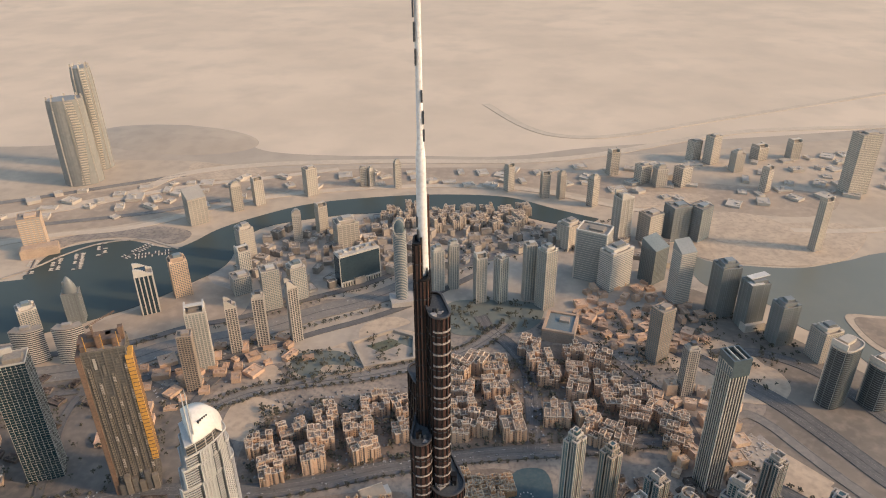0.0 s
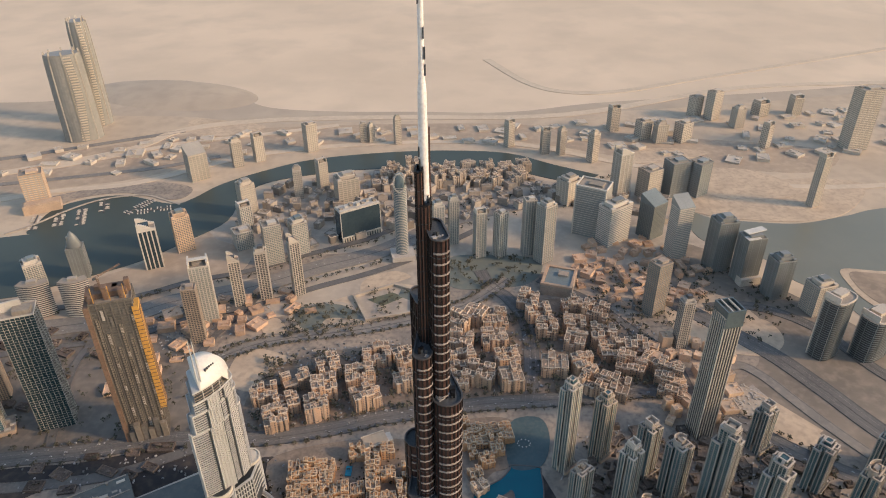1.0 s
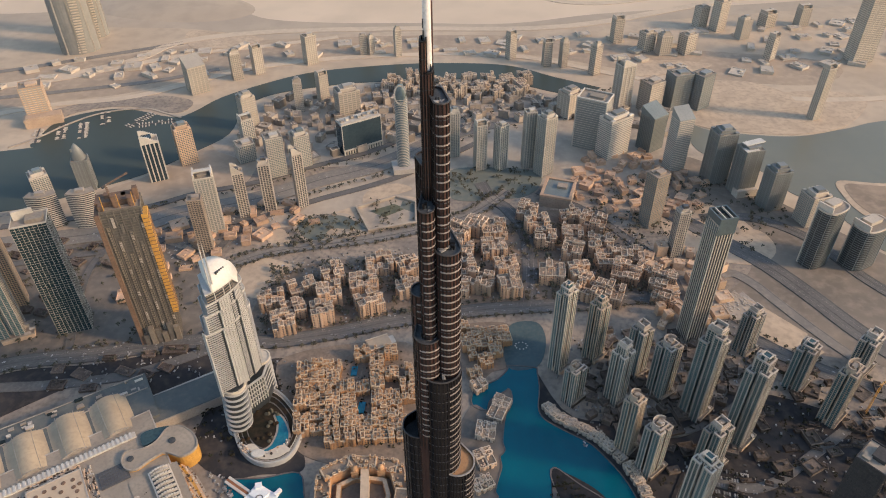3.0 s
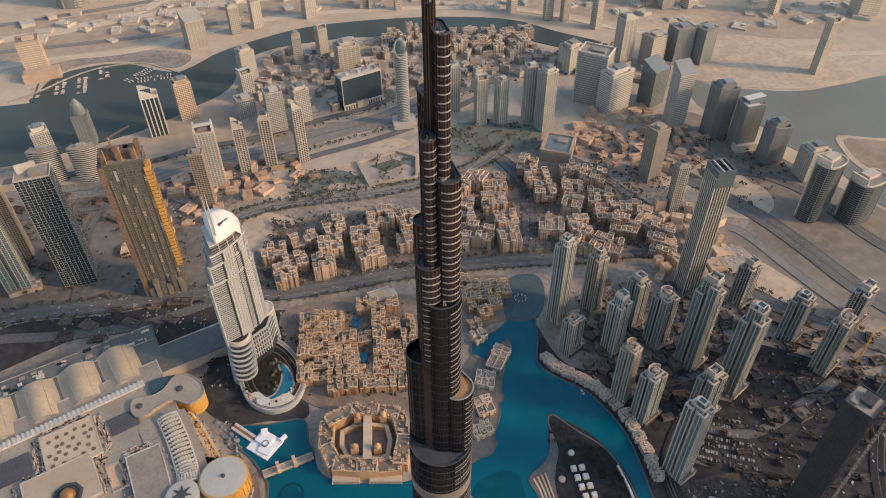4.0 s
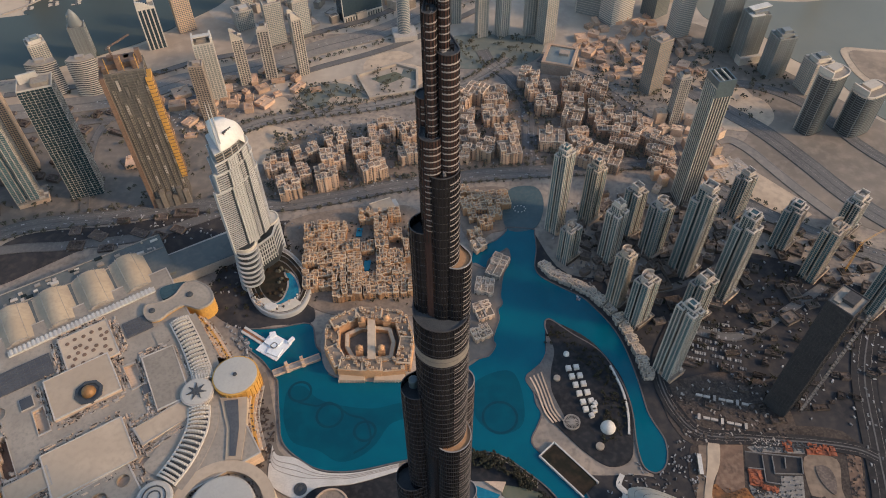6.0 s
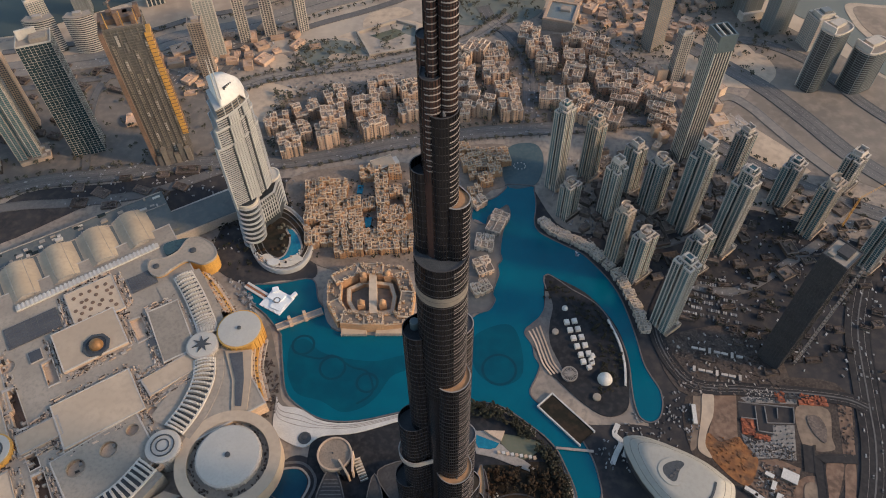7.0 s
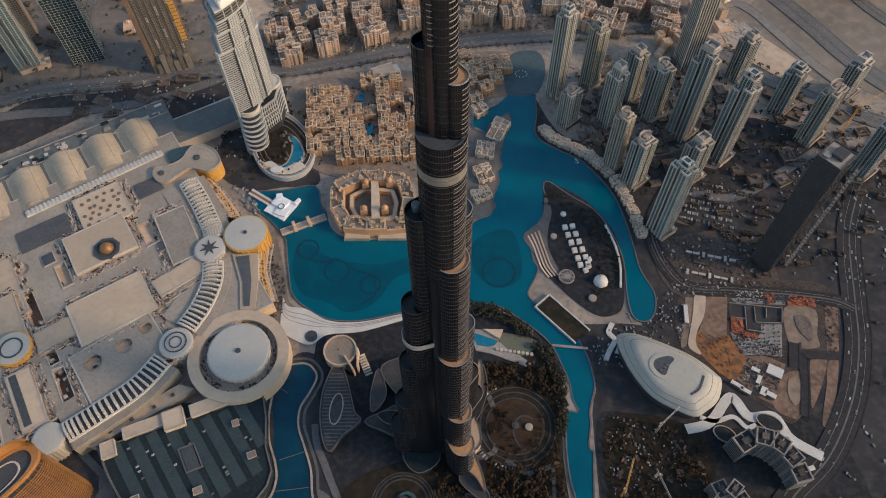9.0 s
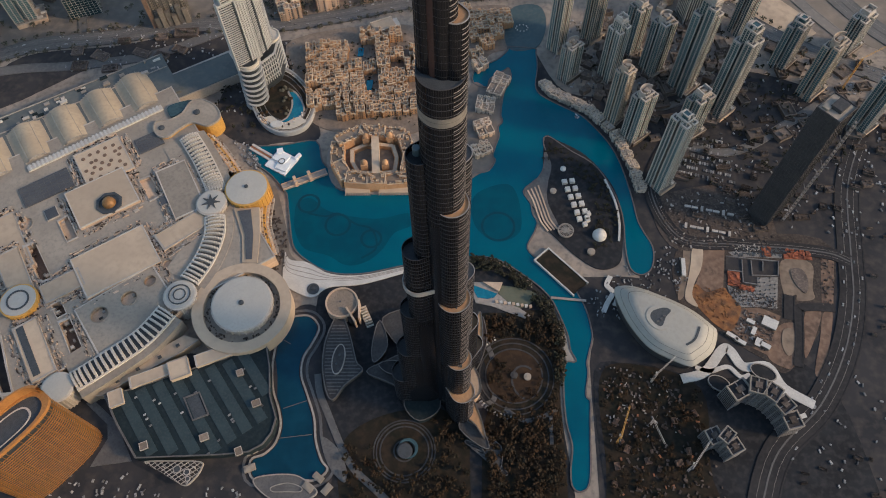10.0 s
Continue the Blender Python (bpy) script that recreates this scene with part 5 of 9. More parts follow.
for r in rows:
    sh.v += r
m = k + 1
sh.f = [(j * m + i, j * m + i + 1, (j + 1) * m + i + 1, (j + 1) * m + i) for j in range(4) for i in range(k)] + [(0, m, 2 * m, 3 * m, 4 * m), tuple(j * m + k for j in (4, 3, 2, 1, 0))]
part("crown_rim", Shape().prism(sail(-22, 13, 1.0), 233, 235), HOTELW, AD)
CROWNW = mat("smooth_white_crown", (0.62, 0.585, 0.53), (0.57, 0.54, 0.49), 0.03, (0.52, 0.49, 0.45), 0.3, 0.5)
part("crown_cap", sh, CROWNW, AD, "smooth sloping white crown face", smooth=True)
for i in range(5):
    u = 0.34 + 0.07 * i
    part("sign_bar", Shape().box(2.5 + 3.2 * i, -14.3 + 0.9 * i, 244.5 - 0.7 * i, 248.7 - 0.7 * i, 2.0, 1.4, 12), NIGHTGL, AD, "small dark sign bar on the crown")
for a, b in ((-12.5, -19), (-8.5, -19.5)):
    part("mast", Shape().lathe(a, b, [(0.9, 222), (0.9, 262), (0.7, 282), (0.4, 296), (0.1, 302)], 10), HOTELW, AD, "thin white twin mast")
for i in range(9):
    u = i / 8
    x, y, r, z = -25 + 9 * u, -21 + 5 * u, 17.5 - 1.5 * abs(u - 0.5), 3 + 8.3 * i
    part("balcony_tier", Shape().lathe(x, y, [(r - 3.0, z - 3.2), (r - 1.2, z - 1.6), (r, z), (r, z + 1.5), (r - 0.7, z + 1.6), (r - 0.9, z + 0.7), (r - 3.4, z + 0.8)], 34), HOTELW, AD, "rounded white balcony tier")
    part("balcony_glass", Shape().lathe(x, y, [(r - 3.2, z - 1), (r - 3.2, z + 8)], 30), NIGHTGL, AD)
part("spiral_roof", Shape().lathe(-16, -16, [(15, 68), (15, 75.6), (0.2, 76)], 30), CREAM, AD)
part("lobby_glass", Shape().prism([(-8, -22), (24, -25), (50, -10), (50, 8), (30, 14), (-8, 12)], 0, 60), NIGHTGL, AD, "tall dark lobby glazing")
for j in range(5):
    part("lobby_slab", Shape().ring([(-8.5, -22.8), (24, -25.8), (50.8, -10.4), (50.8, 8.4), (30, 14.8), (-8.5, 12.8)], [(-6, -20), (23, -23), (48, -8), (48, 6), (29, 12), (-6, 11)], 26 + j * 8.3, 27.6 + j * 8.3), HOTELW, AD)
for i in range(9):
    part("lobby_fin", Shape().box(-6 + 3.7 * i, -23.1 - 0.33 * i, 20, 61, 1.0, 1.6), HOTELW, AD)
for i in range(8):
    z = 8.0 * i
    part("shoulder_tier", Shape().lathe(42, 0, [(13.5, z), (14.5, z + 1), (14.5, z + 2.6), (13.5, z + 2.8), (12.6, z + 2.2), (12.6, z + 8)], 30), HOTELW if i else CREAM, AD, "rounded white shoulder tier")
part("shoulder_roof", Shape().lathe(42, 0, [(14, 63), (14.4, 66), (12.5, 66.2), (12.2, 65), (0.2, 65.4)], 30), CREAM, AD)
ADP = thing("hotel_podium", "oval pale hotel podium with gardens and a pool", "podium", at=(-234, 540, 0))
o = curve([(-52, 64), (-6, 68), (32, 30), (46, -6), (36, -44), (6, -56), (-26, -38), (-48, 6)], 6)
part("podium_wall", Shape().prism(o, 0, 8), HOTELW, ADP)
part("garden_roof", Shape().prism([(x * 0.9, y * 0.9) for x, y in o], 7, 8.4), PARKM, ADP)
part("pool", Shape().prism(curve([(6.5, 19), (15, 16), (25, 0), (30, -16), (27, -29), (18, -40), (4, -44), (-1, -39), (10, -29), (14.5, -10), (13, 5)], 5), 7, 8.95), POOL, ADP, "curved blue pool")
HP = curve([(6.5, 19), (15, 16), (25, 0), (30, -16), (27, -29), (18, -40), (4, -44), (-1, -39), (10, -29), (14.5, -10), (13, 5)], 5)
part("pool_terrace", Shape().ring(offset(HP, 2.6, True), HP, 7, 8.85), PAVE, ADP)
part("drop_off_canopy", Shape().lathe(-4, -42, [(9, 8), (9, 11), (8, 11.5)], 24, 1, 0.7), WHITEP, ADP, "white oval canopy")
for i in range(3):
    part("terrace_step", Shape().ring([(x * (0.99 - i * 0.05), y * (0.99 - i * 0.05)) for x, y in o], [(x * (0.965 - i * 0.05), y * (0.965 - i * 0.05)) for x, y in o], 8, 9.2 - i * 0.2), (HOTELW, PAVE, CREAM)[i], ADP)

part("sun_deck", Shape().prism(curve([(-22, -33), (6, -50), (30, -40), (36, -36), (24, -28), (4, -38), (-14, -26)], 5), 7, 9.0), CREAM, ADP, "pale sun deck")
rnd = random.Random(31)
for i in range(46):
    a, r = rnd.uniform(-2.6, -0.4), rnd.uniform(0.74, 0.9)
    part("deck_parasol", Shape().box(44 * r * math.cos(a) - 2, 52 * r * math.sin(a), 8.6, 10.4 + rnd.random(), rnd.uniform(1.2, 2.4), rnd.uniform(1.2, 2.4), rnd.uniform(0, 90)), (WHITEP, SANDC, RUBBLE)[i % 3], ADP)
for i in range(26):
    x, y = rnd.uniform(-30, 14), rnd.uniform(-26, 30)
    part("planter_bed", Shape().lathe(x, y, [(rnd.uniform(1.5, 3.2), 8), (rnd.uniform(2, 3.6), 9.6), (0.4, 11 + rnd.random() * 2)], 9), (LEAFB, LEAFD)[i % 2], ADP, "rounded shrub bed")
for k, f in enumerate((0.62, 0.78)):
    part("garden_path", Shape().ring([(x * f, y * f) for x, y in o], [(x * (f - 0.03), y * (f - 0.03)) for x, y in o], 8, 8.75 + 0.02 * k), DIMPAVE, ADP)

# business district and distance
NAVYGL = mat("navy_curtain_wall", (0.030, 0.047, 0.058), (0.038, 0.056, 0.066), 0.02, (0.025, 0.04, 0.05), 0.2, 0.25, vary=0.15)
# This grey glass is lightened to include the haze in front of it.
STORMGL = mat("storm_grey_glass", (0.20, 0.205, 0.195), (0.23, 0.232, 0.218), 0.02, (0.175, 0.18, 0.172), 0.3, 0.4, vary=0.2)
BROWNC = mat("pale_brown_concrete", (0.36, 0.29, 0.23), (0.30, 0.24, 0.19), 0.04, (0.24, 0.19, 0.155), 0.3, 0.9)
solid("hotel_podium", Shape().box(-905, 1396, 0, 20, 78, 30, 24).box(-905, 1396, 20, 22, 70, 22, 24), SANDC, "sand-coloured hotel podium by the marina", "podium")
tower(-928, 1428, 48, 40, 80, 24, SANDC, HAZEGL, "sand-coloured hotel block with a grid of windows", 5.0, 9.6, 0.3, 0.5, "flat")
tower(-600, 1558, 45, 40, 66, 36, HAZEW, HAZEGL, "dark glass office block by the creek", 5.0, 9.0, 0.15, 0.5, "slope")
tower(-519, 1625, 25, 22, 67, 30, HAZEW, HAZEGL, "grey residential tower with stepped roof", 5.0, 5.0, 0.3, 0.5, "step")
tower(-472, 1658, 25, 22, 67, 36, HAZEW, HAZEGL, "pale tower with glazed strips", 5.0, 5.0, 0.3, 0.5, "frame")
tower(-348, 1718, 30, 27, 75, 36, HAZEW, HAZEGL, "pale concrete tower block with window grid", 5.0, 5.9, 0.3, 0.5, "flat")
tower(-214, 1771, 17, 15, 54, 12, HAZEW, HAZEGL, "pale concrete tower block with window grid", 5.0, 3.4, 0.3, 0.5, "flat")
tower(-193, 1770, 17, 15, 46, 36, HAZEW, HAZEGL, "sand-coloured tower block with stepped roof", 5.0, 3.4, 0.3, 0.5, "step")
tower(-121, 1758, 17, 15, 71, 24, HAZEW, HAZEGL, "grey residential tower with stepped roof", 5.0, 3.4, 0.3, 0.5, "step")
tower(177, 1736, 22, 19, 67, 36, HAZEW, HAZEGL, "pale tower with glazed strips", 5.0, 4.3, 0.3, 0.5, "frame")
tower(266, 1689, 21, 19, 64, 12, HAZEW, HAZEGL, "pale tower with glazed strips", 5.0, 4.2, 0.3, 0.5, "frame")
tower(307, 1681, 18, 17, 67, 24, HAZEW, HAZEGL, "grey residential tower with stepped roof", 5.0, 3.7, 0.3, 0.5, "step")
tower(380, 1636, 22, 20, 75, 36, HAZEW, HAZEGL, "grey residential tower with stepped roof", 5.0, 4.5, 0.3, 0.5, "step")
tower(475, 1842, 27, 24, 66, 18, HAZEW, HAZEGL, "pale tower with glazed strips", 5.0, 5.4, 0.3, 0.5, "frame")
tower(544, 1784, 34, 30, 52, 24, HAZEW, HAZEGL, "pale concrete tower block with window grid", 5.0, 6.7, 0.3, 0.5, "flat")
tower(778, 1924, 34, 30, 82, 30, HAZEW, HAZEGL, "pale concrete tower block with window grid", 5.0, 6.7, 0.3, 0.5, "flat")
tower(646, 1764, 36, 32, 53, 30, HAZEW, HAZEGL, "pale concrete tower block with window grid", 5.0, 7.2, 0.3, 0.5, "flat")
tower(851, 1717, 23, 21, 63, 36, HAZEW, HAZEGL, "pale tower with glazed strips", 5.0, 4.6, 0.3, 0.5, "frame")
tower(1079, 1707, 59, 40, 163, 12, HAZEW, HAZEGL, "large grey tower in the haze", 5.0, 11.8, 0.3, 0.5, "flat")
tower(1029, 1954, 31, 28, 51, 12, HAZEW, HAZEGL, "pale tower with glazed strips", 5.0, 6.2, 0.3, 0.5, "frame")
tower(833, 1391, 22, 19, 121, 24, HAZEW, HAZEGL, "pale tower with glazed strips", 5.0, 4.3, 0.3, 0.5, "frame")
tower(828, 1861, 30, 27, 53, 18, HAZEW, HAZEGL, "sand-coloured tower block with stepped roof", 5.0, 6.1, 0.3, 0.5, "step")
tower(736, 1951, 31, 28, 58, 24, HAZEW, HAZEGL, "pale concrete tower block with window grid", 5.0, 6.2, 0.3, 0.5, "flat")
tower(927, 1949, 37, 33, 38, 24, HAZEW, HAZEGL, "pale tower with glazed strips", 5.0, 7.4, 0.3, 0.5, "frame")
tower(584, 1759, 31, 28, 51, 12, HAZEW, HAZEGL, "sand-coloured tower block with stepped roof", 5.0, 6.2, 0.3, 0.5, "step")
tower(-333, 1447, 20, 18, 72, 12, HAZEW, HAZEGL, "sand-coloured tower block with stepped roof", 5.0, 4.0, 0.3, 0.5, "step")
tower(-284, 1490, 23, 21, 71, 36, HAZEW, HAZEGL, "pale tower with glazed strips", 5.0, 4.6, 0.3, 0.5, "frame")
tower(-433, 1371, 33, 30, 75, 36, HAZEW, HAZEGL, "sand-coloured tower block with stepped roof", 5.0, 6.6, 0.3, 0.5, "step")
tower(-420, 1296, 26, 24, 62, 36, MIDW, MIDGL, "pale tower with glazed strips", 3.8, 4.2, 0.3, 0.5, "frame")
tower(-573, 1164, 34, 31, 85, 24, WHITEC, NAVYGL, "white tower with dark vertical glass strips", 3.8, 8.5, 0.0, 0.6, "arc", pier=2.6)
tower(-530, 1225, 34, 30, 79, 30, SANDC, HAZYGL, "sand-coloured tower with a window grid", 3.8, 4.2, 0.4, 0.5, "step")
tower(-700, 1128, 30, 26, 66, 18, STORMGL, STORMGL, "curved grey glass tower with pointed top", 3.8, 6.0, 0.12, 0.4, "point")
tower(-775, 1101, 33, 30, 48, 36, MIDW, MIDGL, "sand-coloured tower block with stepped roof", 3.8, 4.2, 0.3, 0.5, "step")
tower(-219, 1426, 50, 40, 63, 24, HAZEW, HAZEGL, "pale office block with stepped roof", 5.0, 10.1, 0.3, 0.5, "step")
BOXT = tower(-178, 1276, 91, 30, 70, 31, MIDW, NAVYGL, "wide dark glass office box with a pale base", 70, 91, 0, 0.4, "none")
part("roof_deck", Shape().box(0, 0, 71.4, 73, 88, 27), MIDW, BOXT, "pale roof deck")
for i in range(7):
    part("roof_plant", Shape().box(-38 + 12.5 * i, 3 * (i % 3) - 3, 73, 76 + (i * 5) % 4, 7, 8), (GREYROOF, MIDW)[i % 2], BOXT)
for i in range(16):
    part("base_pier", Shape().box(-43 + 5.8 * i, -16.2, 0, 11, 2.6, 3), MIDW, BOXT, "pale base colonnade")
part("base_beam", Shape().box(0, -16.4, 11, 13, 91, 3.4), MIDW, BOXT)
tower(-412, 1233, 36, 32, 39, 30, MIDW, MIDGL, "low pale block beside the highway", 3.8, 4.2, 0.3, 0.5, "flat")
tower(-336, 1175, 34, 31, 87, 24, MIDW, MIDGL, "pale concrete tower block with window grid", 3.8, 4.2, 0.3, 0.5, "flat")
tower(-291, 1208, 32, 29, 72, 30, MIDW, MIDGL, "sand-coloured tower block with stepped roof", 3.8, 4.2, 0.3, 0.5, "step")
tower(-370, 1030, 20, 18, 95, 18, PALEC, DARKGL, "slim cream residential tower with stepped crown", 3.8, 5.0, 0.16, 0.6, "arc")
tower(-327, 1052, 21, 19, 100, 12, PALEC, DARKGL, "slim cream residential tower with stepped crown", 3.8, 5.2, 0.16, 0.6, "step")
tower(-269, 1063, 19, 17, 113, 30, PALEC, DARKGL, "slim cream residential tower with stepped crown", 3.8, 4.7, 0.16, 0.6, "arc")
tower(-416, 989, 34, 31, 116, 18, WHITEC, STORMGL, "white and dark striped residential tower", 3.8, 5.6, 0.14, 0.6, "frame")
tower(-415, 928, 23, 21, 109, 12, BROWNC, DARKGL, "dark brown slim residential tower", 3.8, 4.2, 0.3, 0.5, "flat")
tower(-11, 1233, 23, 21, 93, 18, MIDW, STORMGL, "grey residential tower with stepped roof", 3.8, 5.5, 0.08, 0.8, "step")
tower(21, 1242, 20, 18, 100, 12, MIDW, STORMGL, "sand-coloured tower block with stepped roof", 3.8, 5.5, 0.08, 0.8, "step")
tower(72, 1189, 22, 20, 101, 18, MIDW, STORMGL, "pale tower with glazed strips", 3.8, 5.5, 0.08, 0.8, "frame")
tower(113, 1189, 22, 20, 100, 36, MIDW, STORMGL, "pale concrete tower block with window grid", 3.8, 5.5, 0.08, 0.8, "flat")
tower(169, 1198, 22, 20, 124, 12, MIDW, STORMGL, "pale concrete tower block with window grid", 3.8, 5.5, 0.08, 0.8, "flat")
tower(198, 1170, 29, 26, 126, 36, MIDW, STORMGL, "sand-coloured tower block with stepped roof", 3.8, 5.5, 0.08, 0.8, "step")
FRS = tower(310, 1281, 64, 46, 112, -28, MIDW, STORMGL, "wide dark office slab framed in white", 5.0, 0, 0.22, 0.5, "none")
for a, b in ((-1, -1), (1, -1), (1, 1), (-1, 1)):
    part("corner_frame", Shape().box(a * 31, b * 22, 0, 115, 2.6, 2.6), WHITEC, FRS, "white corner frame")
for k in (-1, 1):
    part("top_frame", Shape().box(0, k * 22.2, 113, 115.6, 65, 2.4), WHITEC, FRS, "white top frame")
    part("top_frame", Shape().box(k * 31, 0, 113, 115.4, 2.4, 46), WHITEC, FRS, "white top frame")
part("roof_plant", Shape().box(4, 2, 112, 116, 30, 20), GREYROOF, FRS)
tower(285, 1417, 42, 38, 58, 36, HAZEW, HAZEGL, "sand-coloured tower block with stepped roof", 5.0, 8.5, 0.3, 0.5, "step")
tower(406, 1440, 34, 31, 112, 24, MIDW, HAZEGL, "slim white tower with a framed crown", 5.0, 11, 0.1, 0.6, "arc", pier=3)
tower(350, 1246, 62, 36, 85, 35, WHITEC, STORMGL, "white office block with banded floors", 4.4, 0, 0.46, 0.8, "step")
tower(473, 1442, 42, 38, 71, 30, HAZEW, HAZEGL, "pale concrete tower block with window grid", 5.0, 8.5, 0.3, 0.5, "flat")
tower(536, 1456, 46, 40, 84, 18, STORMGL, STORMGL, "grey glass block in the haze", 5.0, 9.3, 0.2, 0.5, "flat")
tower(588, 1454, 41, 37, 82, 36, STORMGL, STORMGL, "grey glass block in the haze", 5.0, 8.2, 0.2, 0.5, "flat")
tower(434, 1268, 42, 37, 77, 36, STORMGL, MIDGL, "blue-grey glass tower with sloped top", 3.8, 4.2, 0.15, 0.5, "slope")
tower(461, 1179, 34, 30, 116, 18, MIDW, STORMGL, "grey glass tower with sloped crown", 4.2, 0, 0.4, 0.5, "slope")
tower(531, 1141, 40, 36, 107, 12, STORMGL, STORMGL, "dark grey residential tower with stepped roof", 3.8, 4.2, 0.3, 0.5, "step")
tower(570, 1100, 38, 34, 96, 14, STORMGL, STORMGL, "grey tower with a white roof frame", 3.8, 4.2, 0.1, 0.5, "plate")
tower(607, 1048, 36, 32, 80, 14, STORMGL, STORMGL, "dark grey tower block with a pale stepped roof", 3.8, 4.2, 0.3, 0.5, "step")
tower(660, 999, 38, 35, 60, 18, HAZEW, STORMGL, "grey residential tower with stepped roof", 3.8, 4.2, 0.3, 0.5, "step")
tower(372, 997, 30, 27, 107, 30, BROWNC, HAZYGL, "brown unfinished tower with a crane", 3.8, 4.2, 0.3, 0.5, "flat")
tower(393, 905, 20, 18, 91, 12, CONC, DARKGL, "grey residential tower with stepped roof", 3.8, 4.2, 0.3, 0.5, "step")
# The tower's shade is put into this dark colour.
SHADEGL = mat("shade_dark_concrete_frame", (0.062, 0.059, 0.06), (0.048, 0.046, 0.048), 0.05, (0.085, 0.078, 0.074), 0.3, 0.7, spec=0.15)
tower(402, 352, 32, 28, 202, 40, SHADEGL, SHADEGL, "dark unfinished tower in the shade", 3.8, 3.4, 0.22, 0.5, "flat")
# twin dark hotel towers in the distance
def slice_of_oval(w, d, cut=1.0, power=2.0, k=40):
    """A rounded outline; a higher power makes it squarer."""
    out = []
    for i in range(k):
        c, q = math.cos(2 * math.pi * i / k), math.sin(2 * math.pi * i / k)
        out.append((w / 2 * math.copysign(abs(c) ** (2 / power), c), d / 2 * (1 if q < 0 else cut) * math.copysign(abs(q) ** (2 / power), q)))
    return out


# Grey-blue haze is part of this glass colour.
HAZEB = mat("haze_blue_glass", (0.205, 0.20, 0.186), (0.235, 0.226, 0.208), 0.02, (0.265, 0.25, 0.228), 0.1, 0.5)


def rocket(x, y, w, d, h, rot, rows):
    T = thing("tower_block", "tall grey-brown ribbed hotel tower with a tapering top", "skyscraper", "twin towers", at=(x, y, 0), rot=rot)
    o = slice_of_oval(w, d)
    for (a, f), (b, q) in zip(rows, rows[1:]):
        part("storey_body", Shape().prism([(u * f, v * f) for u, v in o], a * h, b * h, top=[(u * q, v * q) for u, v in o]), HAZEB, T)
    for i in range(0, 40, 5):
        u, v = o[i]
        for (a, f), (b, q) in zip(rows, rows[1:]):
            s = Shape()
            s.box(0, 0, 0, 1, 3.2, 3.2)
            s.v = [((u * (f if z == 0 else q)) + (px), (v * (f if z == 0 else q)) + (py), (a if z == 0 else b) * h) for px, py, z in s.v]
            part("rib", s, HAZEGL, T)
    for i in range(0, 40, 5):
        u, v = o[i]
        part("crown_fin", Shape().box(u * rows[-1][1] * 0.95, v * rows[-1][1] * 0.95, h - 6, h + 8, 4, 3), HAZEW, T)
    s = Shape()
    for i in range(int(h / 7)):
        z = i * 7 + 4
        f = np.interp(z / h, [r[0] for r in rows], [r[1] for r in rows])
        s.box(w * (0.02 + 0.14 * math.sin(2.6 * z / h)), -d * 0.5 * f, z, z + 3.2, w * 0.2, 3.0)
    part("balcony_edging", s, HAZEW, T, kind="stuff")
    return T


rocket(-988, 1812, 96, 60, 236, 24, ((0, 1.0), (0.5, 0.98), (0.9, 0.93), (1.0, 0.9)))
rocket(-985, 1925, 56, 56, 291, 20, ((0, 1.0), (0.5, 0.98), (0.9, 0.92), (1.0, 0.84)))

# round-topped slender tower
RT = thing("tower_block", "slender grey-blue tower with a rounded looped crown", "skyscraper", at=(-82, 1186, 0))
part("shaft", Shape().lathe(0, 0, [(12.5, 0), (12.5, 150), (11.5, 168), (9.5, 178), (5.5, 186)], 28, 1, 0.8), GLASS, RT, smooth=True)
s = Shape()
for i in range(44):
    s.lathe(0, 0, [(12.7, 3 + 3.6 * i), (12.7, 4.2 + 3.6 * i), (12.0, 4.3 + 3.6 * i)], 28, 1, 0.8)
part("slab_edging", s, CONC, RT, kind="stuff")
lo = Shape()
for i in range(33):
    t = math.pi * 2 * i / 32
    a = (10.5 * math.cos(t), -10.3, 170 + 19 * math.sin(t))
    lo.box(a[0], a[1], a[2] - 1.6, a[2] + 1.6, 2.4, 1.2)
part("crown_loop", lo, WHITEC, RT, "pale oval crown frame")
part("podium", Shape().box(0, 0, 0, 12, 46, 40, 12), CONC, RT)

# broad rounded glass towers near the lagoon
DIMGL = mat("dim_grey_glass", (0.046, 0.049, 0.05), (0.058, 0.06, 0.06), 0.02, (0.04, 0.043, 0.044), 0.2, 0.3)
for x, y, w, d, h, rot, label in ((622, 885, 52, 38, 112, 32, "dark curved glass tower with a pale cut top"), (694, 882, 62, 44, 80, 28, "dark broad rounded glass tower near the lagoon")):
    T = thing("tower_block", label, "office block", "lagoon towers", at=(x, y, 0), rot=rot)
    o = slice_of_oval(w, d, 0.8, 3.2, 40)
    g1 = lambda f: [(a * f, b * f) for a, b in o]
    part("glass_body", Shape().prism(g1(0.98), 0, h), DIMGL, T)
    s = Shape()
    z = 4.0
    while z < h:
        s.ring(o, g1(0.95), z, z + 0.7)
        z += 4.0
    part("slab_edging", s, HAZYGL, T, kind="stuff")
    for i in range(0, 40, 4):
        part("mullion", Shape().box(o[i][0], o[i][1], 0, h + 1, 0.7, 1.0, i * 9), HAZYGL, T)
    part("roof", Shape().prism(g1(0.93), h, h + 0.6), GREYROOF, T)
    part("roof_rim", Shape().ring(g1(1.01), g1(0.93), h - 1, h + 2.4), FARC, T)
    part("plant_room", Shape().box(4, 3, h, h + 7, w * 0.45, d * 0.4), HAZEW, T)
    part("crown_blade", Shape().box(-w * 0.42, 0, 0, h + 12, 2.2, d * 0.7), FARC, T)

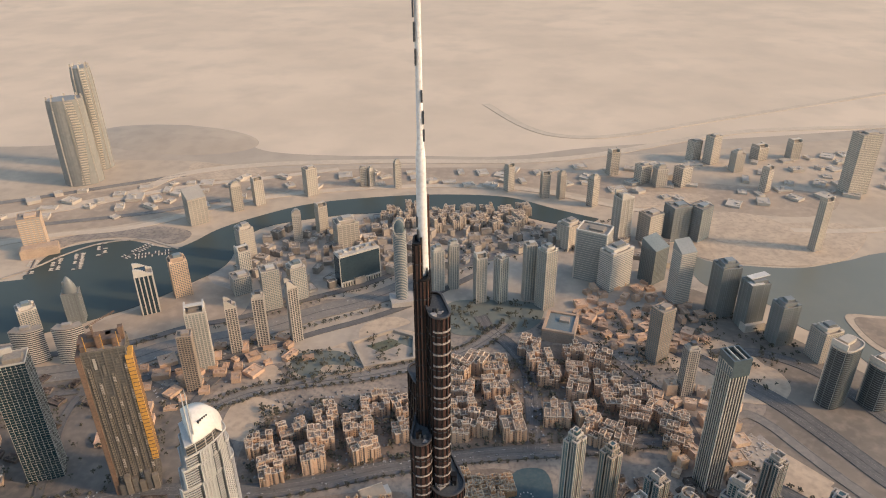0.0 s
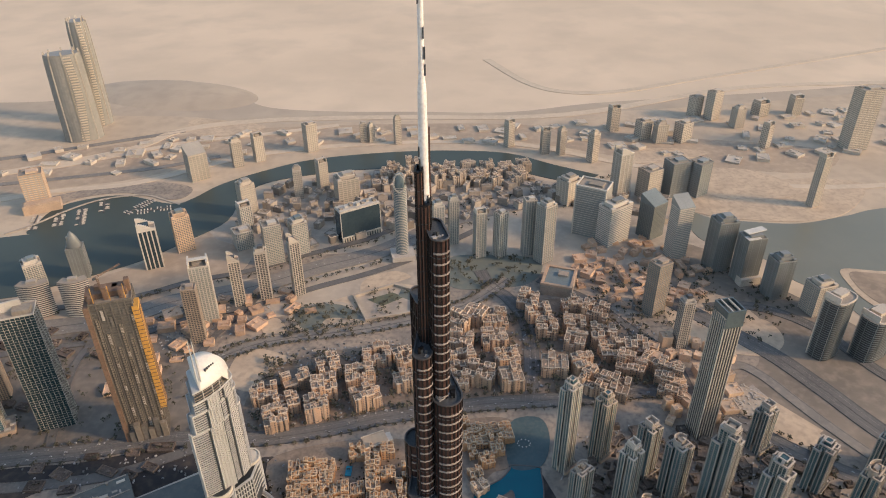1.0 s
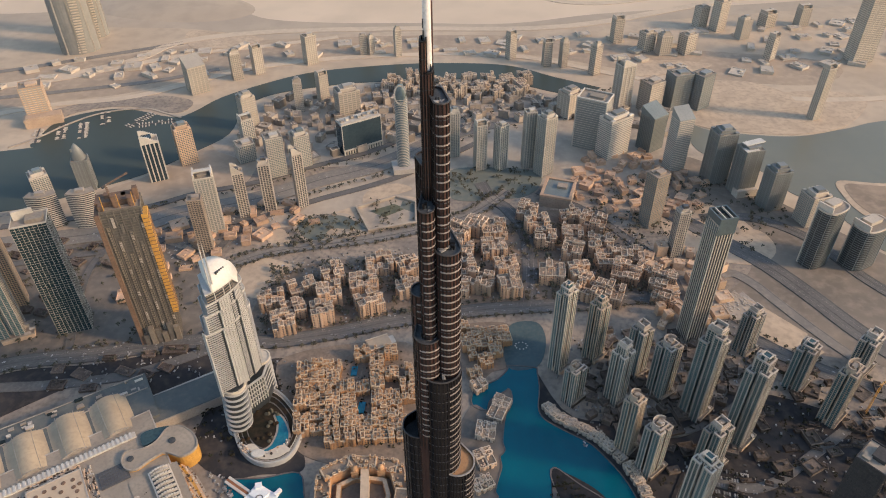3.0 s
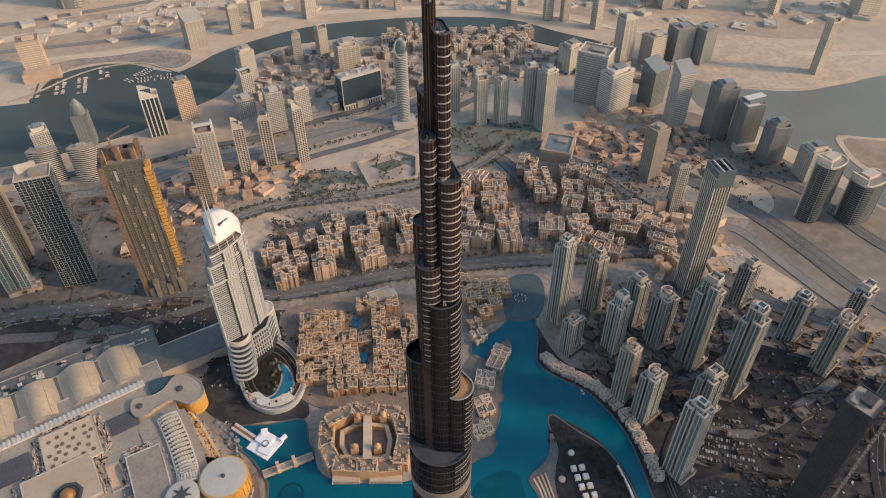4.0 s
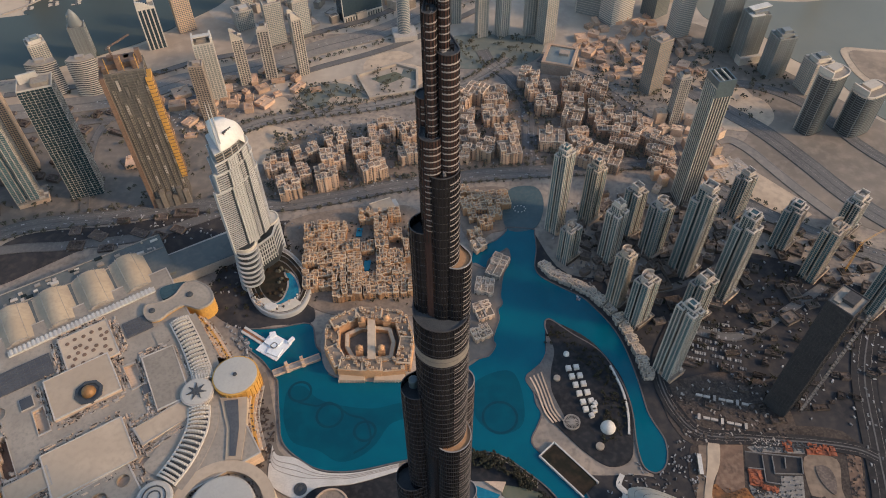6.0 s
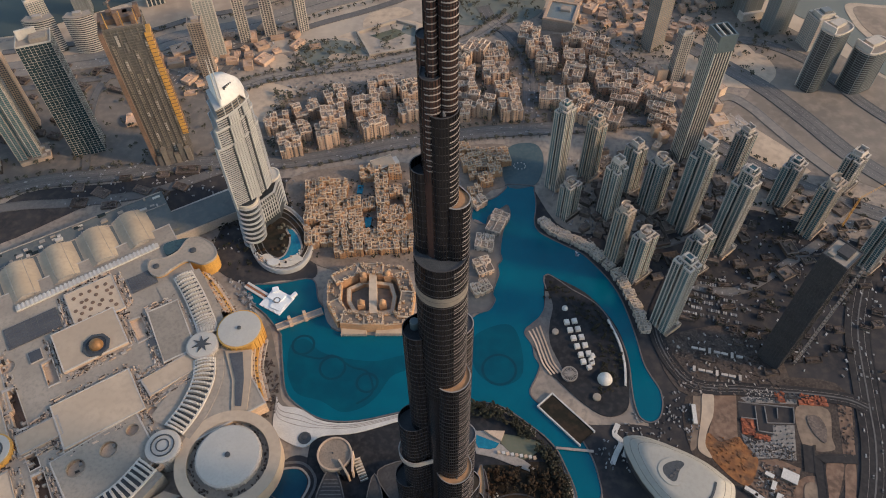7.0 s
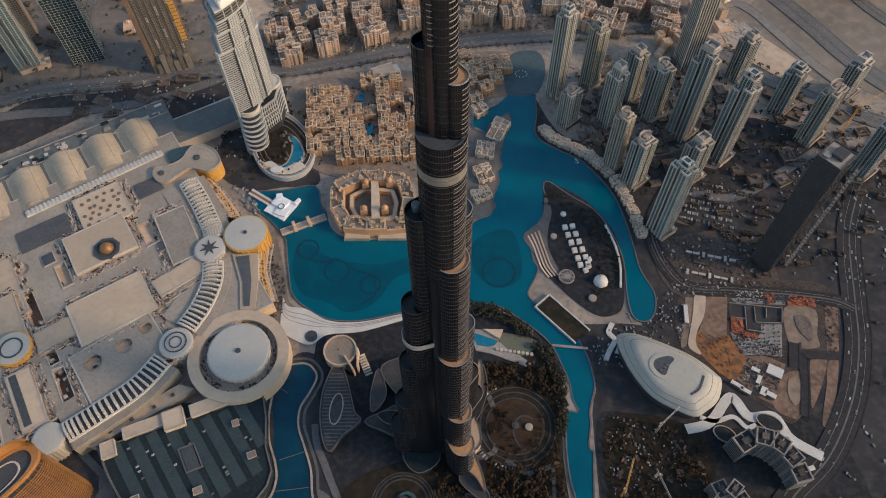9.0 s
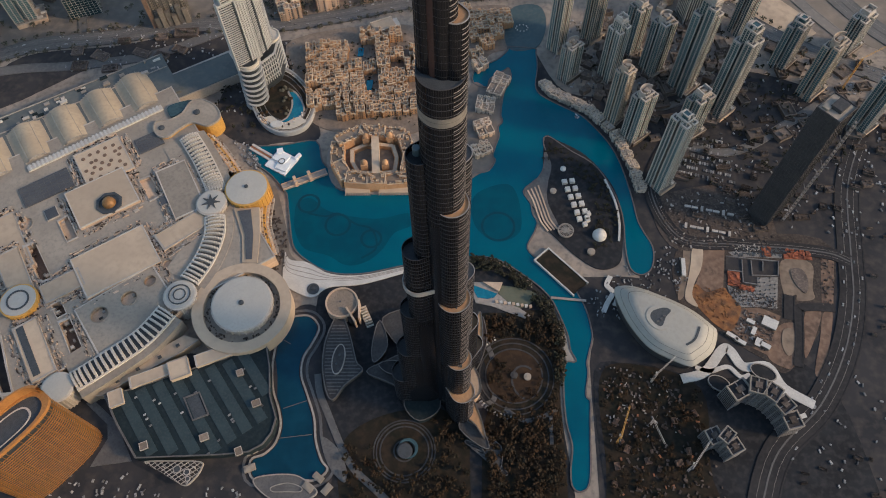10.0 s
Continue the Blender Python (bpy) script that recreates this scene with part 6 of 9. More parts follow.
# curved banded blocks near the highway
def bow(x, y, w, h, rot, label):
    T = thing("tower_block", label, "office block", "bowed blocks", at=(x, y, 0), rot=rot)
    line = [(w * (u - 0.5), -w * 0.16 * math.sin(math.pi * u)) for u in [i / 12 for i in range(13)]]
    part("glass_body", Shape().prism(line + offset(line, 16)[::-1], 0, h - 1), DARKGL, T)
    s = Shape()
    z = 2.5
    o2 = offset(line, -0.7) + offset(line, 16.7)[::-1]
    i2 = offset(line, 1) + offset(line, 15)[::-1]
    while z < h:
        s.ring(o2, i2, z, z + 1.5)
        z += 4
    part("slab_edging", s, WHITEC, T, "white floor bands", kind="stuff")
    part("roof", Shape().prism(o2, h - 0.6, h + 0.4), GREYROOF, T)
    part("plant_room", Shape().box(0, 4, h, h + 5, w * 0.3, 8), CONC, T)


bow(-718, 1000, 54, 68, 14, "curved low tower with white floor bands")
bow(-645, 1000, 50, 74, 14, "curved low tower with white floor bands")
bow(-880, 1010, 60, 60, 24, "dark curved block beside the creek")


# ---- housing blocks ----
RIM = mat("pale_parapet_render", (0.62, 0.50, 0.385), (0.55, 0.44, 0.34), 0.05, (0.46, 0.37, 0.285), 0.5, 0.9, vary=0.1)
OLDRIM = mat("tan_old_parapet", (0.60, 0.46, 0.32), (0.52, 0.395, 0.275), 0.05, (0.42, 0.32, 0.225), 0.5, 0.9, vary=0.1)
def windows(s, x, y, z0, z1, w, d, rot, gap=4.2, storey=3.6):
    """Dark window boxes a little proud of a block's four faces."""
    c, q = math.cos(radians(rot)), math.sin(radians(rot))
    for side in range(4):
        length, out = (w, d / 2) if side % 2 == 0 else (d, w / 2)
        n = max(1, int(length / gap))
        ang = radians(90 * side - 90)
        for i in range(n):
            u = (i + 0.5) / n * length - length / 2
            px, py = math.cos(ang) * out - math.sin(ang) * u, math.sin(ang) * out + math.cos(ang) * u
            X, Y = x + px * c - py * q, y + px * q + py * c
            z = z0 + 1.2
            while z < z1 - 1.8:
                s.box(X, Y, z, z + 1.9, 0.3, 1.7, rot + 90 * side - 90)
                z += storey


def block(x, y, w, d, h, rot, seed, wall=HOUSEW, court=True, label="", group="housing blocks", turrets=10):
    """A sandy mid-rise housing block: wings of uneven stepped bays round a court, with parapets, turrets and small windows."""
    rnd = random.Random(seed)
    T = thing("housing_block", label or "sand-coloured mid-rise housing block with parapets and roof turrets", "apartment block", group, at=(x, y, 0), rot=rot)
    wing = min(w, d) * (0.33 if court else 0.5)
    if court:
        gap = rnd.choice((0, 0, 1, 2, 3))
        bays = [(0, -d / 2 + wing / 2, w, wing), (0, d / 2 - wing / 2, w, wing), (-w / 2 + wing / 2, 0, wing, d - 2 * wing), (w / 2 - wing / 2, 0, wing, d - 2 * wing)]
        if gap:
            bays.pop(gap)
    else:
        bays = [(0, -d * 0.25, w, d * 0.5), (-w * 0.25, d * 0.25, w * 0.5, d * 0.5), (w * 0.25, d * 0.25, w * 0.46, d * 0.42)]
    win = Shape()
    trim = OLDRIM if wall is OLDST else RIM if wall is not RUBBLE else GREYROOF
    fine = 0.6 if wall is OLDST else 1.0
    for a, b, u, v in bays:
        hh = h * rnd.uniform(0.82, 1.0)
        body, rims, roofs = Shape(), Shape(), Shape()
        along = u >= v
        n = max(2, round(max(u, v) / (9.5 * fine)))
        for k in range(n):
            f = (k + 0.5) / n - 0.5
            sh = hh * rnd.choice((1.0, 0.94, 0.82, 0.7, 1.08))
            out = rnd.uniform(-1.8, 1.8)
            cw, cd = (u / n, v + abs(out)) if along else (u + abs(out), v / n)
            cx, cy = (a + f * u, b + out / 2) if along else (a + out / 2, b + f * v)
            body.box(cx, cy, 0, sh, cw, cd)
            rect = [(cx - cw / 2 - 0.15, cy - cd / 2 - 0.15), (cx + cw / 2 + 0.15, cy - cd / 2 - 0.15), (cx + cw / 2 + 0.15, cy + cd / 2 + 0.15), (cx - cw / 2 - 0.15, cy + cd / 2 + 0.15)]
            rims.ring(rect, [(cx + (px - cx) * (1 - 1.5 / cw), cy + (py - cy) * (1 - 1.5 / cd)) for px, py in rect], sh - 0.8, sh + 1.2)
            roofs.box(cx, cy, sh - 0.2, sh + 0.25, cw - 1.3, cd - 1.3)
            windows(win, cx, cy, 0, sh, cw, cd, 0, 3.4, 3.5)
            for side in (-1, 1):
                tw, th = fine * rnd.uniform(2.6, 4.6), sh * rnd.uniform(0.62, 1.1) + 1.5
                px, py = (cx + rnd.uniform(-0.3, 0.3) * cw, cy + side * (cd / 2 - 0.4)) if along else (cx + side * (cw / 2 - 0.4), cy + rnd.uniform(-0.3, 0.3) * cd)
                body.box(px, py, 0, th, tw, tw)
                q = tw / 2 + 0.1
                rc = [(px - q, py - q), (px + q, py - q), (px + q, py + q), (px - q, py + q)]
                rims.ring(rc, [(px + (e - px) * 0.66, py + (g - py) * 0.66) for e, g in rc], th - 0.3, th + 0.8)
                roofs.box(px, py, th - 0.2, th + 0.1, tw * 0.7, tw * 0.7)
            for j in range(3):
                bw = rnd.uniform(1.0, 2.4)
                body.box(cx + rnd.uniform(-0.32, 0.32) * cw, cy + rnd.uniform(-0.32, 0.32) * cd, sh - 1, sh + rnd.uniform(0.8, 2.8), bw, bw * rnd.uniform(0.6, 1.4))
        wg = part("wing", Shape().box(a, b, 0, hh * 0.62, u - 0.3, v - 0.3), wall, T)
        part("bay_cladding", body, wall, wg, kind="stuff")
        part("coping_edging", rims, trim, wg, "pale parapet edges", kind="stuff")
        part("roof_cladding", roofs, ROOFB if wall is not RUBBLE else DUSK, wg, kind="stuff")
    part("window_grid", win, DARKGL, T, "small dark windows", kind="stuff")
    return T


def housing(points, seed, rots, size=(37, 32), h=(22, 31)):
    rnd = random.Random(seed)
    for i, (x, y) in enumerate(points):
        block(x, y, size[0] * rnd.uniform(0.9, 1.2), size[1] * rnd.uniform(0.9, 1.2), rnd.uniform(*h), rots[i % len(rots)] + rnd.uniform(-5, 5), seed * 100 + i, court=rnd.random() < 0.75)


housing([(-184, 842), (-184, 795), (-132, 818), (-119, 772), (-190, 752), (-273, 782), (-236, 762), (-247, 732), (-110, 872), (-233, 818), (-62, 860), (-58, 812)], 1, (22, 16, 12))
housing([(88, 968), (84, 912), (28, 908), (27, 858), (20, 810), (56, 822), (102, 862), (104, 815), (176, 845), (222, 842)], 2, (8, 4, -12))
housing([(225, 950), (227, 1000), (266, 980), (176, 938), (165, 980), (219, 905), (267, 916), (277, 880), (297, 842), (316, 888)], 3, (-10, 4, -20))
housing([(338, 852), (350, 818), (348, 790), (232, 800), (264, 790), (152, 1020), (25, 958), (56, 976)], 4, (-34, -28, -20))

# old quarter by the lake: dense low houses
def quarter(outline, step, seed, rot, hmin, hmax, group, wall=OLDST):
    rnd = random.Random(seed)
    xs, ys = [p[0] for p in outline], [p[1] for p in outline]
    cx, cy = sum(xs) / len(xs), sum(ys) / len(ys)
    c, s = math.cos(radians(rot)), math.sin(radians(rot))
    n = int(max(max(xs) - min(xs), max(ys) - min(ys)) / step) + 2
    k = 0
    for i in range(-n, n):
        for j in range(-n, n):
            u, v = (i + rnd.uniform(-0.04, 0.04)) * step, (j + rnd.uniform(-0.05, 0.05)) * step
            x, y = cx + u * c - v * s, cy + u * s + v * c
            if inside((x, y), outline) and rnd.random() < 0.9 and min(math.hypot(x - -131, y - 642), math.hypot(x - -115, y - 576), math.hypot(x - -98, (y - 688))) > 17:
                k += 1
                block(x, y, step * rnd.uniform(0.88, 1.06), step * rnd.uniform(0.8, 0.98), rnd.uniform(hmin, hmax), rot + rnd.choice((0, 0, 90)), seed * 1000 + k, wall, rnd.random() < 0.6,
                      "sandstone-coloured old-style house with flat stepped roofs", group, 8)


slab("pavement_old_quarter", [(-235, 672), (-60, 700), (-40, 615), (-30, 503), (-90, 486), (-160, 492), (-200, 520), (-222, 590)], 0.8, OLDPAVE, "brown stone lanes of the old quarter", "pavement")
quarter([(-222, 655), (-66, 680), (-46, 615), (-42, 512), (-153, 512), (-190, 530), (-212, 590)], 20.5, 11, 6, 12, 19, "old quarter houses")
slab("pavement_east_quarter", [(20, 730), (100, 735), (90, 654), (66, 640), (40, 616), (20, 660)], 0.8, OLDPAVE, "brown stone paving", "pavement")
quarter([(22, 725), (96, 730), (86, 664), (60, 645), (40, 620), (24, 650)], 19, 12, 10, 10, 19, "old quarter houses")
SHALLOW = mat("shallow_grey_water", (0.07, 0.105, 0.112), (0.055, 0.085, 0.092), 0.03, (0.095, 0.115, 0.115), 0.2, 0.6, spec=0.2)
slab("pavement_lake_head", [(88, 650), (96, 730), (140, 740), (150, 700), (132, 650)], 1.0, SHALLOW, "shallow blue-grey water steps at the head of the lake", "water")
for i in range(10):
    solid("fountain_light", Shape().lathe(112 + 9 * math.cos(i * 0.63), 690 + 7 * math.sin(i * 0.63), [(0.9, 0.5), (0.9, 2.2), (0.2, 2.6)], 8), WHITEP, "small white fountain bollard in shallow water", "bollard", group="fountain bollards")
slab("ground_islet_south", [(36, 580), (55, 572), (61, 589), (82, 605), (88, 609), (92, 592), (88, 576), (80, 560), (74, 523), (75, 507), (69, 497), (70, 482), (64, 463), (60, 448), (63, 439), (54, 423), (41, 418), (20, 410), (6, 470), (16, 540)], 0.95, WESTD, "dark paved spit with low buildings reaching into the lake")
block(72, 572, 22, 40, 9, -25, 77, CONC, False, "low pale waterside pavilion with flat roofs", "waterside pavilions", 4)
block(52, 535, 26, 24, 10, -10, 78, CONC, False, "low pale waterside pavilion with flat roofs", "waterside pavilions", 4)
block(48, 492, 22, 26, 10, 20, 79, SANDC, False, "low sandy waterside house with parapets", "waterside pavilions", 4)
block(44, 455, 26, 16, 10, 25, 80, SANDC, False, "low sandy waterside house with parapets", "waterside pavilions", 6)
block(46, 610, 20, 16, 14, 30, 81, SANDC, False, "low sandy waterside house with parapets", "waterside pavilions", 6)

bank = curve([(138, 572), (148, 558), (170, 543), (192, 527), (209, 508), (228, 478), (239, 446), (247, 410), (250, 380)], 4, False)
for i in range(0, len(bank) - 1, 2):
    a, b = Vector(bank[i]), Vector(bank[i + 1])
    ang = math.degrees(math.atan2((b - a).y, (b - a).x))
    block(a.x, a.y, 15, 11, 7 + i % 3, ang, 900 + i, CONC, False, "low pale waterfront villa with flat stepped roofs", "waterfront villas", 3)
hall_q = thing("market_hall", "long tan flat-roofed hall at the edge of the old quarter", "hall", at=(-98, 688, 0), rot=24)
part("wall", Shape().box(0, 0, 0, 13, 34, 22), SANDC, hall_q)
part("roof", Shape().box(0, 0, 13, 13.5, 32, 20), ROOF, hall_q)
part("porch", Shape().box(20, 2, 0, 9, 10, 16), WHITEC, hall_q)
for k in (-1, 1):
    part("parapet", Shape().box(0, k * 11, 12, 14.4, 34.4, 1.0), RIM, hall_q)
for x, y, r in ((-131, 642, 8.5), (-115, 576, 9.5)):
    slab("pavement_pool_court", [(x - 13, y - 16), (x + 12, y - 15), (x + 13, y + 16), (x - 12, y + 15)], 1.2, OLDPAVE, "brown paved court round a pool", "pavement", False)
    solid("pool", Shape().prism([(x - r * 0.5, y - r), (x + r * 0.5, y - r), (x + r * 0.6, y + r), (x - r * 0.4, y + r)], 0, 3.2), POOL, "blue courtyard pool in the old quarter", "swimming pool")

# bazaar island
slab("pavement_bazaar_court", [(-138, 456), (-108, 470), (-70, 466), (-62, 440), (-66, 412), (-132, 412)], 2.3, OLDPAVE, "shaded brown court of the bazaar", "pavement")
slab("pavement_bazaar", [(-160, 470), (-120, 492), (-55, 484), (-38, 430), (-46, 388), (-140, 392), (-164, 432)], 1.9, PAVE, "stone terrace of the bazaar", "pavement")
SK = thing("bazaar", "ornate golden sandstone bazaar round two courts with domes and arcades", "market hall", at=(0, 0, 0))
ring = [(-150, 462), (-120, 480), (-88, 478), (-62, 474), (-52, 440), (-56, 402), (-84, 399), (-106, 399), (-134, 402), (-148, 428)]
rnd = random.Random(5)
win = Shape()
for i, (x, y) in enumerate(ring):
    x2, y2 = ring[(i + 1) % len(ring)]
    ang = math.degrees(math.atan2(y2 - y, x2 - x))
    L = math.hypot(x2 - x, y2 - y)
    hh = rnd.uniform(15, 19)
    wg = part("wing", Shape().box((x + x2) / 2, (y + y2) / 2, 0, hh, L + 4, 19, ang), OLDST, SK)
    part("wing_roof", Shape().box((x + x2) / 2, (y + y2) / 2, hh, hh + 0.3, L, 15, ang), ROOFB, wg)
    rc = [(q[0], q[1]) for q in Shape().box((x + x2) / 2, (y + y2) / 2, 0, 1, L + 3, 17.4, ang).v[:4]]
    part("parapet", Shape().ring(rc, [((x + x2) / 2 + (q - (x + x2) / 2) * 0.9, (y + y2) / 2 + (e - (y + y2) / 2) * 0.9) for q, e in rc], hh - 0.5, hh + 1.3), OLDRIM, wg)
    windows(win, (x + x2) / 2, (y + y2) / 2, 0, hh, L + 4, 17, ang, 3.6, 3.8)
    for j in range(22):
        u = rnd.uniform(0, 1)
        v = rnd.choice((-7.4, 7.4, rnd.uniform(-7, 7)))
        a = radians(ang)
        px, py = x + (x2 - x) * u - math.sin(a) * v, y + (y2 - y) * u + math.cos(a) * v
        th, tw = hh + rnd.uniform(0.8, 5.0), rnd.uniform(1.4, 3.6)
        tr = part("roof_turret", Shape().box(px, py, 2, th, tw, tw, ang), OLDST, wg)
        part("turret_rim", Shape().ring(circle(px, py, tw * 0.74, 4, rot=ang + 45), circle(px, py, tw * 0.5, 4, rot=ang + 45), th - 0.5, th + 0.7), OLDRIM, tr)
part("window_grid", win, DARKGL, SK, "arched dark openings", kind="stuff")
gal = [(-99 + (x + 99) * 0.62, 438 + (y - 438) * 0.6) for x, y in ring]
for i, (x, y) in enumerate(gal):
    x2, y2 = gal[(i + 1) % len(gal)]
    ang = math.degrees(math.atan2(y2 - y, x2 - x))
    g2 = part("inner_gallery", Shape().box((x + x2) / 2, (y + y2) / 2, 0, 9 + 0.15 * i, math.hypot(x2 - x, y2 - y) + 2, 6, ang), OLDST, SK, "lower sandstone gallery round the court")
    part("gallery_roof", Shape().box((x + x2) / 2, (y + y2) / 2, 9 + 0.15 * i, 9.5 + 0.15 * i, math.hypot(x2 - x, y2 - y), 4.6, ang), OLDRIM, g2)
part("central_hall", Shape().box(-98, 440, 0, 18, 10, 66, 4), ROOF, SK, "tall vaulted central hall")
for x, y in ((-112, 422), (-84, 422), (-112, 466), (-80, 468)):
    part("domed_tower", Shape().box(x, y, 0, 21, 9, 9, 4), OLDST, SK)
    part("dome", Shape().lathe(x, y, [(3.6, 21), (3.8, 23), (3.2, 25.2), (1.8, 26.8), (0.2, 27.6)], 18), OLDST, SK, smooth=True)
part("court_pool", Shape().prism(curve([(-132, 446), (-120, 452), (-112, 446), (-120, 438)], 5), 0, 2.2), POOL, SK)
for a, b in ((-136, -104), (-92, -54)):
    part("arcade_terrace", Shape().box((a + b) / 2, 389, 0, 7, b - a, 9), ROOF, SK, "low arcaded waterfront terrace")
    for i in range(11):
        part("arch_pier", Shape().box(a + (b - a) * i / 10, 384.2, 0, 6, 1.0, 1.0), CONC, SK)

FOUNT = mat("fountain_ring_in_water", (0.0, 0.035, 0.055), (0.0, 0.045, 0.065), 0.05, (0.0, 0.03, 0.05), 0.2, 0.25)
for x, y, r in ((-183, 372, 15), (-143, 339, 17), (-99, 318, 14), (62, 335, 22)):
    solid("fountain_ring", Shape().ring(circle(x, y, r, 40), circle(x, y, r - 3, 40), 0.9, 1.44), FOUNT, "dark ring of fountain jets in the lake", "fountain", group="lake fountains")
line = curve([(-183, 357), (-160, 352), (-143, 356), (-120, 340), (-99, 332), (-92, 305), (-110, 290)], 6, False)
solid("fountain_ring", Shape().strip(offset(line, 1.2), offset(line, -1.2), 0.9, 1.48), FOUNT, "dark winding line of fountain jets in the lake", "fountain", group="lake fountains")

# floating stage, bridge
ST = thing("lake_stage", "white glazed floating pavilion on the lake", "pavilion", at=(-226, 438.5, 0), rot=-31)
ICEW = mat("white_stage_panels", (0.80, 0.80, 0.78), (0.74, 0.75, 0.74), 0.2, (0.62, 0.64, 0.64), 0.8, 0.5)
part("deck", Shape().box(0, 0, 0, 2.6, 34, 32), ICEW, ST)
part("roof_panel", Shape().box(-4, 5, 2.6, 5.4, 20, 15), ICEW, ST, "raised white roof panel")
part("roof_panel", Shape().box(6, -5, 2.6, 4.4, 17, 14, 8), ICEW, ST, "raised white roof panel")
part("roof_panel", Shape().box(-11, 12, 2.6, 7.6, 8, 8, 45), ICEW, ST, "folded white corner canopy")
part("emblem", Shape().ring(circle(1, 0, 4.6, 20), circle(1, 0, 3.6, 20), 5, 5.9), DIMPAVE, ST, "grey ring mark on the roof")
for k in range(5):
    part("mooring_post", Shape().box(-17 + 8 * k, -16, 0.8, 4, 0.6, 0.6), DIMPAVE, ST)
for a, b, c in ((0, BRICKR, 2.6), (-3.4, WHITEP, 3.0), (3.4, WHITEP, 3.1)):
    part("gangway", Shape().box(-34.5, -0.5 + a, 1, c, 37, 3.2, -3), b, ST, "red gangway with white edges")
part("stage_fin", Shape().box(14, 18, 1, 6, 4, 10, -6), ICEW, ST, "small white landing fin")
BR = thing("footbridge", "sandstone footbridge with small gate towers", "bridge", at=(-192, 409, 0), rot=24)
part("deck", Shape().box(0, 0, 1.0, 4.2, 62, 9), PAVE, BR)
for k in (-1, 1):
    part("balustrade", Shape().box(0, k * 4.3, 4.2, 5.4, 62, 0.6), SANDC, BR)
for a in (-12, 8):
    for k in (-1, 1):
        part("gate_tower", Shape().box(a, k * 4, 2, 11, 4, 4), SANDC, BR)

# ---- shopping mall ----
MALL = thing("mall_building", "vast pale flat-roofed shopping mall of many halls", "shopping mall", at=(0, 0, 0))


REAR = mat("grey_green_rear_roof", (0.115, 0.125, 0.12), (0.09, 0.10, 0.10), 0.03, (0.15, 0.145, 0.13), 0.15, 0.85)


HALLS = [0]
COURTS = [[(-468, 217), (-458, 223), (-447, 207), (-456, 201)], [(-452, 194), (-441, 200), (-413, 157), (-424, 150)], [(-523, 295), (-511, 302), (-478, 254), (-490, 248)], [(-491, 333), (-481, 341), (-461, 311), (-472, 304)], [(-402, 395), (-389, 401), (-369, 373), (-382, 364)], [(-546, 182), (-515, 176), (-497, 140), (-482, 112), (-520, 108), (-560, 140)]]
DISHES = [(-407, 204, 10.5), (-377, 225, 10), (-357, 248, 7.5), (-341, 272, 6.2), (-532, 330, 10)]
WELLS = [circle(x, y, r * 0.97, 28) for x, y, r in DISHES]


def holed(outline, holes, z0, z1):
    """An upright block over an outline, pierced by wells."""
    s = Shape()
    loops = [list(outline)] + [list(q) for q in holes]
    flat, edges = [], []
    for loop in loops:
        n = len(flat)
        flat += [Vector(q) for q in loop]
        edges += [(n + i, n + (i + 1) % len(loop)) for i in range(len(loop))]
    pts, _, tris = delaunay_2d_cdt(flat, edges, [], 0, 1e-4)[:3]
    s.v = [(q.x, q.y, z1) for q in pts]
    for t in tris:
        m = sum((pts[i] for i in t), Vector((0, 0))) / len(t)
        if inside(tuple(m), loops[0]) and not any(inside(tuple(m), q) for q in loops[1:]):
            s.f.append(tuple(t))
    for k, loop in enumerate(loops):
        if sum(a[0] * b[1] - b[0] * a[1] for a, b in zip(loop, loop[1:] + loop[:1])) * (1 if k == 0 else -1) < 0:
            loop = loop[::-1]
        n, c = len(s.v), len(loop)
        s.v += [(x, y, z0) for x, y in loop] + [(x, y, z1) for x, y in loop]
        s.f += [(n + i, n + (i + 1) % c, n + c + (i + 1) % c, n + c + i) for i in range(c)]
    return s


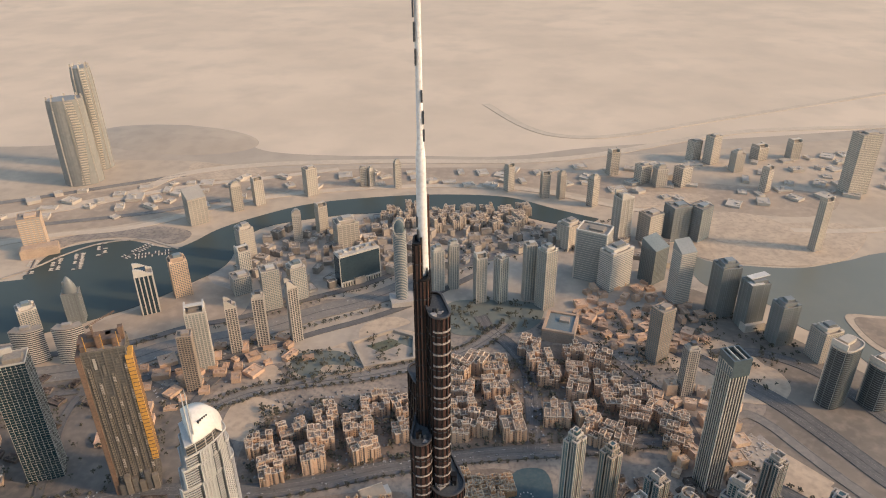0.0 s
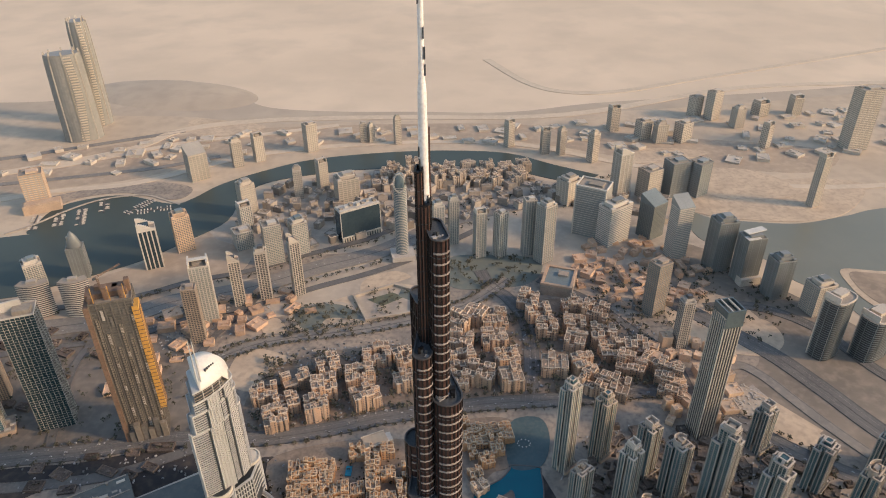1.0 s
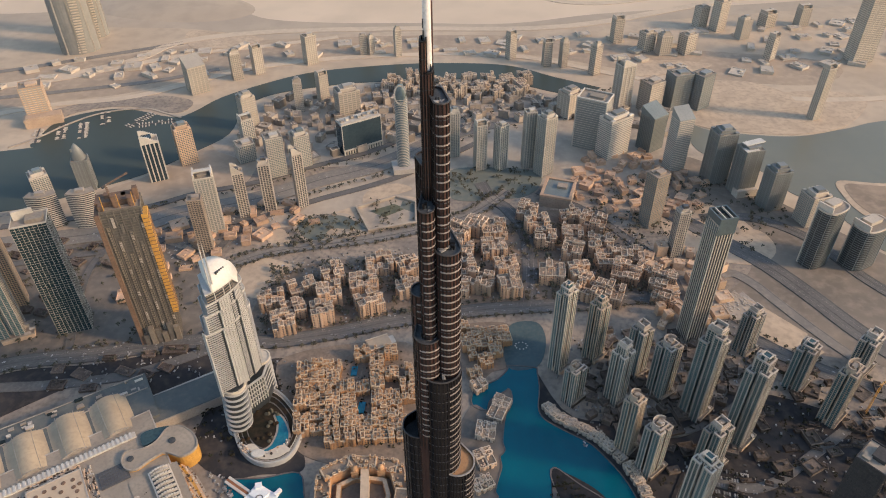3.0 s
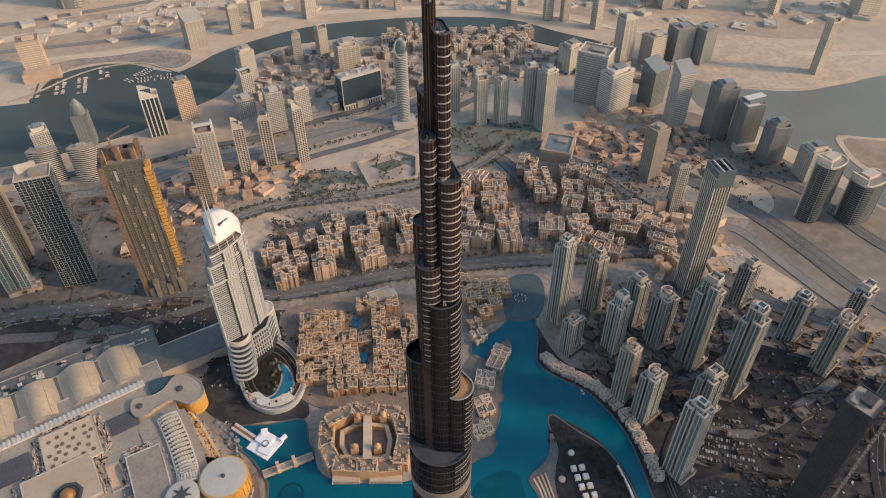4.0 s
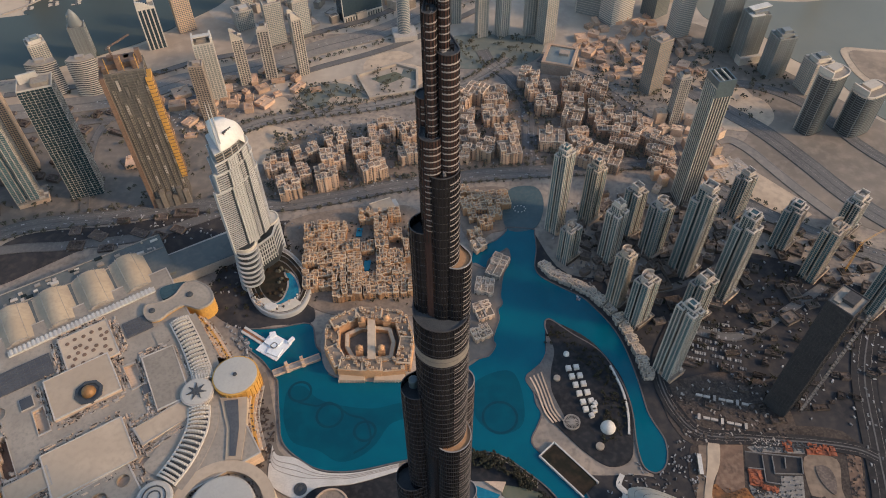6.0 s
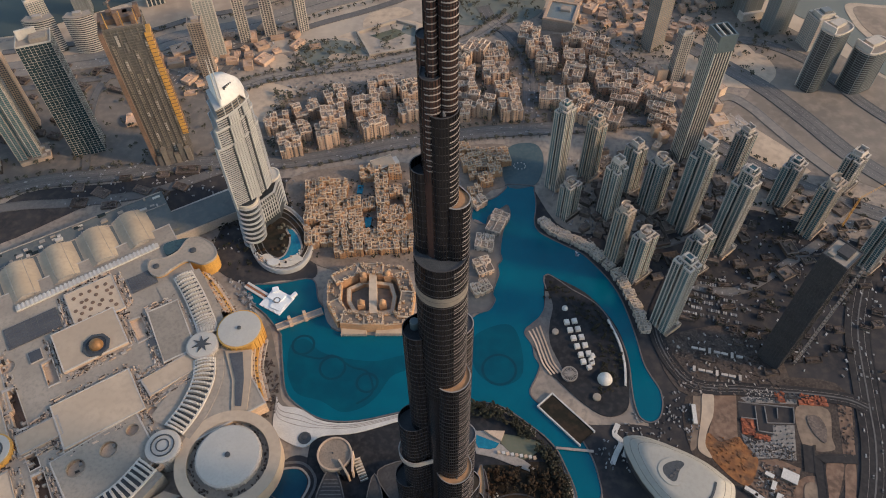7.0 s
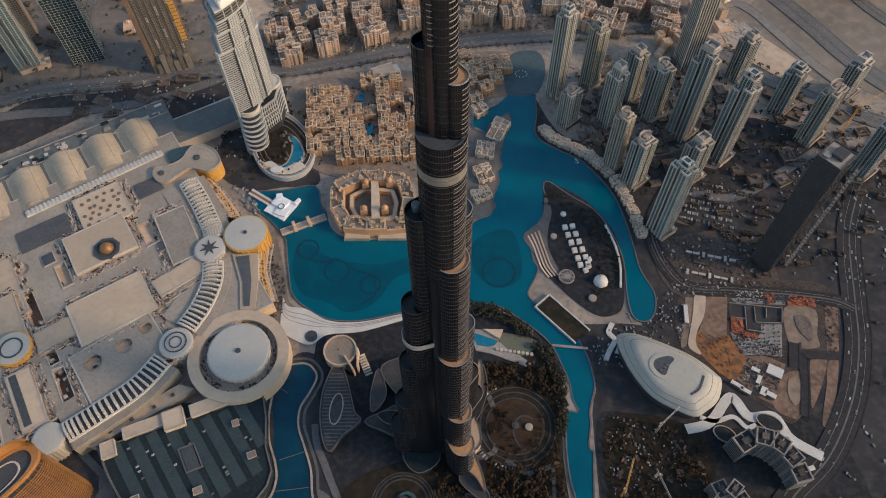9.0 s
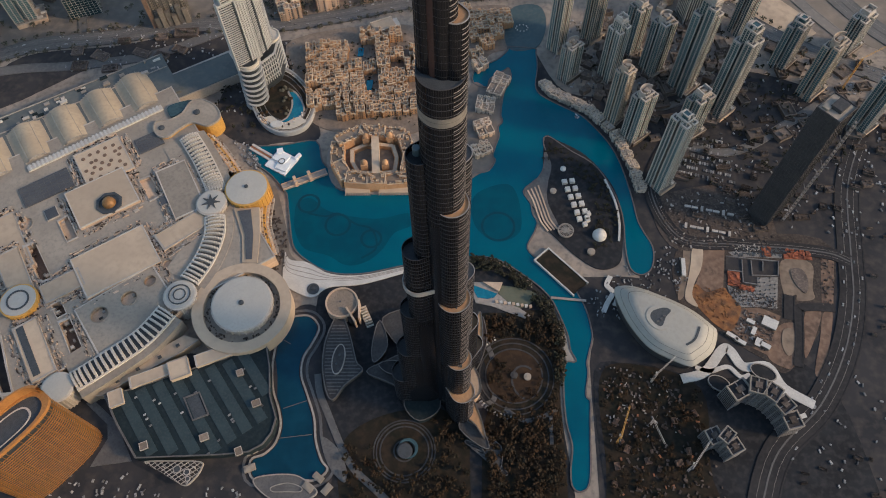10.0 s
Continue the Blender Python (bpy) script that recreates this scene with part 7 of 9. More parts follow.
def hall(cx, cy, w, d, h, rot, roof=ROOF, wall=SANDC, name="hall", label="", rimmed=True, holes=()):
    HALLS[0] += 1
    h += 0.017 * HALLS[0]
    b = part(name, Shape().box(cx, cy, 0, h - (9 if holes else 0), w, d, rot), wall, MALL, label)
    if holes:
        rc = [(q[0], q[1]) for q in Shape().box(cx, cy, 0, 1, w, d, rot).v[:4]]
        part("upper_wall", holed(rc, holes, h - 9, h), wall, b)
        part("hall_roof", holed([(cx + (x - cx) * 0.99, cy + (y - cy) * 0.99) for x, y in rc], holes, h - 0.2, h + 0.4), roof, b)
    else:
        part("hall_roof", Shape().box(cx, cy, h, h + 0.4, w - 2.2, d - 2.2, rot), roof, b)
    if rimmed:
        rc = Shape().box(cx, cy, 0, 1, w + 0.4, d + 0.4, rot).v[:4]
        rc = [(p[0], p[1]) for p in rc]
        part("parapet", Shape().ring(rc, [(cx + (x - cx) * (1 - 3 / w), cy + (y - cy) * (1 - 3 / d)) for x, y in rc], h - 1, h + 0.9), CONC, b)
    rnd = random.Random(HALLS[0] + 500)
    c, q = math.cos(radians(rot)), math.sin(radians(rot))
    for k, material in enumerate((CONC, RUBBLE, SANDC)):
        s = Shape()
        for i in range(120):
            e = rnd.uniform(1.2, 11)
            if rnd.random() < 0.5:
                u, v = rnd.uniform(-0.5, 0.5) * w, rnd.choice((-1, 1)) * (d / 2 + e)
                bw, bd = rnd.choice((0.9, 1.4, 2, 6)), rnd.uniform(0.6, 1.8)
            else:
                u, v = rnd.choice((-1, 1)) * (w / 2 + e), rnd.uniform(-0.5, 0.5) * d
                bw, bd = rnd.uniform(0.6, 1.8), rnd.choice((0.9, 1.4, 2, 6))
            at = (cx + u * c - v * q, cy + u * q + v * c)
            if any(inside(at, pit) for pit in COURTS + WELLS):
                continue
            s.box(at[0], at[1], 15, rnd.uniform(22.8, 24.6), bw, bd, rot)
        if w < 200:
            part("roof_machinery", s, material, b, kind="stuff")
    return b


RO = 33.0
hall(-440, 330, 330, 330, 22, RO, GREYROOF, SANDC, label="broad lower roof of the mall", holes=COURTS + WELLS)
h1 = hall(-442, 367, 78, 62, 27, RO, ROOF)
part("octagon_rim", Shape().ring(circle(-430, 357, 17, 8, rot=RO), circle(-430, 357, 13, 8, rot=RO), 26, 29), MECH, h1, "dark octagonal opening")
part("octagon_floor", Shape().prism(circle(-430, 357, 13.5, 8, rot=RO), 26, 27.6), MECH, h1)
part("golden_dome", Shape().lathe(-430, 357, [(8.5, 27), (8.2, 30), (6.5, 33.5), (3.5, 35.6), (0.2, 36.4)], 24), BRONZGOLD, h1, "golden dome", smooth=True)
h2 = hall(-454, 424, 62, 62, 26, RO, ROOF)
rnd = random.Random(8)
for i in range(5):
    for j in range(5):
        u, v = -22 + 11 * i + (j % 2) * 5.5 + rnd.uniform(-2.5, 2.5), -22 + 10 * j + rnd.uniform(-2.5, 2.5)
        if abs(u) < 27:
            c, s = math.cos(radians(RO)), math.sin(radians(RO))
            part("round_skylight", Shape().lathe(-454 + u * c - v * s, 424 + u * s + v * c, [(2.6, 26), (2.6, 27.0), (2.1, 27.1)], 16), RUST, h2, "dark round skylight")
hall(-404, 275, 92, 62, 25.5, RO, ROOF)
hall(-330, 320, 66, 26, 25, RO + 6, ROOF)
h3 = hall(-345, 380, 40, 84, 25, RO - 4, GREYROOF)
for i, (x, y, r) in enumerate(DISHES):
    part("roof_dish_floor", Shape().prism(circle(x, y, r * 1.02, 28), 12, 18.8 + 0.1 * i), SANDC, MALL, "sandy floor of a round roof well")
    top = 24.1 if i < 3 else 22.1
    part("roof_dish", Shape().ring(circle(x, y, r * 1.0, 28), circle(x, y, r * 0.96, 28), top - 2, top + 0.7), GREYROOF, MALL, "low rim of a round roof well")
hall(-377, 212, 100, 70, 23.6, RO + 4, GREYROOF, holes=WELLS[:3])
for i, q in enumerate(COURTS):
    m = sum((Vector(e) for e in q), Vector((0, 0))) / len(q)
    b = part("court_floor", Shape().prism([tuple(m + (Vector(e) - m) * 1.03) for e in q], 12, (13.6, 13.7, 13.8, 18.5, 18.6, 13.9)[i]), (RUST, RUST, RUST, SANDC, SANDC, DUSK)[i], MALL, "brown floor of a sunken roof court")
    part("court_coping", Shape().ring([tuple(m + (Vector(e) - m) * 1.12) for e in q], [tuple(m + (Vector(e) - m) * 1.005) for e in q], 21, 23.2 + 0.1 * i), CONC, b, "pale coping of a sunken court")
for x, y, w, d in ((-502, 345, 14, 16), (-361, 365, 15, 12)):
    b = part("flat_skylight", Shape().box(x, y, 17, 24.6, w, d, RO), DARKGL, MALL, "dark flat skylight")
    part("skylight_frame", Shape().box(x, y, 17, 24.0, w + 1.6, d + 1.6, RO), CONC, b)
hall(-520, 255, 28, 80, 25, RO, ROOF)
hall(-460, 242, 48, 27, 25, RO, ROOF)
h4 = hall(-470, 161, 28, 77, 25, RO, ROOF)
part("roof_louvre", Shape().box(-476, 159, 25, 26.2, 8, 68, RO), MECH, h4, "long dark louvred roof strip")
hall(-545, 300, 40, 90, 22, RO, ROOF)
for x, y, w, d in ((-520, 385, 64, 34), (-402, 458, 34, 26)):
    b = part("glass_roof", Shape().box(x, y, 17, 24, w, d, RO), DARKGL, MALL, "dark glazed roof with pale ribs")
    for i in range(9):
        c, s = math.cos(radians(RO)), math.sin(radians(RO))
        u = -w / 2 + w * (i + 0.5) / 9
        part("rib", Shape().box(x + u * c, y + u * s, 24, 24.5, 0.6, d, RO), DIMPAVE, b)
    for i in range(6):
        v = -d / 2 + d * (i + 0.5) / 6
        part("rib", Shape().box(x - v * s, y + v * c, 24, 24.4, w, 0.5, RO), DIMPAVE, b)


DISC = mat("matte_disc_roof", (0.43, 0.40, 0.352), (0.405, 0.376, 0.332), 0.05, (0.38, 0.354, 0.313), 0.4, 0.8)


def drum(x, y, r, h, wall, label, inner=None):
    b = part("rotunda", Shape().lathe(x, y, [(r, 0), (r, h - 1), (r + 1, h - 0.8), (r + 1, h), (r - 1, h + 0.6)], 48), wall, MALL, label)
    part("rotunda_roof", Shape().lathe(x, y, [(r - 0.8, h), (r - 1, h + 1.0), (r * 0.5, h + 1.6), (0.3, h + 2.0)], 48), DISC if inner is None else inner, b, "pale round roof")
    for i in range(28):
        a = 2 * math.pi * i / 28
        part("pilaster", Shape().box(x + (r + 0.4) * math.cos(a), y + (r + 0.4) * math.sin(a), 0, h - 1, 1.2, 1.6, math.degrees(a)), wall, b)
    return b


d1 = drum(-242, 216, 35, 27, CONC, "great round hall with a pale disc roof")
part("roof_hub", Shape().lathe(-242, 216, [(3, 28), (3, 30.6), (0.5, 31)], 20), MECH, d1)
part("outer_ring", Shape().ring(circle(-243, 214, 58, 48), circle(-243, 214, 45, 48), 0, 23), ROOF, d1, "pale ring terrace")
part("inner_ring", Shape().ring(circle(-243, 214, 45, 48), circle(-243, 214, 30, 48), 0, 17), GREYROOF, d1)
rnd = random.Random(19)
s = Shape()
for i in range(110):
    a, r = rnd.uniform(0, 2 * math.pi), rnd.uniform(38, 44)
    s.box(-243 + r * math.cos(a), 214 + r * math.sin(a), 16.5, 17.8 + rnd.random() * 2, rnd.uniform(0.8, 2.6), rnd.uniform(0.8, 2.2), math.degrees(a))
part("roof_machinery", s, RUBBLE, d1, kind="stuff")
d2 = drum(-258, 378, 27, 30, GOLD, "round hall with golden side and pale disc roof")
part("roof_hub", Shape().lathe(-258, 378, [(2.4, 31), (2.4, 33.6), (0.4, 34)], 20), MECH, d2)
d3 = drum(-300, 356, 18.5, 29, CONC, "round hall with a dark star on its roof")
star = []
for i in range(14):
    a = 2 * math.pi * i / 14
    rr = 12 if i % 2 == 0 else 4.5
    star.append((-300 + rr * math.cos(a), 356 + rr * math.sin(a)))
part("roof_star", Shape().prism(star, 29, 31.6), MECH, d3, "dark seven-pointed star")
d4 = drum(-316, 227, 18.5, 28, CONC, "round hall with a spiral ring roof")
for r in (13, 7.5):
    part("roof_ring", Shape().ring(circle(-316, 227, r), circle(-316, 227, r - 1.2), 29, 30.6), MECH, d4)
d5 = drum(-503, 220, 21, 30, GOLD, "round hall with golden side and ring roof")
part("roof_ring", Shape().ring(circle(-503, 220, 13), circle(-503, 220, 11), 30, 32.2), MECH, d5)
drum(-431, 116, 17, 26, CONC, "small round hall")
WAVE = curve([(-341, 529), (-320, 516), (-312, 497), (-326, 483), (-349, 489), (-364, 478), (-376, 465), (-389, 465), (-399, 478), (-397, 491), (-379, 494), (-365, 505), (-357, 525)], 5)
d6 = part("wave_hall", Shape().prism(WAVE, 0, 25), GOLD, MALL, "curving hall with golden sides and a pale roof")
part("wave_roof", Shape().prism(WAVE, 25, 27), GREYROOF, d6, "pale wave-shaped roof")
part("wave_rim", Shape().ring(offset(WAVE, 0.6, True), offset(WAVE, -0.9, True), 24.5, 28), PAVE, d6)
part("wave_skylight", Shape().prism(curve([(-387, 518), (-362, 529), (-344, 528), (-356, 519), (-368, 507), (-380, 500)], 5), 18, 26), TEALGL, d6, "blue crescent skylight")
for (x, y), r in zip([(-345, 506), (-388, 479)], (4.5, 4)):
    part("roof_hub", Shape().lathe(x, y, [(r, 26), (r, 28.4), (r * 0.6, 29.2), (0.3, 29.4)], 20), MECH, d6)
X, Y = [(-370, 565)][0]
d8 = part("rotunda", Shape().lathe(X, Y, [(14, 0), (14, 15), (13, 15.4), (12.6, 13)], 32), RUST, MALL, "small brown spoked rotunda")
part("rotunda_roof", Shape().lathe(X, Y, [(12.8, 12), (12.8, 13.4), (0.3, 14.2)], 32), RUBBLE, d8)
for i in range(6):
    part("spoke", Shape().box(X, Y, 13.6, 15, 25, 0.8, i * 30), PAVE, d8)


def arcade(pts, width, n, h, label):
    """A curved vaulted arcade with white ribs."""
    line = curve(pts, 8, False)
    b = part("arcade", Shape().strip(offset(line, width / 2), offset(line, -width / 2), 0, h), MECH, MALL, label)
    for k in (-1, 1):
        part("arcade_edge", Shape().strip(offset(line, k * width / 2 + 0.9), offset(line, k * width / 2 - 0.9), 0, h + 0.8), WHITEC, b)
    for i in range(n):
        u = (i + 0.5) / n * (len(line) - 1)
        j = min(int(u), len(line) - 2)
        q = Vector(line[j]).lerp(Vector(line[j + 1]), u - j)
        d = Vector(line[j + 1]) - Vector(line[j])
        ang = math.degrees(math.atan2(d.y, d.x))
        m = Vector((-d.y, d.x)).normalized()
        rib = Shape()
        for e in range(7):
            f = (e - 3) / 3.5
            c = q + m * f * (width / 2 - 1)
            rib.box(c.x, c.y, h - 1, h + 4.6 * math.sqrt(max(0.05, 1 - f * f)), 3.0, (width - 2) / 7 + 0.05, ang, 0.8)
        part("rib", rib, WHITEC, b, "white arched rib")
    side = offset(line, -width * 0.5 - 15)
    part("arcade_terrace", Shape().strip(offset(line, width / 2 + 10), offset(line, -width / 2 - 24), 0, 23.2 + 0.1 * n / 10), GREYROOF, b, "flat terrace roof beside the arcade")
    return line


arcade([(-350, 466), (-326, 430), (-305, 392), (-297, 374)], 24, 21, 25.6, "curved glazed arcade with white ribs")
arcade([(-294, 338), (-290, 310), (-297, 275), (-310, 247)], 24, 17, 25.6, "curved glazed arcade with white ribs")
arcade([(-328, 208), (-350, 175), (-385, 145), (-415, 122)], 24, 20, 25.6, "curved glazed arcade with white ribs")
part("promenade_hall", Shape().strip([(-272, 350), (-256, 310), (-250, 272)], [(-240, 352), (-234, 312), (-232, 272)], 0, 24), ROOF, MALL, "long glazed waterfront hall")
part("promenade_glass", Shape().strip([(-266, 346), (-252, 310), (-246, 276)], [(-250, 348), (-242, 312), (-239, 276)], 20, 25), DARKGL, MALL, "dark glazed roof strip")
rnd = random.Random(17)
for inner, outer, n in (([(-346, 480), (-330, 462), (-310, 440), (-289, 410)], [(-326, 486), (-307, 468), (-288, 443), (-270, 417)], 6), ([(-250, 357), (-246, 338), (-242, 319), (-231, 287)], [(-228, 379), (-228, 344), (-223, 325), (-210, 292)], 6)):
    inner, outer = curve(inner, 5, False), curve(outer, 5, False)
    mix = lambda u: [(a[0] + (b[0] - a[0]) * u, a[1] + (b[1] - a[1]) * u) for a, b in zip(inner, outer)]
    for i in range(n):
        st = part("terrace_step", Shape().strip(mix(i / n), mix((i + 0.97) / n), 0, 20 - i * 2.9), (PAVE, OLDST, ROOF, GOLD, SANDC, PAVE)[i], MALL, "golden stepped terrace front")
        s = Shape()
        for j in range(26):
            u = rnd.randrange(len(inner) - 1)
            a, b = mix((i + rnd.uniform(0.2, 0.8)) / n)[u:u + 2]
            t = rnd.random()
            s.box(a[0] + (b[0] - a[0]) * t, a[1] + (b[1] - a[1]) * t, 19.5 - i * 2.9, 20.6 - i * 2.9 + rnd.random(), rnd.uniform(0.8, 2.2), rnd.uniform(0.8, 1.6), rnd.uniform(0, 90))
        part("terrace_furniture", s, (RUBBLE, WHITEC, RUST)[i % 3], st, kind="stuff")
hall(-395, 560, 200, 50, 16, 31, REAR, CONC)
WT = part("white_walk", Shape().box(-474, 466, 18, 25, 188, 9, 34), WHITEC, MALL, "long white ribbed roof walk")
for i in range(34):
    u = -90 + i * 5.4
    c, s = math.cos(radians(34)), math.sin(radians(34))
    part("rib", Shape().box(-474 + u * c, 466 + u * s, 24, 26.0, 2.6, 10, 34), WHITEP, WT)

rnd = random.Random(91)
for k in range(9):
    s = Shape()
    for i in range(60):
        u, v = rnd.uniform(-160, 160), rnd.choice((-1, 1)) * rnd.uniform(0, 160)
        c, q = math.cos(radians(RO)), math.sin(radians(RO))
        if k < 8:
            u = rnd.choice((-118, -82, -40, 2, 44, 84, 122)) + rnd.gauss(0, 3)
        s.box(-440 + u * c - v * q, 330 + u * q + v * c, 17, rnd.uniform(19, 22), rnd.uniform(1.5, 5), rnd.uniform(1.5, 5), RO)
    part("roof_machinery", s, (GREYROOF, CONC, RUBBLE, SANDC)[k % 4], MALL, kind="stuff")
# tent vaults over the rear hall
rear = part("rear_hall", Shape().box(-515, 520, 0, 20, 270, 84, 31), REAR, MALL, "grey-green rear roof")
rnd = random.Random(23)
cr, sr = math.cos(radians(31)), math.sin(radians(31))
for i in range(34):
    u, v = rnd.uniform(-128, 128), rnd.uniform(14, 38)
    part("roof_unit", Shape().box(-515 + u * cr - v * sr, 520 + u * sr + v * cr, 19, 20.6 + rnd.random() * 2.4, rnd.uniform(2, 11), rnd.uniform(2, 6), 31), (GREYROOF, CONC, TEALROOF, WHITEC)[i % 4], rear)
for v in (12, 40):
    part("roof_kerb", Shape().box(-515 - v * sr, 520 + v * cr, 19, 21.2, 266, 1.0, 31), PAVE, rear)


def tents(cx, cy, crests, pitch, length, h, rot):
    """A fabric roof that waves over a row of arches."""
    s = Shape()
    c, q = math.cos(radians(rot)), math.sin(radians(rot))
    nu, nv = crests * 14, 10
    for j in range(nv + 1):
        for i in range(nu + 1):
            u = pitch * crests * (i / nu - 0.5)
            v = length * (j / nv - 0.5)
            k = (0.5 - 0.5 * math.cos(2 * math.pi * i / 14)) ** 0.8
            z = 19.5 + h * k * (0.72 + 0.28 * math.sin(math.pi * j / nv))
            s.v.append((cx + u * c - v * q, cy + u * q + v * c, z))
    for j in range(nv):
        for i in range(nu):
            a = j * (nu + 1) + i
            s.f.append((a, a + 1, a + nu + 2, a + nu + 1))
    b = part("tent_roof", s, FABRIC, MALL, "tan fabric roof waving over arches", smooth=True)
    for j in (0, nv):
        r = Shape()
        for i in range(nu + 1):
            x, y, z = s.v[j * (nu + 1) + i]
            r.box(x, y, 17, z + 0.25, 3.6, 0.8, rot)
        part("arch_wall", r, PAVE, b, "pale arched end wall")
    for k in range(crests):
        i = 14 * k + 7
        for e in (-3, 3):
            m = Shape()
            for j in range(nv + 1):
                x, y, z = s.v[j * (nu + 1) + i + e]
                m.box(x, y, z - 0.5, z + 0.35, 0.7, length / nv + 0.4, rot)
            part("seam", m, PAVE, b, "pale seam line")


tents(-543, 475, 6, 51.5, 66, 12, 35.0)

# striped parking deck
PD = thing("parking_deck", "slate blue rooftop car park with long stripes", "parking deck", at=(0, 0, 0))
DECKO = [(-382, 110), (-355, 117), (-284, 143), (-254, 153), (-212, 177), (-203, 142), (-199, 110), (-189, 84), (-192, 68), (-200, 56), (-214, 48), (-244, 45), (-333, 42), (-362, 79)]
part("deck", Shape().prism(DECKO, 0, 15), TEALROOF, PD)
mx, my = sum(q[0] for q in DECKO) / len(DECKO), sum(q[1] for q in DECKO) / len(DECKO)
part("deck_parapet", Shape().ring([(mx + (x - mx) * 1.006, my + (y - my) * 1.006) for x, y in DECKO], [(mx + (x - mx) * 0.985, my + (y - my) * 0.985) for x, y in DECKO], 14, 16.4), DIMPAVE, PD)
ca, sa = math.cos(radians(-54)), math.sin(radians(-54))
rnd = random.Random(29)
lot = Shape()
for i in range(9):
    px, py = -372 + i * 18.6 * -sa, 92 + i * 18.6 * ca
    run = [k for k in range(-90, 110, 2) if inside((px + k * ca, py + k * sa), [(mx + (x - mx) * 0.965, my + (y - my) * 0.95) for x, y in DECKO])]
    if len(run) < 6:
        continue
    k0, k1 = run[0], run[-1]
    m = (k0 + k1) / 2
    part("deck_stripe", Shape().box(px + m * ca, py + m * sa, 14, 15.6, k1 - k0, 12.0, -54), TEALPALE, PD, "pale slate parking aisle")
    for k in range(k0, k1, 3):
        for side in (-7.6, 7.6):
            if rnd.random() < 0.035:
                lot.box(px + k * ca - side * sa, py + k * sa + side * ca, 15, 16.3, 1.7, 3.2, -54)
part("vehicle_scatter", lot, CARW, PD, "cars parked in rows", kind="stuff")
for x, y, w, d, h, r in ((-335, 131, 44, 13, 20, 22), (-303, 139, 22, 22, 22.5, 22), (-268, 155, 40, 14, 20.4, 22), (-367, 106, 15, 18, 20.2, 22), (-326, 54, 8, 8, 18, 22), (-263, 63, 9, 7, 18.2, 22), (-235, 135, 7, 7, 18.4, 22), (-212, 100, 9, 7, 18.6, 22), (-224, 48, 7, 8, 18.3, 22)):
    b = part("stair_house", Shape().box(x, y, 14, h, w, d, r), ROOFB if max(w, d) < 10 else ROOF, PD)
    rc = [(q[0], q[1]) for q in Shape().box(x, y, 0, 1, w + 0.6, d + 0.6, r).v[:4]]
    part("roof_lip", Shape().ring(rc, [(x + (q - x) * 0.9, y + (e - y) * 0.9) for q, e in rc], h - 0.4, h + 0.6), CONC, b)
rc = [(-294, 107), (-277, 114), (-262, 88), (-279, 81)]
part("deck_void", Shape().ring(rc, [(-279 + (x + 279) * 0.86, 97.5 + (y - 97.5) * 0.9) for x, y in rc], 14, 16.8), DIMPAVE, PD)
part("void_floor", Shape().box(-278, 97.5, 14, 15.9, 13, 26, 30), MECH, PD, "dark sunken light well")
slab("pavement_mall_south", [(-340, 160), (-250, 160), (-205, 165), (-195, 80), (-225, 40), (-330, 20), (-370, 90)], 0.9, DUSK, "dark paving round the car park", "pavement")
slab("pavement_hotel_side", [(-408, 106), (-398, 108), (-370, 86), (-342, 42), (-386, 36), (-374, 66), (-378, 82)], 1.1, DIMPAVE, "grey paving between hotel and car park", "pavement", smooth=False)
TR = thing("mall_terrace", "long grey flat terrace roof along the arcade", "terrace", at=(0, 0, 0))
TRO = [(-411, 120), (-390, 124), (-344, 158), (-308, 182), (-290, 177), (-308, 161), (-362, 127), (-386, 111), (-407, 111)]
part("terrace_roof", Shape().prism(TRO, 0, 13.6), ROOF, TR)
part("terrace_edge", Shape().strip(TRO[4:], offset(TRO[4:], 0.8), 13, 14.8), CONC, TR, "pale edge of the terrace")
for i, (x, y) in enumerate(((-395, 116), (-372, 127), (-352, 141), (-330, 155), (-312, 169))):
    part("roof_hatch", Shape().box(x, y, 13, 15 + 0.3 * i, 4, 3, 34), MECH, TR)
LT = thing("lattice_canopy", "dull white lattice canopy with round openings beside the car park", "canopy", at=(-292, 28, 0))
LTO = curve([(-32, 11), (0, 12), (28, 11), (30, 4), (25, -6), (16, -14), (4, -9), (-14, 1)], 4)
for turn in (35, -35):
    ux, uy = math.cos(radians(turn)), math.sin(radians(turn))
    for c in range(-40, 42, 4):
        run = [k for k in range(-48, 49) if inside((k * ux - c * uy, k * uy + c * ux), LTO)]
        if len(run) > 3:
            m = (run[0] + run[-1]) / 2
            part("lattice_bar", Shape().box(m * ux - c * uy, m * uy + c * ux, 11, 11.8 + 0.1 * (turn > 0), run[-1] - run[0], 0.6, turn), CONC, LT)
for x, y, r in ((4, 3, 4.2), (15, 0, 3.4), (17, -7, 2.8)):
    part("ring_opening", Shape().ring(circle(x, y, r, 24), circle(x, y, r - 0.8, 24), 10.8, 12.3), CONC, LT)
    part("ring_void", Shape().prism(circle(x, y, r - 0.8, 24), 10.8, 12.0), MECH, LT)
part("shell_rim", Shape().ring(LTO, [(x * 0.965, y * 0.93) for x, y in LTO], 9, 12.4), CONC, LT)
part("canopy_post", Shape().box(-12, 6, 0, 11, 1, 1), CONC, LT)
part("canopy_post", Shape().box(20, 6, 0, 11, 1, 1), CONC, LT)

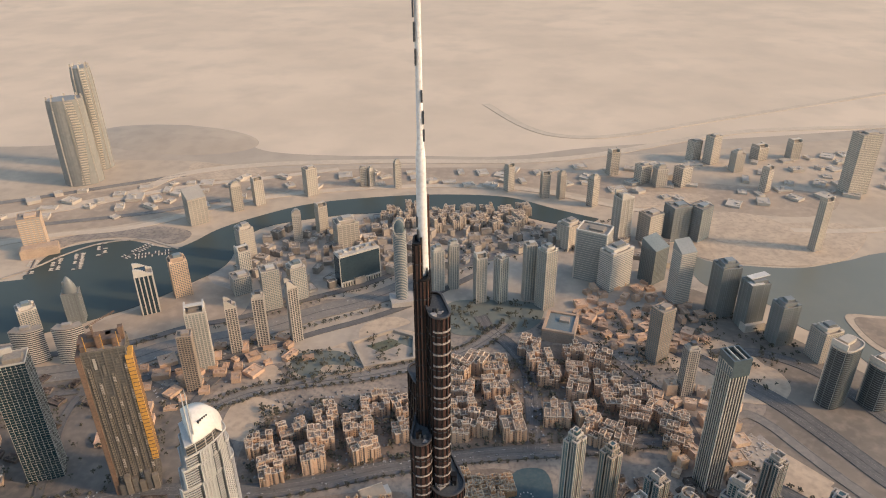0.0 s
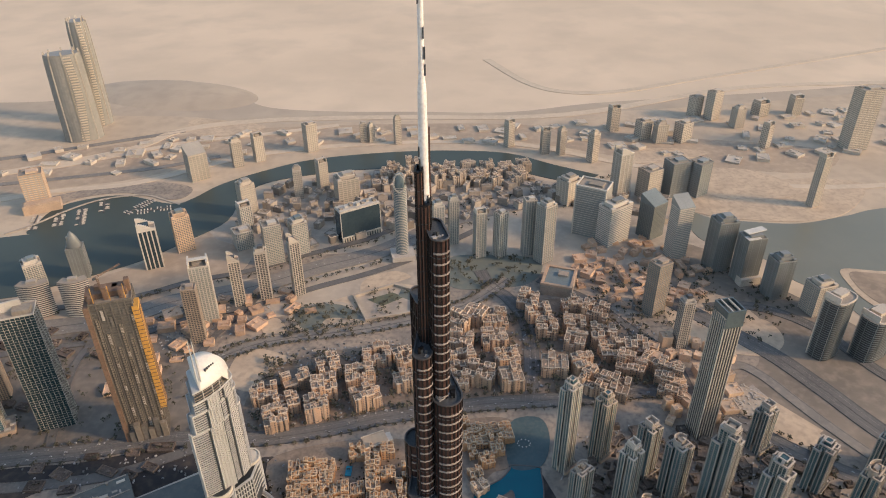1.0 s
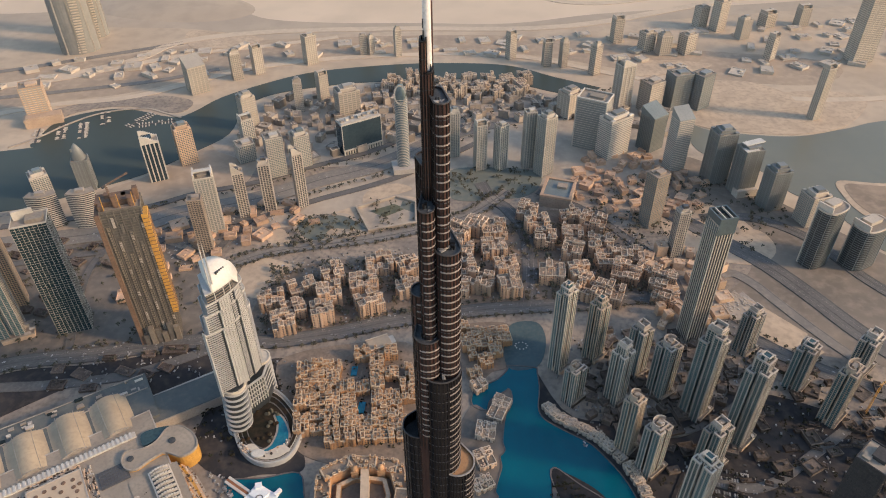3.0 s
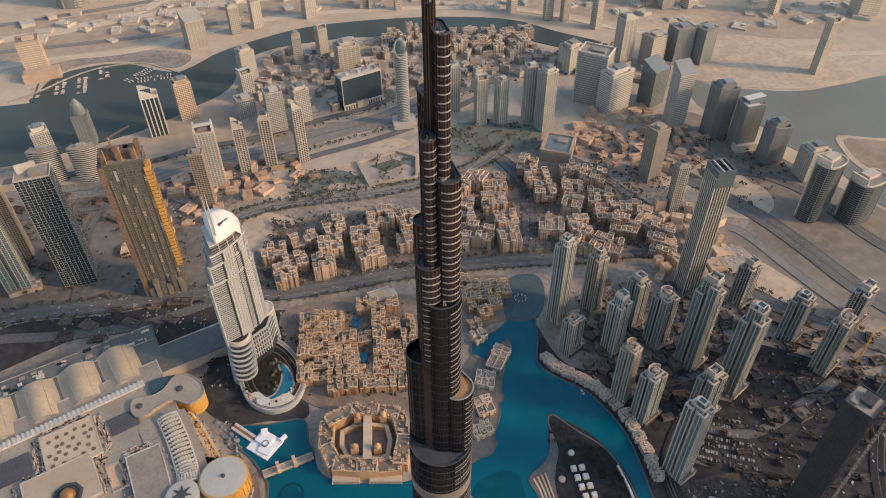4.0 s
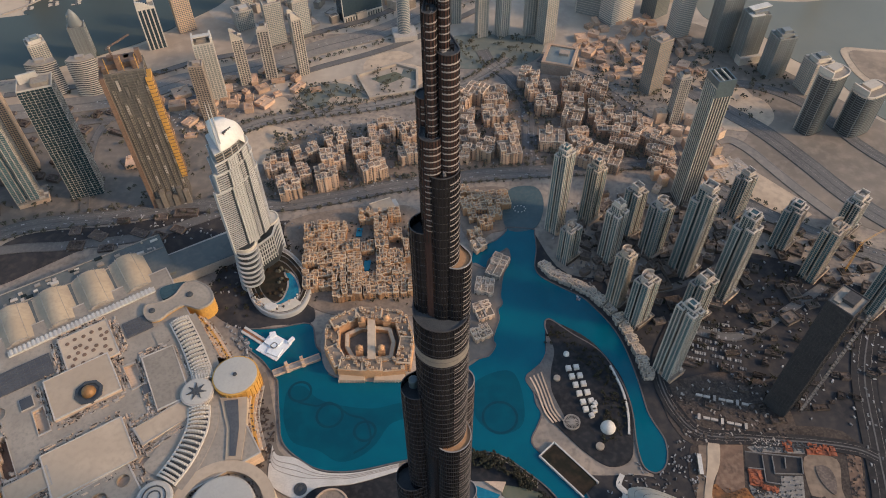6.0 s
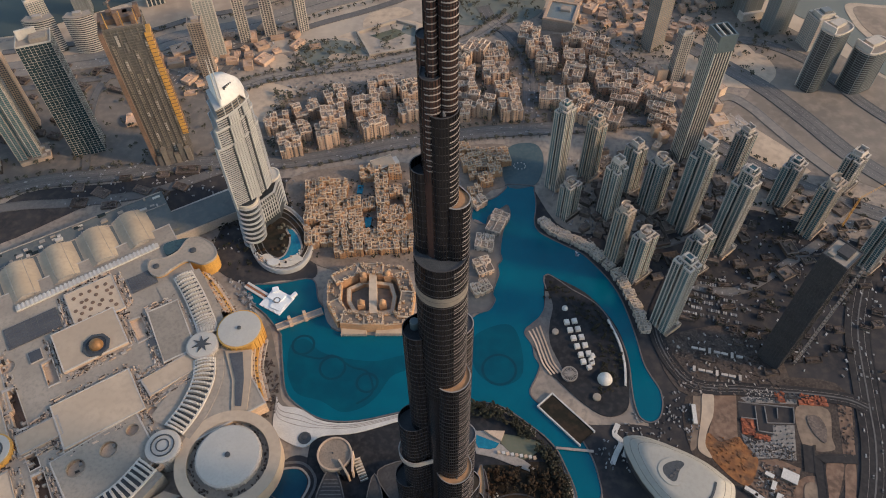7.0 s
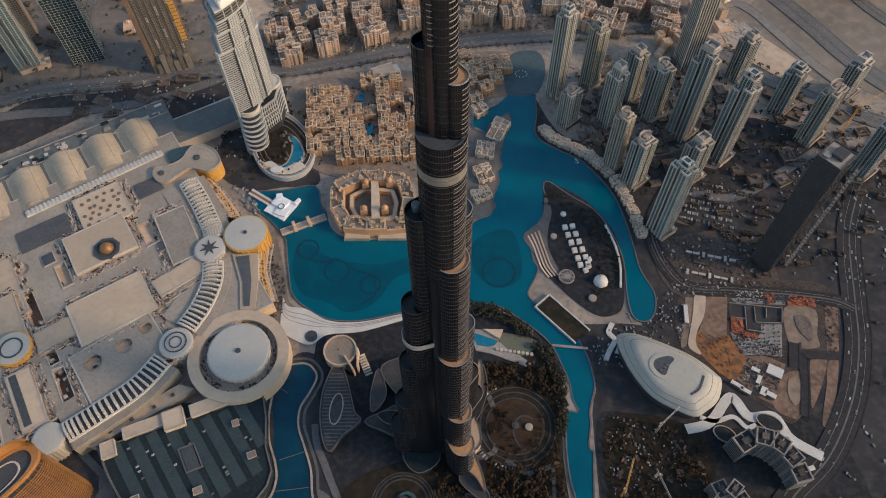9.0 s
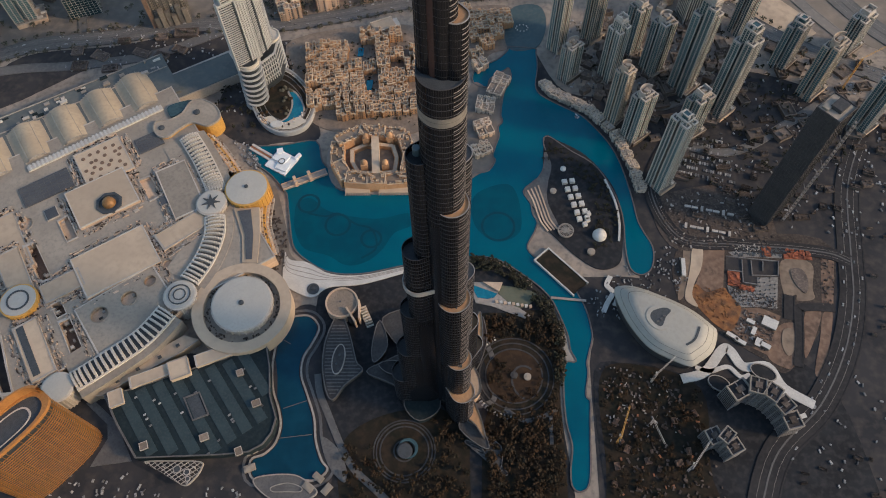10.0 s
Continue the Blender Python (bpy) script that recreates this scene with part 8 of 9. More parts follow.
# golden oval hotel
GH = thing("hotel_tower", "oval hotel tower with golden slatted facade and dark oval roof", "hotel", at=(-416, 40, 0), rot=50)
o = [(47 * math.copysign(abs(math.cos(radians(7.5 * i))) ** 0.62, math.cos(radians(7.5 * i))), 17.5 * math.copysign(abs(math.sin(radians(7.5 * i))) ** 0.8, math.sin(radians(7.5 * i)))) for i in range(48)]
AMBER = mat("sunlit_amber_slats", (0.46, 0.205, 0.058), (0.39, 0.172, 0.05), 0.06, (0.30, 0.135, 0.042), 0.5, 0.45, metal=0.15)
part("storey_body", Shape().prism([(x * 0.99, y * 0.975) for x, y in o], 0, 117), NIGHTGL, GH)
s = Shape()
for i in range(28):
    s.ring(o, [(x * 0.985, y * 0.96) for x, y in o], 2 + i * 3.9, 3.1 + i * 3.9)
part("slab_edging", s, AMBER, GH, "golden floor slats", kind="stuff")
s = Shape()
for i in range(48):
    for f in ((0.0, 0.28) if i % 2 else (0.4,)):
        q, e = o[i], o[(i + 1) % 48]
        if 12 < i < 46:
            s.box((q[0] + (e[0] - q[0]) * f) * 1.004, (q[1] + (e[1] - q[1]) * f) * 1.004, 1, 117, 0.45, 1.1, math.degrees(math.atan2(e[1] - q[1], e[0] - q[0])))
part("fin_cladding", s, BRONZGOLD, GH, "slim golden upright ribs over the slats", kind="stuff")
part("crest_wall", Shape().strip([(x * 1.04, y * 1.04) for x, y in o[1:15]], [(x * 0.98, y * 0.96) for x, y in o[1:15]], 116, 134), AMBER, GH, "curved golden crest wall")
part("roof_rim", Shape().ring([(x * 1.03, y * 1.03) for x, y in o], [(x * 0.88, y * 0.88) for x, y in o], 117, 121.5), AMBER, GH)
part("roof", Shape().prism([(x * 0.9, y * 0.9) for x, y in o], 116, 119), MECH, GH, "dark roof")
part("roof_inner_ring", Shape().ring([(x * 0.62, y * 0.62) for x, y in o], [(x * 0.58, y * 0.58) for x, y in o], 119, 120), CONC, GH)

# ---- round the tower's foot ----
GB = thing("ring_pavilion", "round pale pavilion with a flat court roof and tall sandstone walls", "pavilion", at=(-127.6, 222.5, 0))
part("ring", Shape().ring(circle(0, 0, 19.5, 44), circle(0, 0, 17.6, 44), 0, 16), SANDC, GB)
part("court_roof", Shape().prism(circle(0, 0, 18, 44), 0, 14.6), ROOFB, GB, "brown flat roof")
part("roof_hub", Shape().lathe(-2, 1, [(0.8, 14), (0.8, 16), (0.1, 16.4)], 12), MECH, GB)
part("fin_wall", Shape().box(12, -17, 0, 19, 2, 22, 34), SANDC, GB, "sunlit sandstone wall")
# Solid block in the shade-dark paving colour, for a sunken court.
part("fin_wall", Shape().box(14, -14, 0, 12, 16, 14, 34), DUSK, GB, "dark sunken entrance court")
part("fin_wall", Shape().box(21, -10, 0, 18, 2, 24, 4), SANDC, GB, "sunlit sandstone wall")
for i in range(8):
    part("step_fin", Shape().box(24 + 1.4 * i, -4 - 3.0 * i, 0, 10 - 0.8 * i, 9, 1.1, 24), WHITEC, GB)
CB = thing("crescent_building", "long leaf-shaped building with ribbed grey roof", "pavilion", at=(0, 0, 0))
LEAFP = [(-132, 207), (-123, 200), (-115, 178), (-107, 150), (-100, 140), (-118, 124), (-130, 107), (-138, 117), (-144, 144), (-144, 171), (-139, 192)]
cl = curve(LEAFP, 6)
part("hall", Shape().prism(cl, 0, 10), DARKRING, CB)
part("roof_rim", Shape().ring(cl, offset(cl, 1.1, True), 9, 11), DIMPAVE, CB, "pale roof rim")
for i in range(21):
    y = 113 + i * 4.1
    xs = [x for x in range(-146, -98) if inside((x, y), cl)]
    if len(xs) > 8:
        part("roof_rib", Shape().box((xs[0] + xs[-1]) / 2, y, 9.6, 10.7, xs[-1] - xs[0] - 3, 1.1, 0), DIMPAVE, CB)
part("oculus", Shape().ring(circle(-127, 153, 7.5, 28, 18.5, -6), circle(-127, 153, 6.3, 28, 17.2, -6), 10, 12), PAVE, CB)
part("oculus_floor", Shape().prism(circle(-127, 153, 6.6, 28, 17.5, -6), 10, 11.3), DARKRING, CB)
for x, y in ((-129, 147), (-126, 158)):
    part("roof_vent", Shape().box(x, y, 11, 13, 2.6, 2.2, 30), MECH, CB)
solid("pool", Shape().prism([(25, 252), (57, 239), (53, 234), (45, 232), (33, 234)], 0, 2.6), POOL, "fan-shaped blue swimming pool", "swimming pool")
fan = [(23, 255), (63, 254), (58, 239), (97, 209), (89, 206), (49, 223), (31, 227)]
solid("pool_terrace", Shape().prism(fan, 0, 2.0), PAVE, "pale stone terrace round a pool", "terrace")
solid("pool_sail", Shape().prism([(40, 254), (64, 253), (59, 241)], 2, 5), SANDC, "pale triangular sun sail", "canopy")
slab("ground_tennis_lawn", [(63, 250), (104, 239), (84, 220), (60, 238)], 1.9, LAWN, "dark green lawn court")
for i in range(9):
    solid("sun_shade", Shape().box(56 + i * 5.0, 228 - i * 0.8, 0, 4, 3.4, 3.4, 10), WHITEP if i % 2 else SANDC, "small square pool sunshade", "parasol", group="pool sunshades")


LEAFBED = mat("brown_planting_soil", (0.05, 0.031, 0.02), (0.035, 0.024, 0.017), 0.05, (0.075, 0.045, 0.026), 0.2, 0.95, bump=0.4, spec=0.12)


def rings(x, y, radii, material, label):
    T = thing("ring_garden", label, "garden", at=(x, y, 0))
    for r in radii:
        part("ring_path", Shape().ring(circle(0, 0, r, 48), circle(0, 0, r - 1.6, 48), 0.5, 1.5), material, T)
    part("hub", Shape().lathe(0, 0, [(radii[-1] * 0.7, 0), (radii[-1] * 0.7, 4), (0.3, 4.6)], 24), material if material is DARKRING else GREYROOF, T)
    return T


slab("ground_ring_bed", circle(72, 136, 31, 20), 1.2, LEAFBED, "brown planted bed of the ring garden")
RG = rings(72, 136, (46, 40, 33, 6), DARKRING, "round garden of concentric pale paths")
RG2 = rings(87, 134, (10, 6), PAVE, "spiral seat round a small basin")
arc = [(87 + (10 + 12 * k / 18) * math.cos(radians(60 + 11 * k)), 134 + (10 + 16 * k / 18) * math.sin(radians(60 + 11 * k))) for k in range(19)]
solid("trim_spiral_path", Shape().strip(offset(arc, 1.2), offset(arc, -1.2), 0.4, 1.9), DARKRING, "curling grey garden path", "path", "structure")
rings(-50, 52, (34, 31, 27, 12), DARKRING, "round drop-off garden with concentric drives")
slab("ground_leaf_terrace", [(-141, 67), (-123, 56), (-111, 33), (-113, 19), (-131, 37)], 1.3, DIMPAVE, "grey leaf-shaped terrace beside the drive")
moon = circle(-46, 54, 11, 32)
solid("moon_basin", Shape().ring(moon, [(x * 0.8 - 10.3, y * 0.8 + 9.8) for x, y in moon], 0.5, 3.6), TEALGL, "teal crescent basin in the forecourt", "basin")
solid("moon_well", Shape().prism(circle(-49, 51, 8, 24), 0, 5.0), MECH, "dark round well in the forecourt", "well")
for pts, wide in (([(20, 100), (48, 108), (50, 150), (40, 180)], 6), ([(60, 98), (84, 84), (118, 96)], 5), ([(110, 92), (109, 58)], 4)):
    line = curve(pts, 6, False)
    solid("trim_garden_drive", Shape().strip(offset(line, wide / 2), offset(line, -wide / 2), 0.2, 1.45), DIMPAVE, "grey curving drive round the tower", "drive", "structure")
for i in range(34):
    a = 2.0 + 2.6 * i / 33
    solid("parked_car", Shape().box(72 + 49 * math.cos(a), 136 + 49 * math.sin(a), 0.9, 2.3, 4.4, 1.9, math.degrees(a)).box(72 + 49 * math.cos(a), 136 + 49 * math.sin(a), 2.3, 3.0, 2.4, 1.7, math.degrees(a), 0.85), CARW if i % 3 else WHITEP, "small car parked along a curving drive", "car", group="forecourt cars")

# opera house like a boat
OP = thing("opera_house", "boat-shaped hall with smooth pale curved roof", "opera house", at=(254, 193, 0), rot=-42)
HULL = [(197, 238), (215, 238), (243, 227), (276, 209), (299, 187), (303, 177), (294, 156), (277, 143), (267, 138), (252, 143), (224, 160), (205, 188), (195, 216), (193, 231)]
ct, st = math.cos(radians(42)), math.sin(radians(42))
outline = curve([((x - 254) * ct - (y - 193) * st, (x - 254) * st + (y - 193) * ct) for x, y in HULL], 5)
part("glass_wall", Shape().prism([(x * 0.93, y * 0.88) for x, y in outline], 0, 20), DARKGL, OP)
s = Shape()
rows = [(0.98, 19), (1.0, 21.5), (0.985, 23.2), (0.9, 24.6), (0.895, 25.3), (0.78, 26.6), (0.775, 27.2), (0.6, 28.2)]
for j, (f, z) in enumerate(rows):
    s.v += [(x * f, y * f, z) for x, y in outline]
n = len(outline)
for j in range(len(rows) - 1):
    for i in range(n):
        s.f.append((j * n + i, j * n + (i + 1) % n, (j + 1) * n + (i + 1) % n, (j + 1) * n + i))
s.f.append(tuple((len(rows) - 1) * n + i for i in range(n)))
s.f.append(tuple(reversed(range(n))))
part("roof_shell", s, SHELL, OP, "smooth cream roof shell", smooth=True)
hole = curve([((x - 254) * ct - (y - 193) * st, (x - 254) * st + (y - 193) * ct) for x, y in ((228, 195), (232, 203), (246, 207), (253, 203), (246, 195), (240, 184), (233, 186))], 5)
part("roof_opening", Shape().prism(hole, 27, 28.7), MECH, OP, "dark curling roof opening")
part("roof_opening_rim", Shape().ring(offset(hole, 4.5, True), offset(hole, -0.2, True), 27.6, 28.9), SHELL, OP, "raised lip round the opening")
for k, (x, y) in enumerate(((240, 192), (244, 196), (236, 190))):
    part("roof_opening_plant", Shape().box((x - 254) * ct - (y - 193) * st, (x - 254) * st + (y - 193) * ct, 28, 29.6, 3, 2, 30 * k), DIMPAVE, OP)
slot = curve([((x - 254) * ct - (y - 193) * st, (x - 254) * st + (y - 193) * ct) for x, y in ((263, 161), (274, 168), (282, 183))], 6, False)
for f, z in ((0.9, 25.0), (0.775, 27.0)):
    part("roof_contour", Shape().ring([(x * f, y * f) for x, y in outline], [(x * (f - 0.012), y * (f - 0.012)) for x, y in outline], z - 0.6, z + 0.25), DIMPAVE, OP, "fine grey roof contour")
part("roof_slot", Shape().strip(offset(slot, 1.3), offset(slot, -1.3), 24, 28.6), MECH, OP, "dark curved roof slot")
for pts, wide in (([(196, 262), (190, 250), (196, 240), (188, 226), (182, 214)], 6), ([(260, 131), (288, 139), (313, 166), (322, 164), (333, 145), (360, 145), (372, 120), (401, 100)], 11), ([(278, 145), (294, 140), (315, 145), (327, 133), (338, 136)], 5), ([(208, 246), (200, 232), (196, 222)], 4), ([(367, 122), (374, 89), (389, 89)], 5)):
    line = curve(pts, 6, False)
    solid("wave_walkway", Shape().strip(offset(line, wide / 2), offset(line, -wide / 2), 0.3, 2.2), WHITEP, "white wave-shaped walkway by the hall", "walkway", group="wave walkways")
for (x, y), a, b in zip([(301, 125), (353, 138)], (13, 15), (9, 9)):
    O = thing("sunken_garden", "dark oval sunken garden with a pale rim", "garden", at=(x, y, 0), rot=-28)
    part("bed", Shape().prism(circle(0, 0, a, 32, b), 0, 3), DARKPAVE, O)
    part("rim", Shape().ring(circle(0, 0, a, 32, b), circle(0, 0, a - 1.1, 32, b - 1.1), 0, 3.8), PAVE, O)

# island park
for r, (x, y) in enumerate([(152, 402), (155, 390), (158, 378), (161, 366), (164, 354), (166, 344)]):
    for k in (0, 1):
        solid("event_tent", Shape().box(x + k * 10, y + k * 1.5, 1, 5.5, 7, 7, 8, 0.86), WHITEP, "white square event tent", "tent", group="park tents")
for x, y in ((176, 342), (178, 352), (172, 336)):
    solid("event_tent", Shape().box(x, y, 1, 5.5, 6, 6, 20, 0.86), WHITEP, "white square event tent", "tent", group="park tents")
solid("white_dome", Shape().lathe(189, 320, [(9, 1), (9, 3), (7.5, 7), (4, 9.6), (0.3, 10.4)], 24), WHITEP, "small white dome tent", "dome", smooth=True)
solid("white_dome", Shape().lathe(152, 424, [(4, 1), (3.6, 4), (0.3, 5.6)], 20), WHITEP, "small white dome tent", "dome", smooth=True)
LD = thing("lattice_dome", "pale lattice dome over a park seat", "dome", at=(147, 327, 0))
for i in range(12):
    part("dome_rib", Shape().box(0, 0, 3 + (i % 3) * 0.4, 3.8 + (i % 3) * 0.4, 19, 0.7, i * 15), PAVE, LD)
part("dome_rim", Shape().ring(circle(0, 0, 10, 28), circle(0, 0, 9, 28), 1, 4.6), PAVE, LD)
rings(136, 388, (10, 6), PAVE, "round pale stone seating terrace")
rings(176, 296, (11, 7), PAVE, "round pale stone seating terrace")
FL = thing("event_lawn_frame", "dark lawn with a white angular frame beside the canal", "lawn", at=(136, 268, 0), rot=-48)
part("lawn", Shape().box(0, 0, 0, 3.4, 62, 24), PARKM, FL)
for k in (-1, 1):
    part("frame_edge", Shape().box(0, k * 12.5, 0, 4.6, 66, 1.6), WHITEP, FL)
part("frame_edge", Shape().box(-33, 0, 0, 4.6, 1.6, 26), WHITEP, FL)
line = curve([(205, 405), (214, 372), (216, 340), (212, 310)], 6, False)
solid("park_wall", Shape().strip(offset(line, 1.2), offset(line, -1.2), 0.5, 4.5), WHITEP, "low white curved park wall", "wall")
CB2 = thing("canal_bridge", "thin pale footbridge over the canal", "bridge", at=(145, 222, 0), rot=-6)
part("deck", Shape().box(-4, 8.5, 2.4, 3.2, 42, 3.0), PAVE, CB2)

SITEC = mat("site_concrete", (0.24, 0.22, 0.205), (0.18, 0.165, 0.155), 0.05, (0.12, 0.11, 0.105), 0.4, 0.9)
# lattice hoist on the dark tower
HT = thing("site_hoist", "pale lattice hoist tower up the side of a dark tower", "hoist", at=(424, 341, 0), rot=40)
for a, b in ((-1.4, -1.4), (1.4, -1.4), (1.4, 1.4), (-1.4, 1.4)):
    part("post", Shape().box(a, b, 0, 196, 0.5, 0.5), SITEC, HT)
for i in range(32):
    part("brace", Shape().box(0, 0, 4 + 6 * i, 5.2 + 6 * i, 3.4, 3.4), SITEC, HT)
for i in range(4):
    part("tie_beam", Shape().box(-3, 3, 30 + 45 * i, 31 + 45 * i, 8, 0.8, 45), SITEC, HT)

# ---- fill: low roofs, trees, cars ----
def sprawl(outline, count, seed, size, height, material, label, avoid=(), joined=False):
    """Low buildings strewn over an area, each with a parapet lip and roof boxes."""
    rnd = random.Random(seed)
    xs, ys = [p[0] for p in outline], [p[1] for p in outline]
    s = Shape()
    made = tries = 0
    taken = []
    while made < count and tries < count * 20:
        tries += 1
        x, y = rnd.uniform(min(xs), max(xs)), rnd.uniform(min(ys), max(ys))
        if not inside((x, y), outline) or any(inside((x, y), a) for a in avoid):
            continue
        made += 1
        w, d, h, r = rnd.uniform(*size), rnd.uniform(*size), rnd.uniform(*height), rnd.choice((8, 12, 30, -20, -32) if material is not RUBBLE else (-20, -20, 4)) + rnd.uniform(-4, 4)
        if material is RUBBLE:
            d, h = d * 0.5, h * 0.6
        if any(math.hypot(x - a, y - b) < 0.62 * (max(w, d) + e) for a, b, e in taken):
            made -= 1
            continue
        taken.append((x, y, max(w, d)))
        s.box(x, y, 0, h, w, d, r)
        s.ring(circle(x, y, 1, 4), circle(x, y, 0.5, 4), h - 0.5, h + 0.2)
        rc = [(p[0], p[1]) for p in Shape().box(x, y, 0, 1, w * 1.03, d * 1.03, r).v[:4]]
        s.ring(rc, [(x + (a - x) * 0.88, y + (b - y) * 0.88) for a, b in rc], h - 0.5, h + 1.0)
        for j in range(rnd.randrange(2, 5)):
            s.box(x + rnd.uniform(-0.35, 0.35) * w, y + rnd.uniform(-0.35, 0.35) * d, h - 0.2, h + rnd.uniform(0.8, 3.5), w * rnd.uniform(0.1, 0.3), d * rnd.uniform(0.1, 0.3), r)
        if not joined:
            solid("low_house", s, material, label, "house", group="low houses")
            s = Shape()
    if joined:
        solid("roof_scatter", s, material, label, "houses", "stuff")


WATERS = [LAKE, BAYN + BAYS[::-1]]
MIXR = mat("mixed_dusty_roofs", (0.40, 0.33, 0.265), (0.31, 0.26, 0.213), 0.03, (0.25, 0.215, 0.18), 0.2, 0.9, island=0.4)
BROWNR = mat("dim_brown_podium_roofs", (0.125, 0.10, 0.084), (0.09, 0.074, 0.064), 0.05, (0.18, 0.145, 0.118), 0.3, 0.9, island=0.5, spec=0.15)
sprawl([(-450, 1280), (-280, 1230), (-100, 1280), (250, 1420), (500, 1300), (520, 1400), (240, 1520), (100, 1575), (-120, 1575), (-390, 1500)], 200, 21, (9, 28), (5, 20), MIXR, "pale low blocks of the business district", WATERS, True)
WATERF = mat("hazy_tan_apartment_walls", (0.47, 0.375, 0.29), (0.41, 0.33, 0.255), 0.03, (0.36, 0.29, 0.228), 0.3, 0.9, vary=0.15)
rnd = random.Random(22)
for i, (x, y) in enumerate([(-150 + 46 * (k % 8) + 14 * (k // 8), 1500 + 34 * (k // 8) + 9 * (k % 3)) for k in range(24)]):
    block(x, y, rnd.uniform(26, 36), rnd.uniform(22, 30), rnd.uniform(20, 38), rnd.choice((10, -8, 24)), 2200 + i, WATERF, i % 2 == 0, "tan waterfront apartment block with stepped roofs", "waterfront apartments", 6)
BH = thing("civic_hall", "broad brown hall with a sunken roof", "hall", at=(216, 1078, 0), rot=-18)
part("wall", Shape().box(0, 0, 0, 22, 58, 66), BROWNC, BH)
part("parapet", Shape().ring([(-29.4, -33.4), (29.4, -33.4), (29.4, 33.4), (-29.4, 33.4)], [(-24, -28), (24, -28), (24, 28), (-24, 28)], 21, 25), HOUSEW, BH)
part("roof", Shape().box(0, 0, 21.6, 22.4, 50, 58), MIDGL, BH, "grey sunken roof")
part("roof_plant", Shape().box(6, 8, 22, 27, 18, 14), BROWNC, BH)
sprawl([(-420, 900), (-330, 960), (-230, 1000), (-280, 1090), (-420, 1040), (-560, 960), (-520, 800), (-460, 840)], 60, 23, (10, 30), (3, 9), HOUSEW, "low sandy buildings beside the highway")
sprawl([(-900, 700), (-600, 760), (-540, 960), (-700, 960), (-950, 900)], 50, 24, (12, 36), (4, 12), RUBBLE, "low grey-brown buildings near the highway")
sprawl([(190, 620), (230, 500), (262, 440), (400, 445), (600, 470), (660, 560), (480, 720), (300, 720)], 60, 35, (9, 24), (3, 8), BROWNR, "low brown podium roofs between the lake towers", (), True)
sprawl([(280, 470), (300, 330), (440, 320), (600, 420), (640, 520), (480, 560), (400, 460), (330, 520)], 70, 25, (7, 20), (4, 9), RUBBLE, "low dusty roofs between the lake towers", (), True)
sprawl([(190, 560), (240, 500), (300, 540), (420, 560), (440, 640), (380, 690), (240, 720), (180, 640)], 90, 26, (6, 17), (3, 10), BROWNR, "low podium houses between the lake towers")
sprawl([(330, 730), (430, 740), (470, 860), (400, 930), (340, 900)], 36, 27, (10, 26), (6, 22), SANDC, "low sandy houses beside the street")
sprawl([(280, 1010), (440, 1000), (520, 1120), (420, 1260), (300, 1240), (240, 1100)], 70, 28, (9, 24), (4, 11), HOUSEW, "low brown blocks by the lagoon")
sprawl([(-1200, 1500), (-700, 1600), (-450, 1720), (-100, 1780), (300, 1740), (700, 1620), (1200, 1700), (1400, 2000), (500, 1900), (-400, 1860), (-1300, 1700)], 110, 29, (14, 44), (3, 8), HAZEW, "scattered low desert buildings", (), True)
sprawl([(180, 140), (270, 110), (270, 0), (170, 0)], 16, 31, (3, 8), (2, 5), RUST, "small brown roofs in the park", (), True)
sprawl([(280, 345), (300, 322), (430, 322), (525, 380), (500, 280), (490, 160), (560, 100), (640, 300), (620, 420), (430, 350)], 34, 33, (3, 9), (2, 7), RUBBLE, "brown huts and stacked material on dark ground", (), True)
sprawl([(300, 20), (340, 10), (440, 90), (560, -60), (420, -140), (300, -100)], 24, 34, (3, 9), (2, 6), RUBBLE, "brown huts and stacked material on dark ground", (), True)
sprawl([(-560, 660), (-400, 690), (-390, 640), (-560, 600)], 16, 32, (16, 36), (4, 8), RUBBLE, "low dark service roofs behind the mall")


def clump(s, a, b, c, q, rnd):
    """One leafy mass: a rough twelve-cornered lump with dents."""
    n = len(s.v)
    g = 0.618
    for u, v, w in ((-g, 1, 0), (g, 1, 0), (-g, -1, 0), (g, -1, 0), (0, -g, 1), (0, g, 1), (0, -g, -1), (0, g, -1), (1, 0, -g), (1, 0, g), (-1, 0, -g), (-1, 0, g)):
        k = q * rnd.uniform(0.55, 1.05)
        s.v.append((a + u * k, b + v * k, c + w * k * 0.75))
    for f in ((0, 11, 5), (0, 5, 1), (0, 1, 7), (0, 7, 10), (0, 10, 11), (1, 5, 9), (5, 11, 4), (11, 10, 2), (10, 7, 6), (7, 1, 8), (3, 9, 4), (3, 4, 2), (3, 2, 6), (3, 6, 8), (3, 8, 9), (4, 9, 5), (2, 4, 11), (6, 2, 10), (8, 6, 7), (9, 8, 1)):
        s.f.append((n + f[0], n + f[1], n + f[2]))


def grove(name, spots, seed, r, label, material=LEAF):
    """Many trees, each a short trunk under a crown of small uneven leafy clumps, in one mesh."""
    rnd = random.Random(seed)
    s = Shape()
    for x, y in spots:
        k = r * rnd.uniform(0.55, 1.35)
        s.box(x, y, 0, k * 1.3, k * 0.14, k * 0.14, taper=0.7)
        for j in range(rnd.randrange(5, 9)):
            a, d = rnd.uniform(0, 2 * math.pi), k * math.sqrt(rnd.random()) * 0.85
            clump(s, x + d * math.cos(a), y + d * math.sin(a), k * (1.75 - 0.5 * d / k) + rnd.uniform(-0.2, 0.2) * k, k * rnd.uniform(0.22, 0.46), rnd)
    return solid(name, s, material, label, "trees", "stuff")


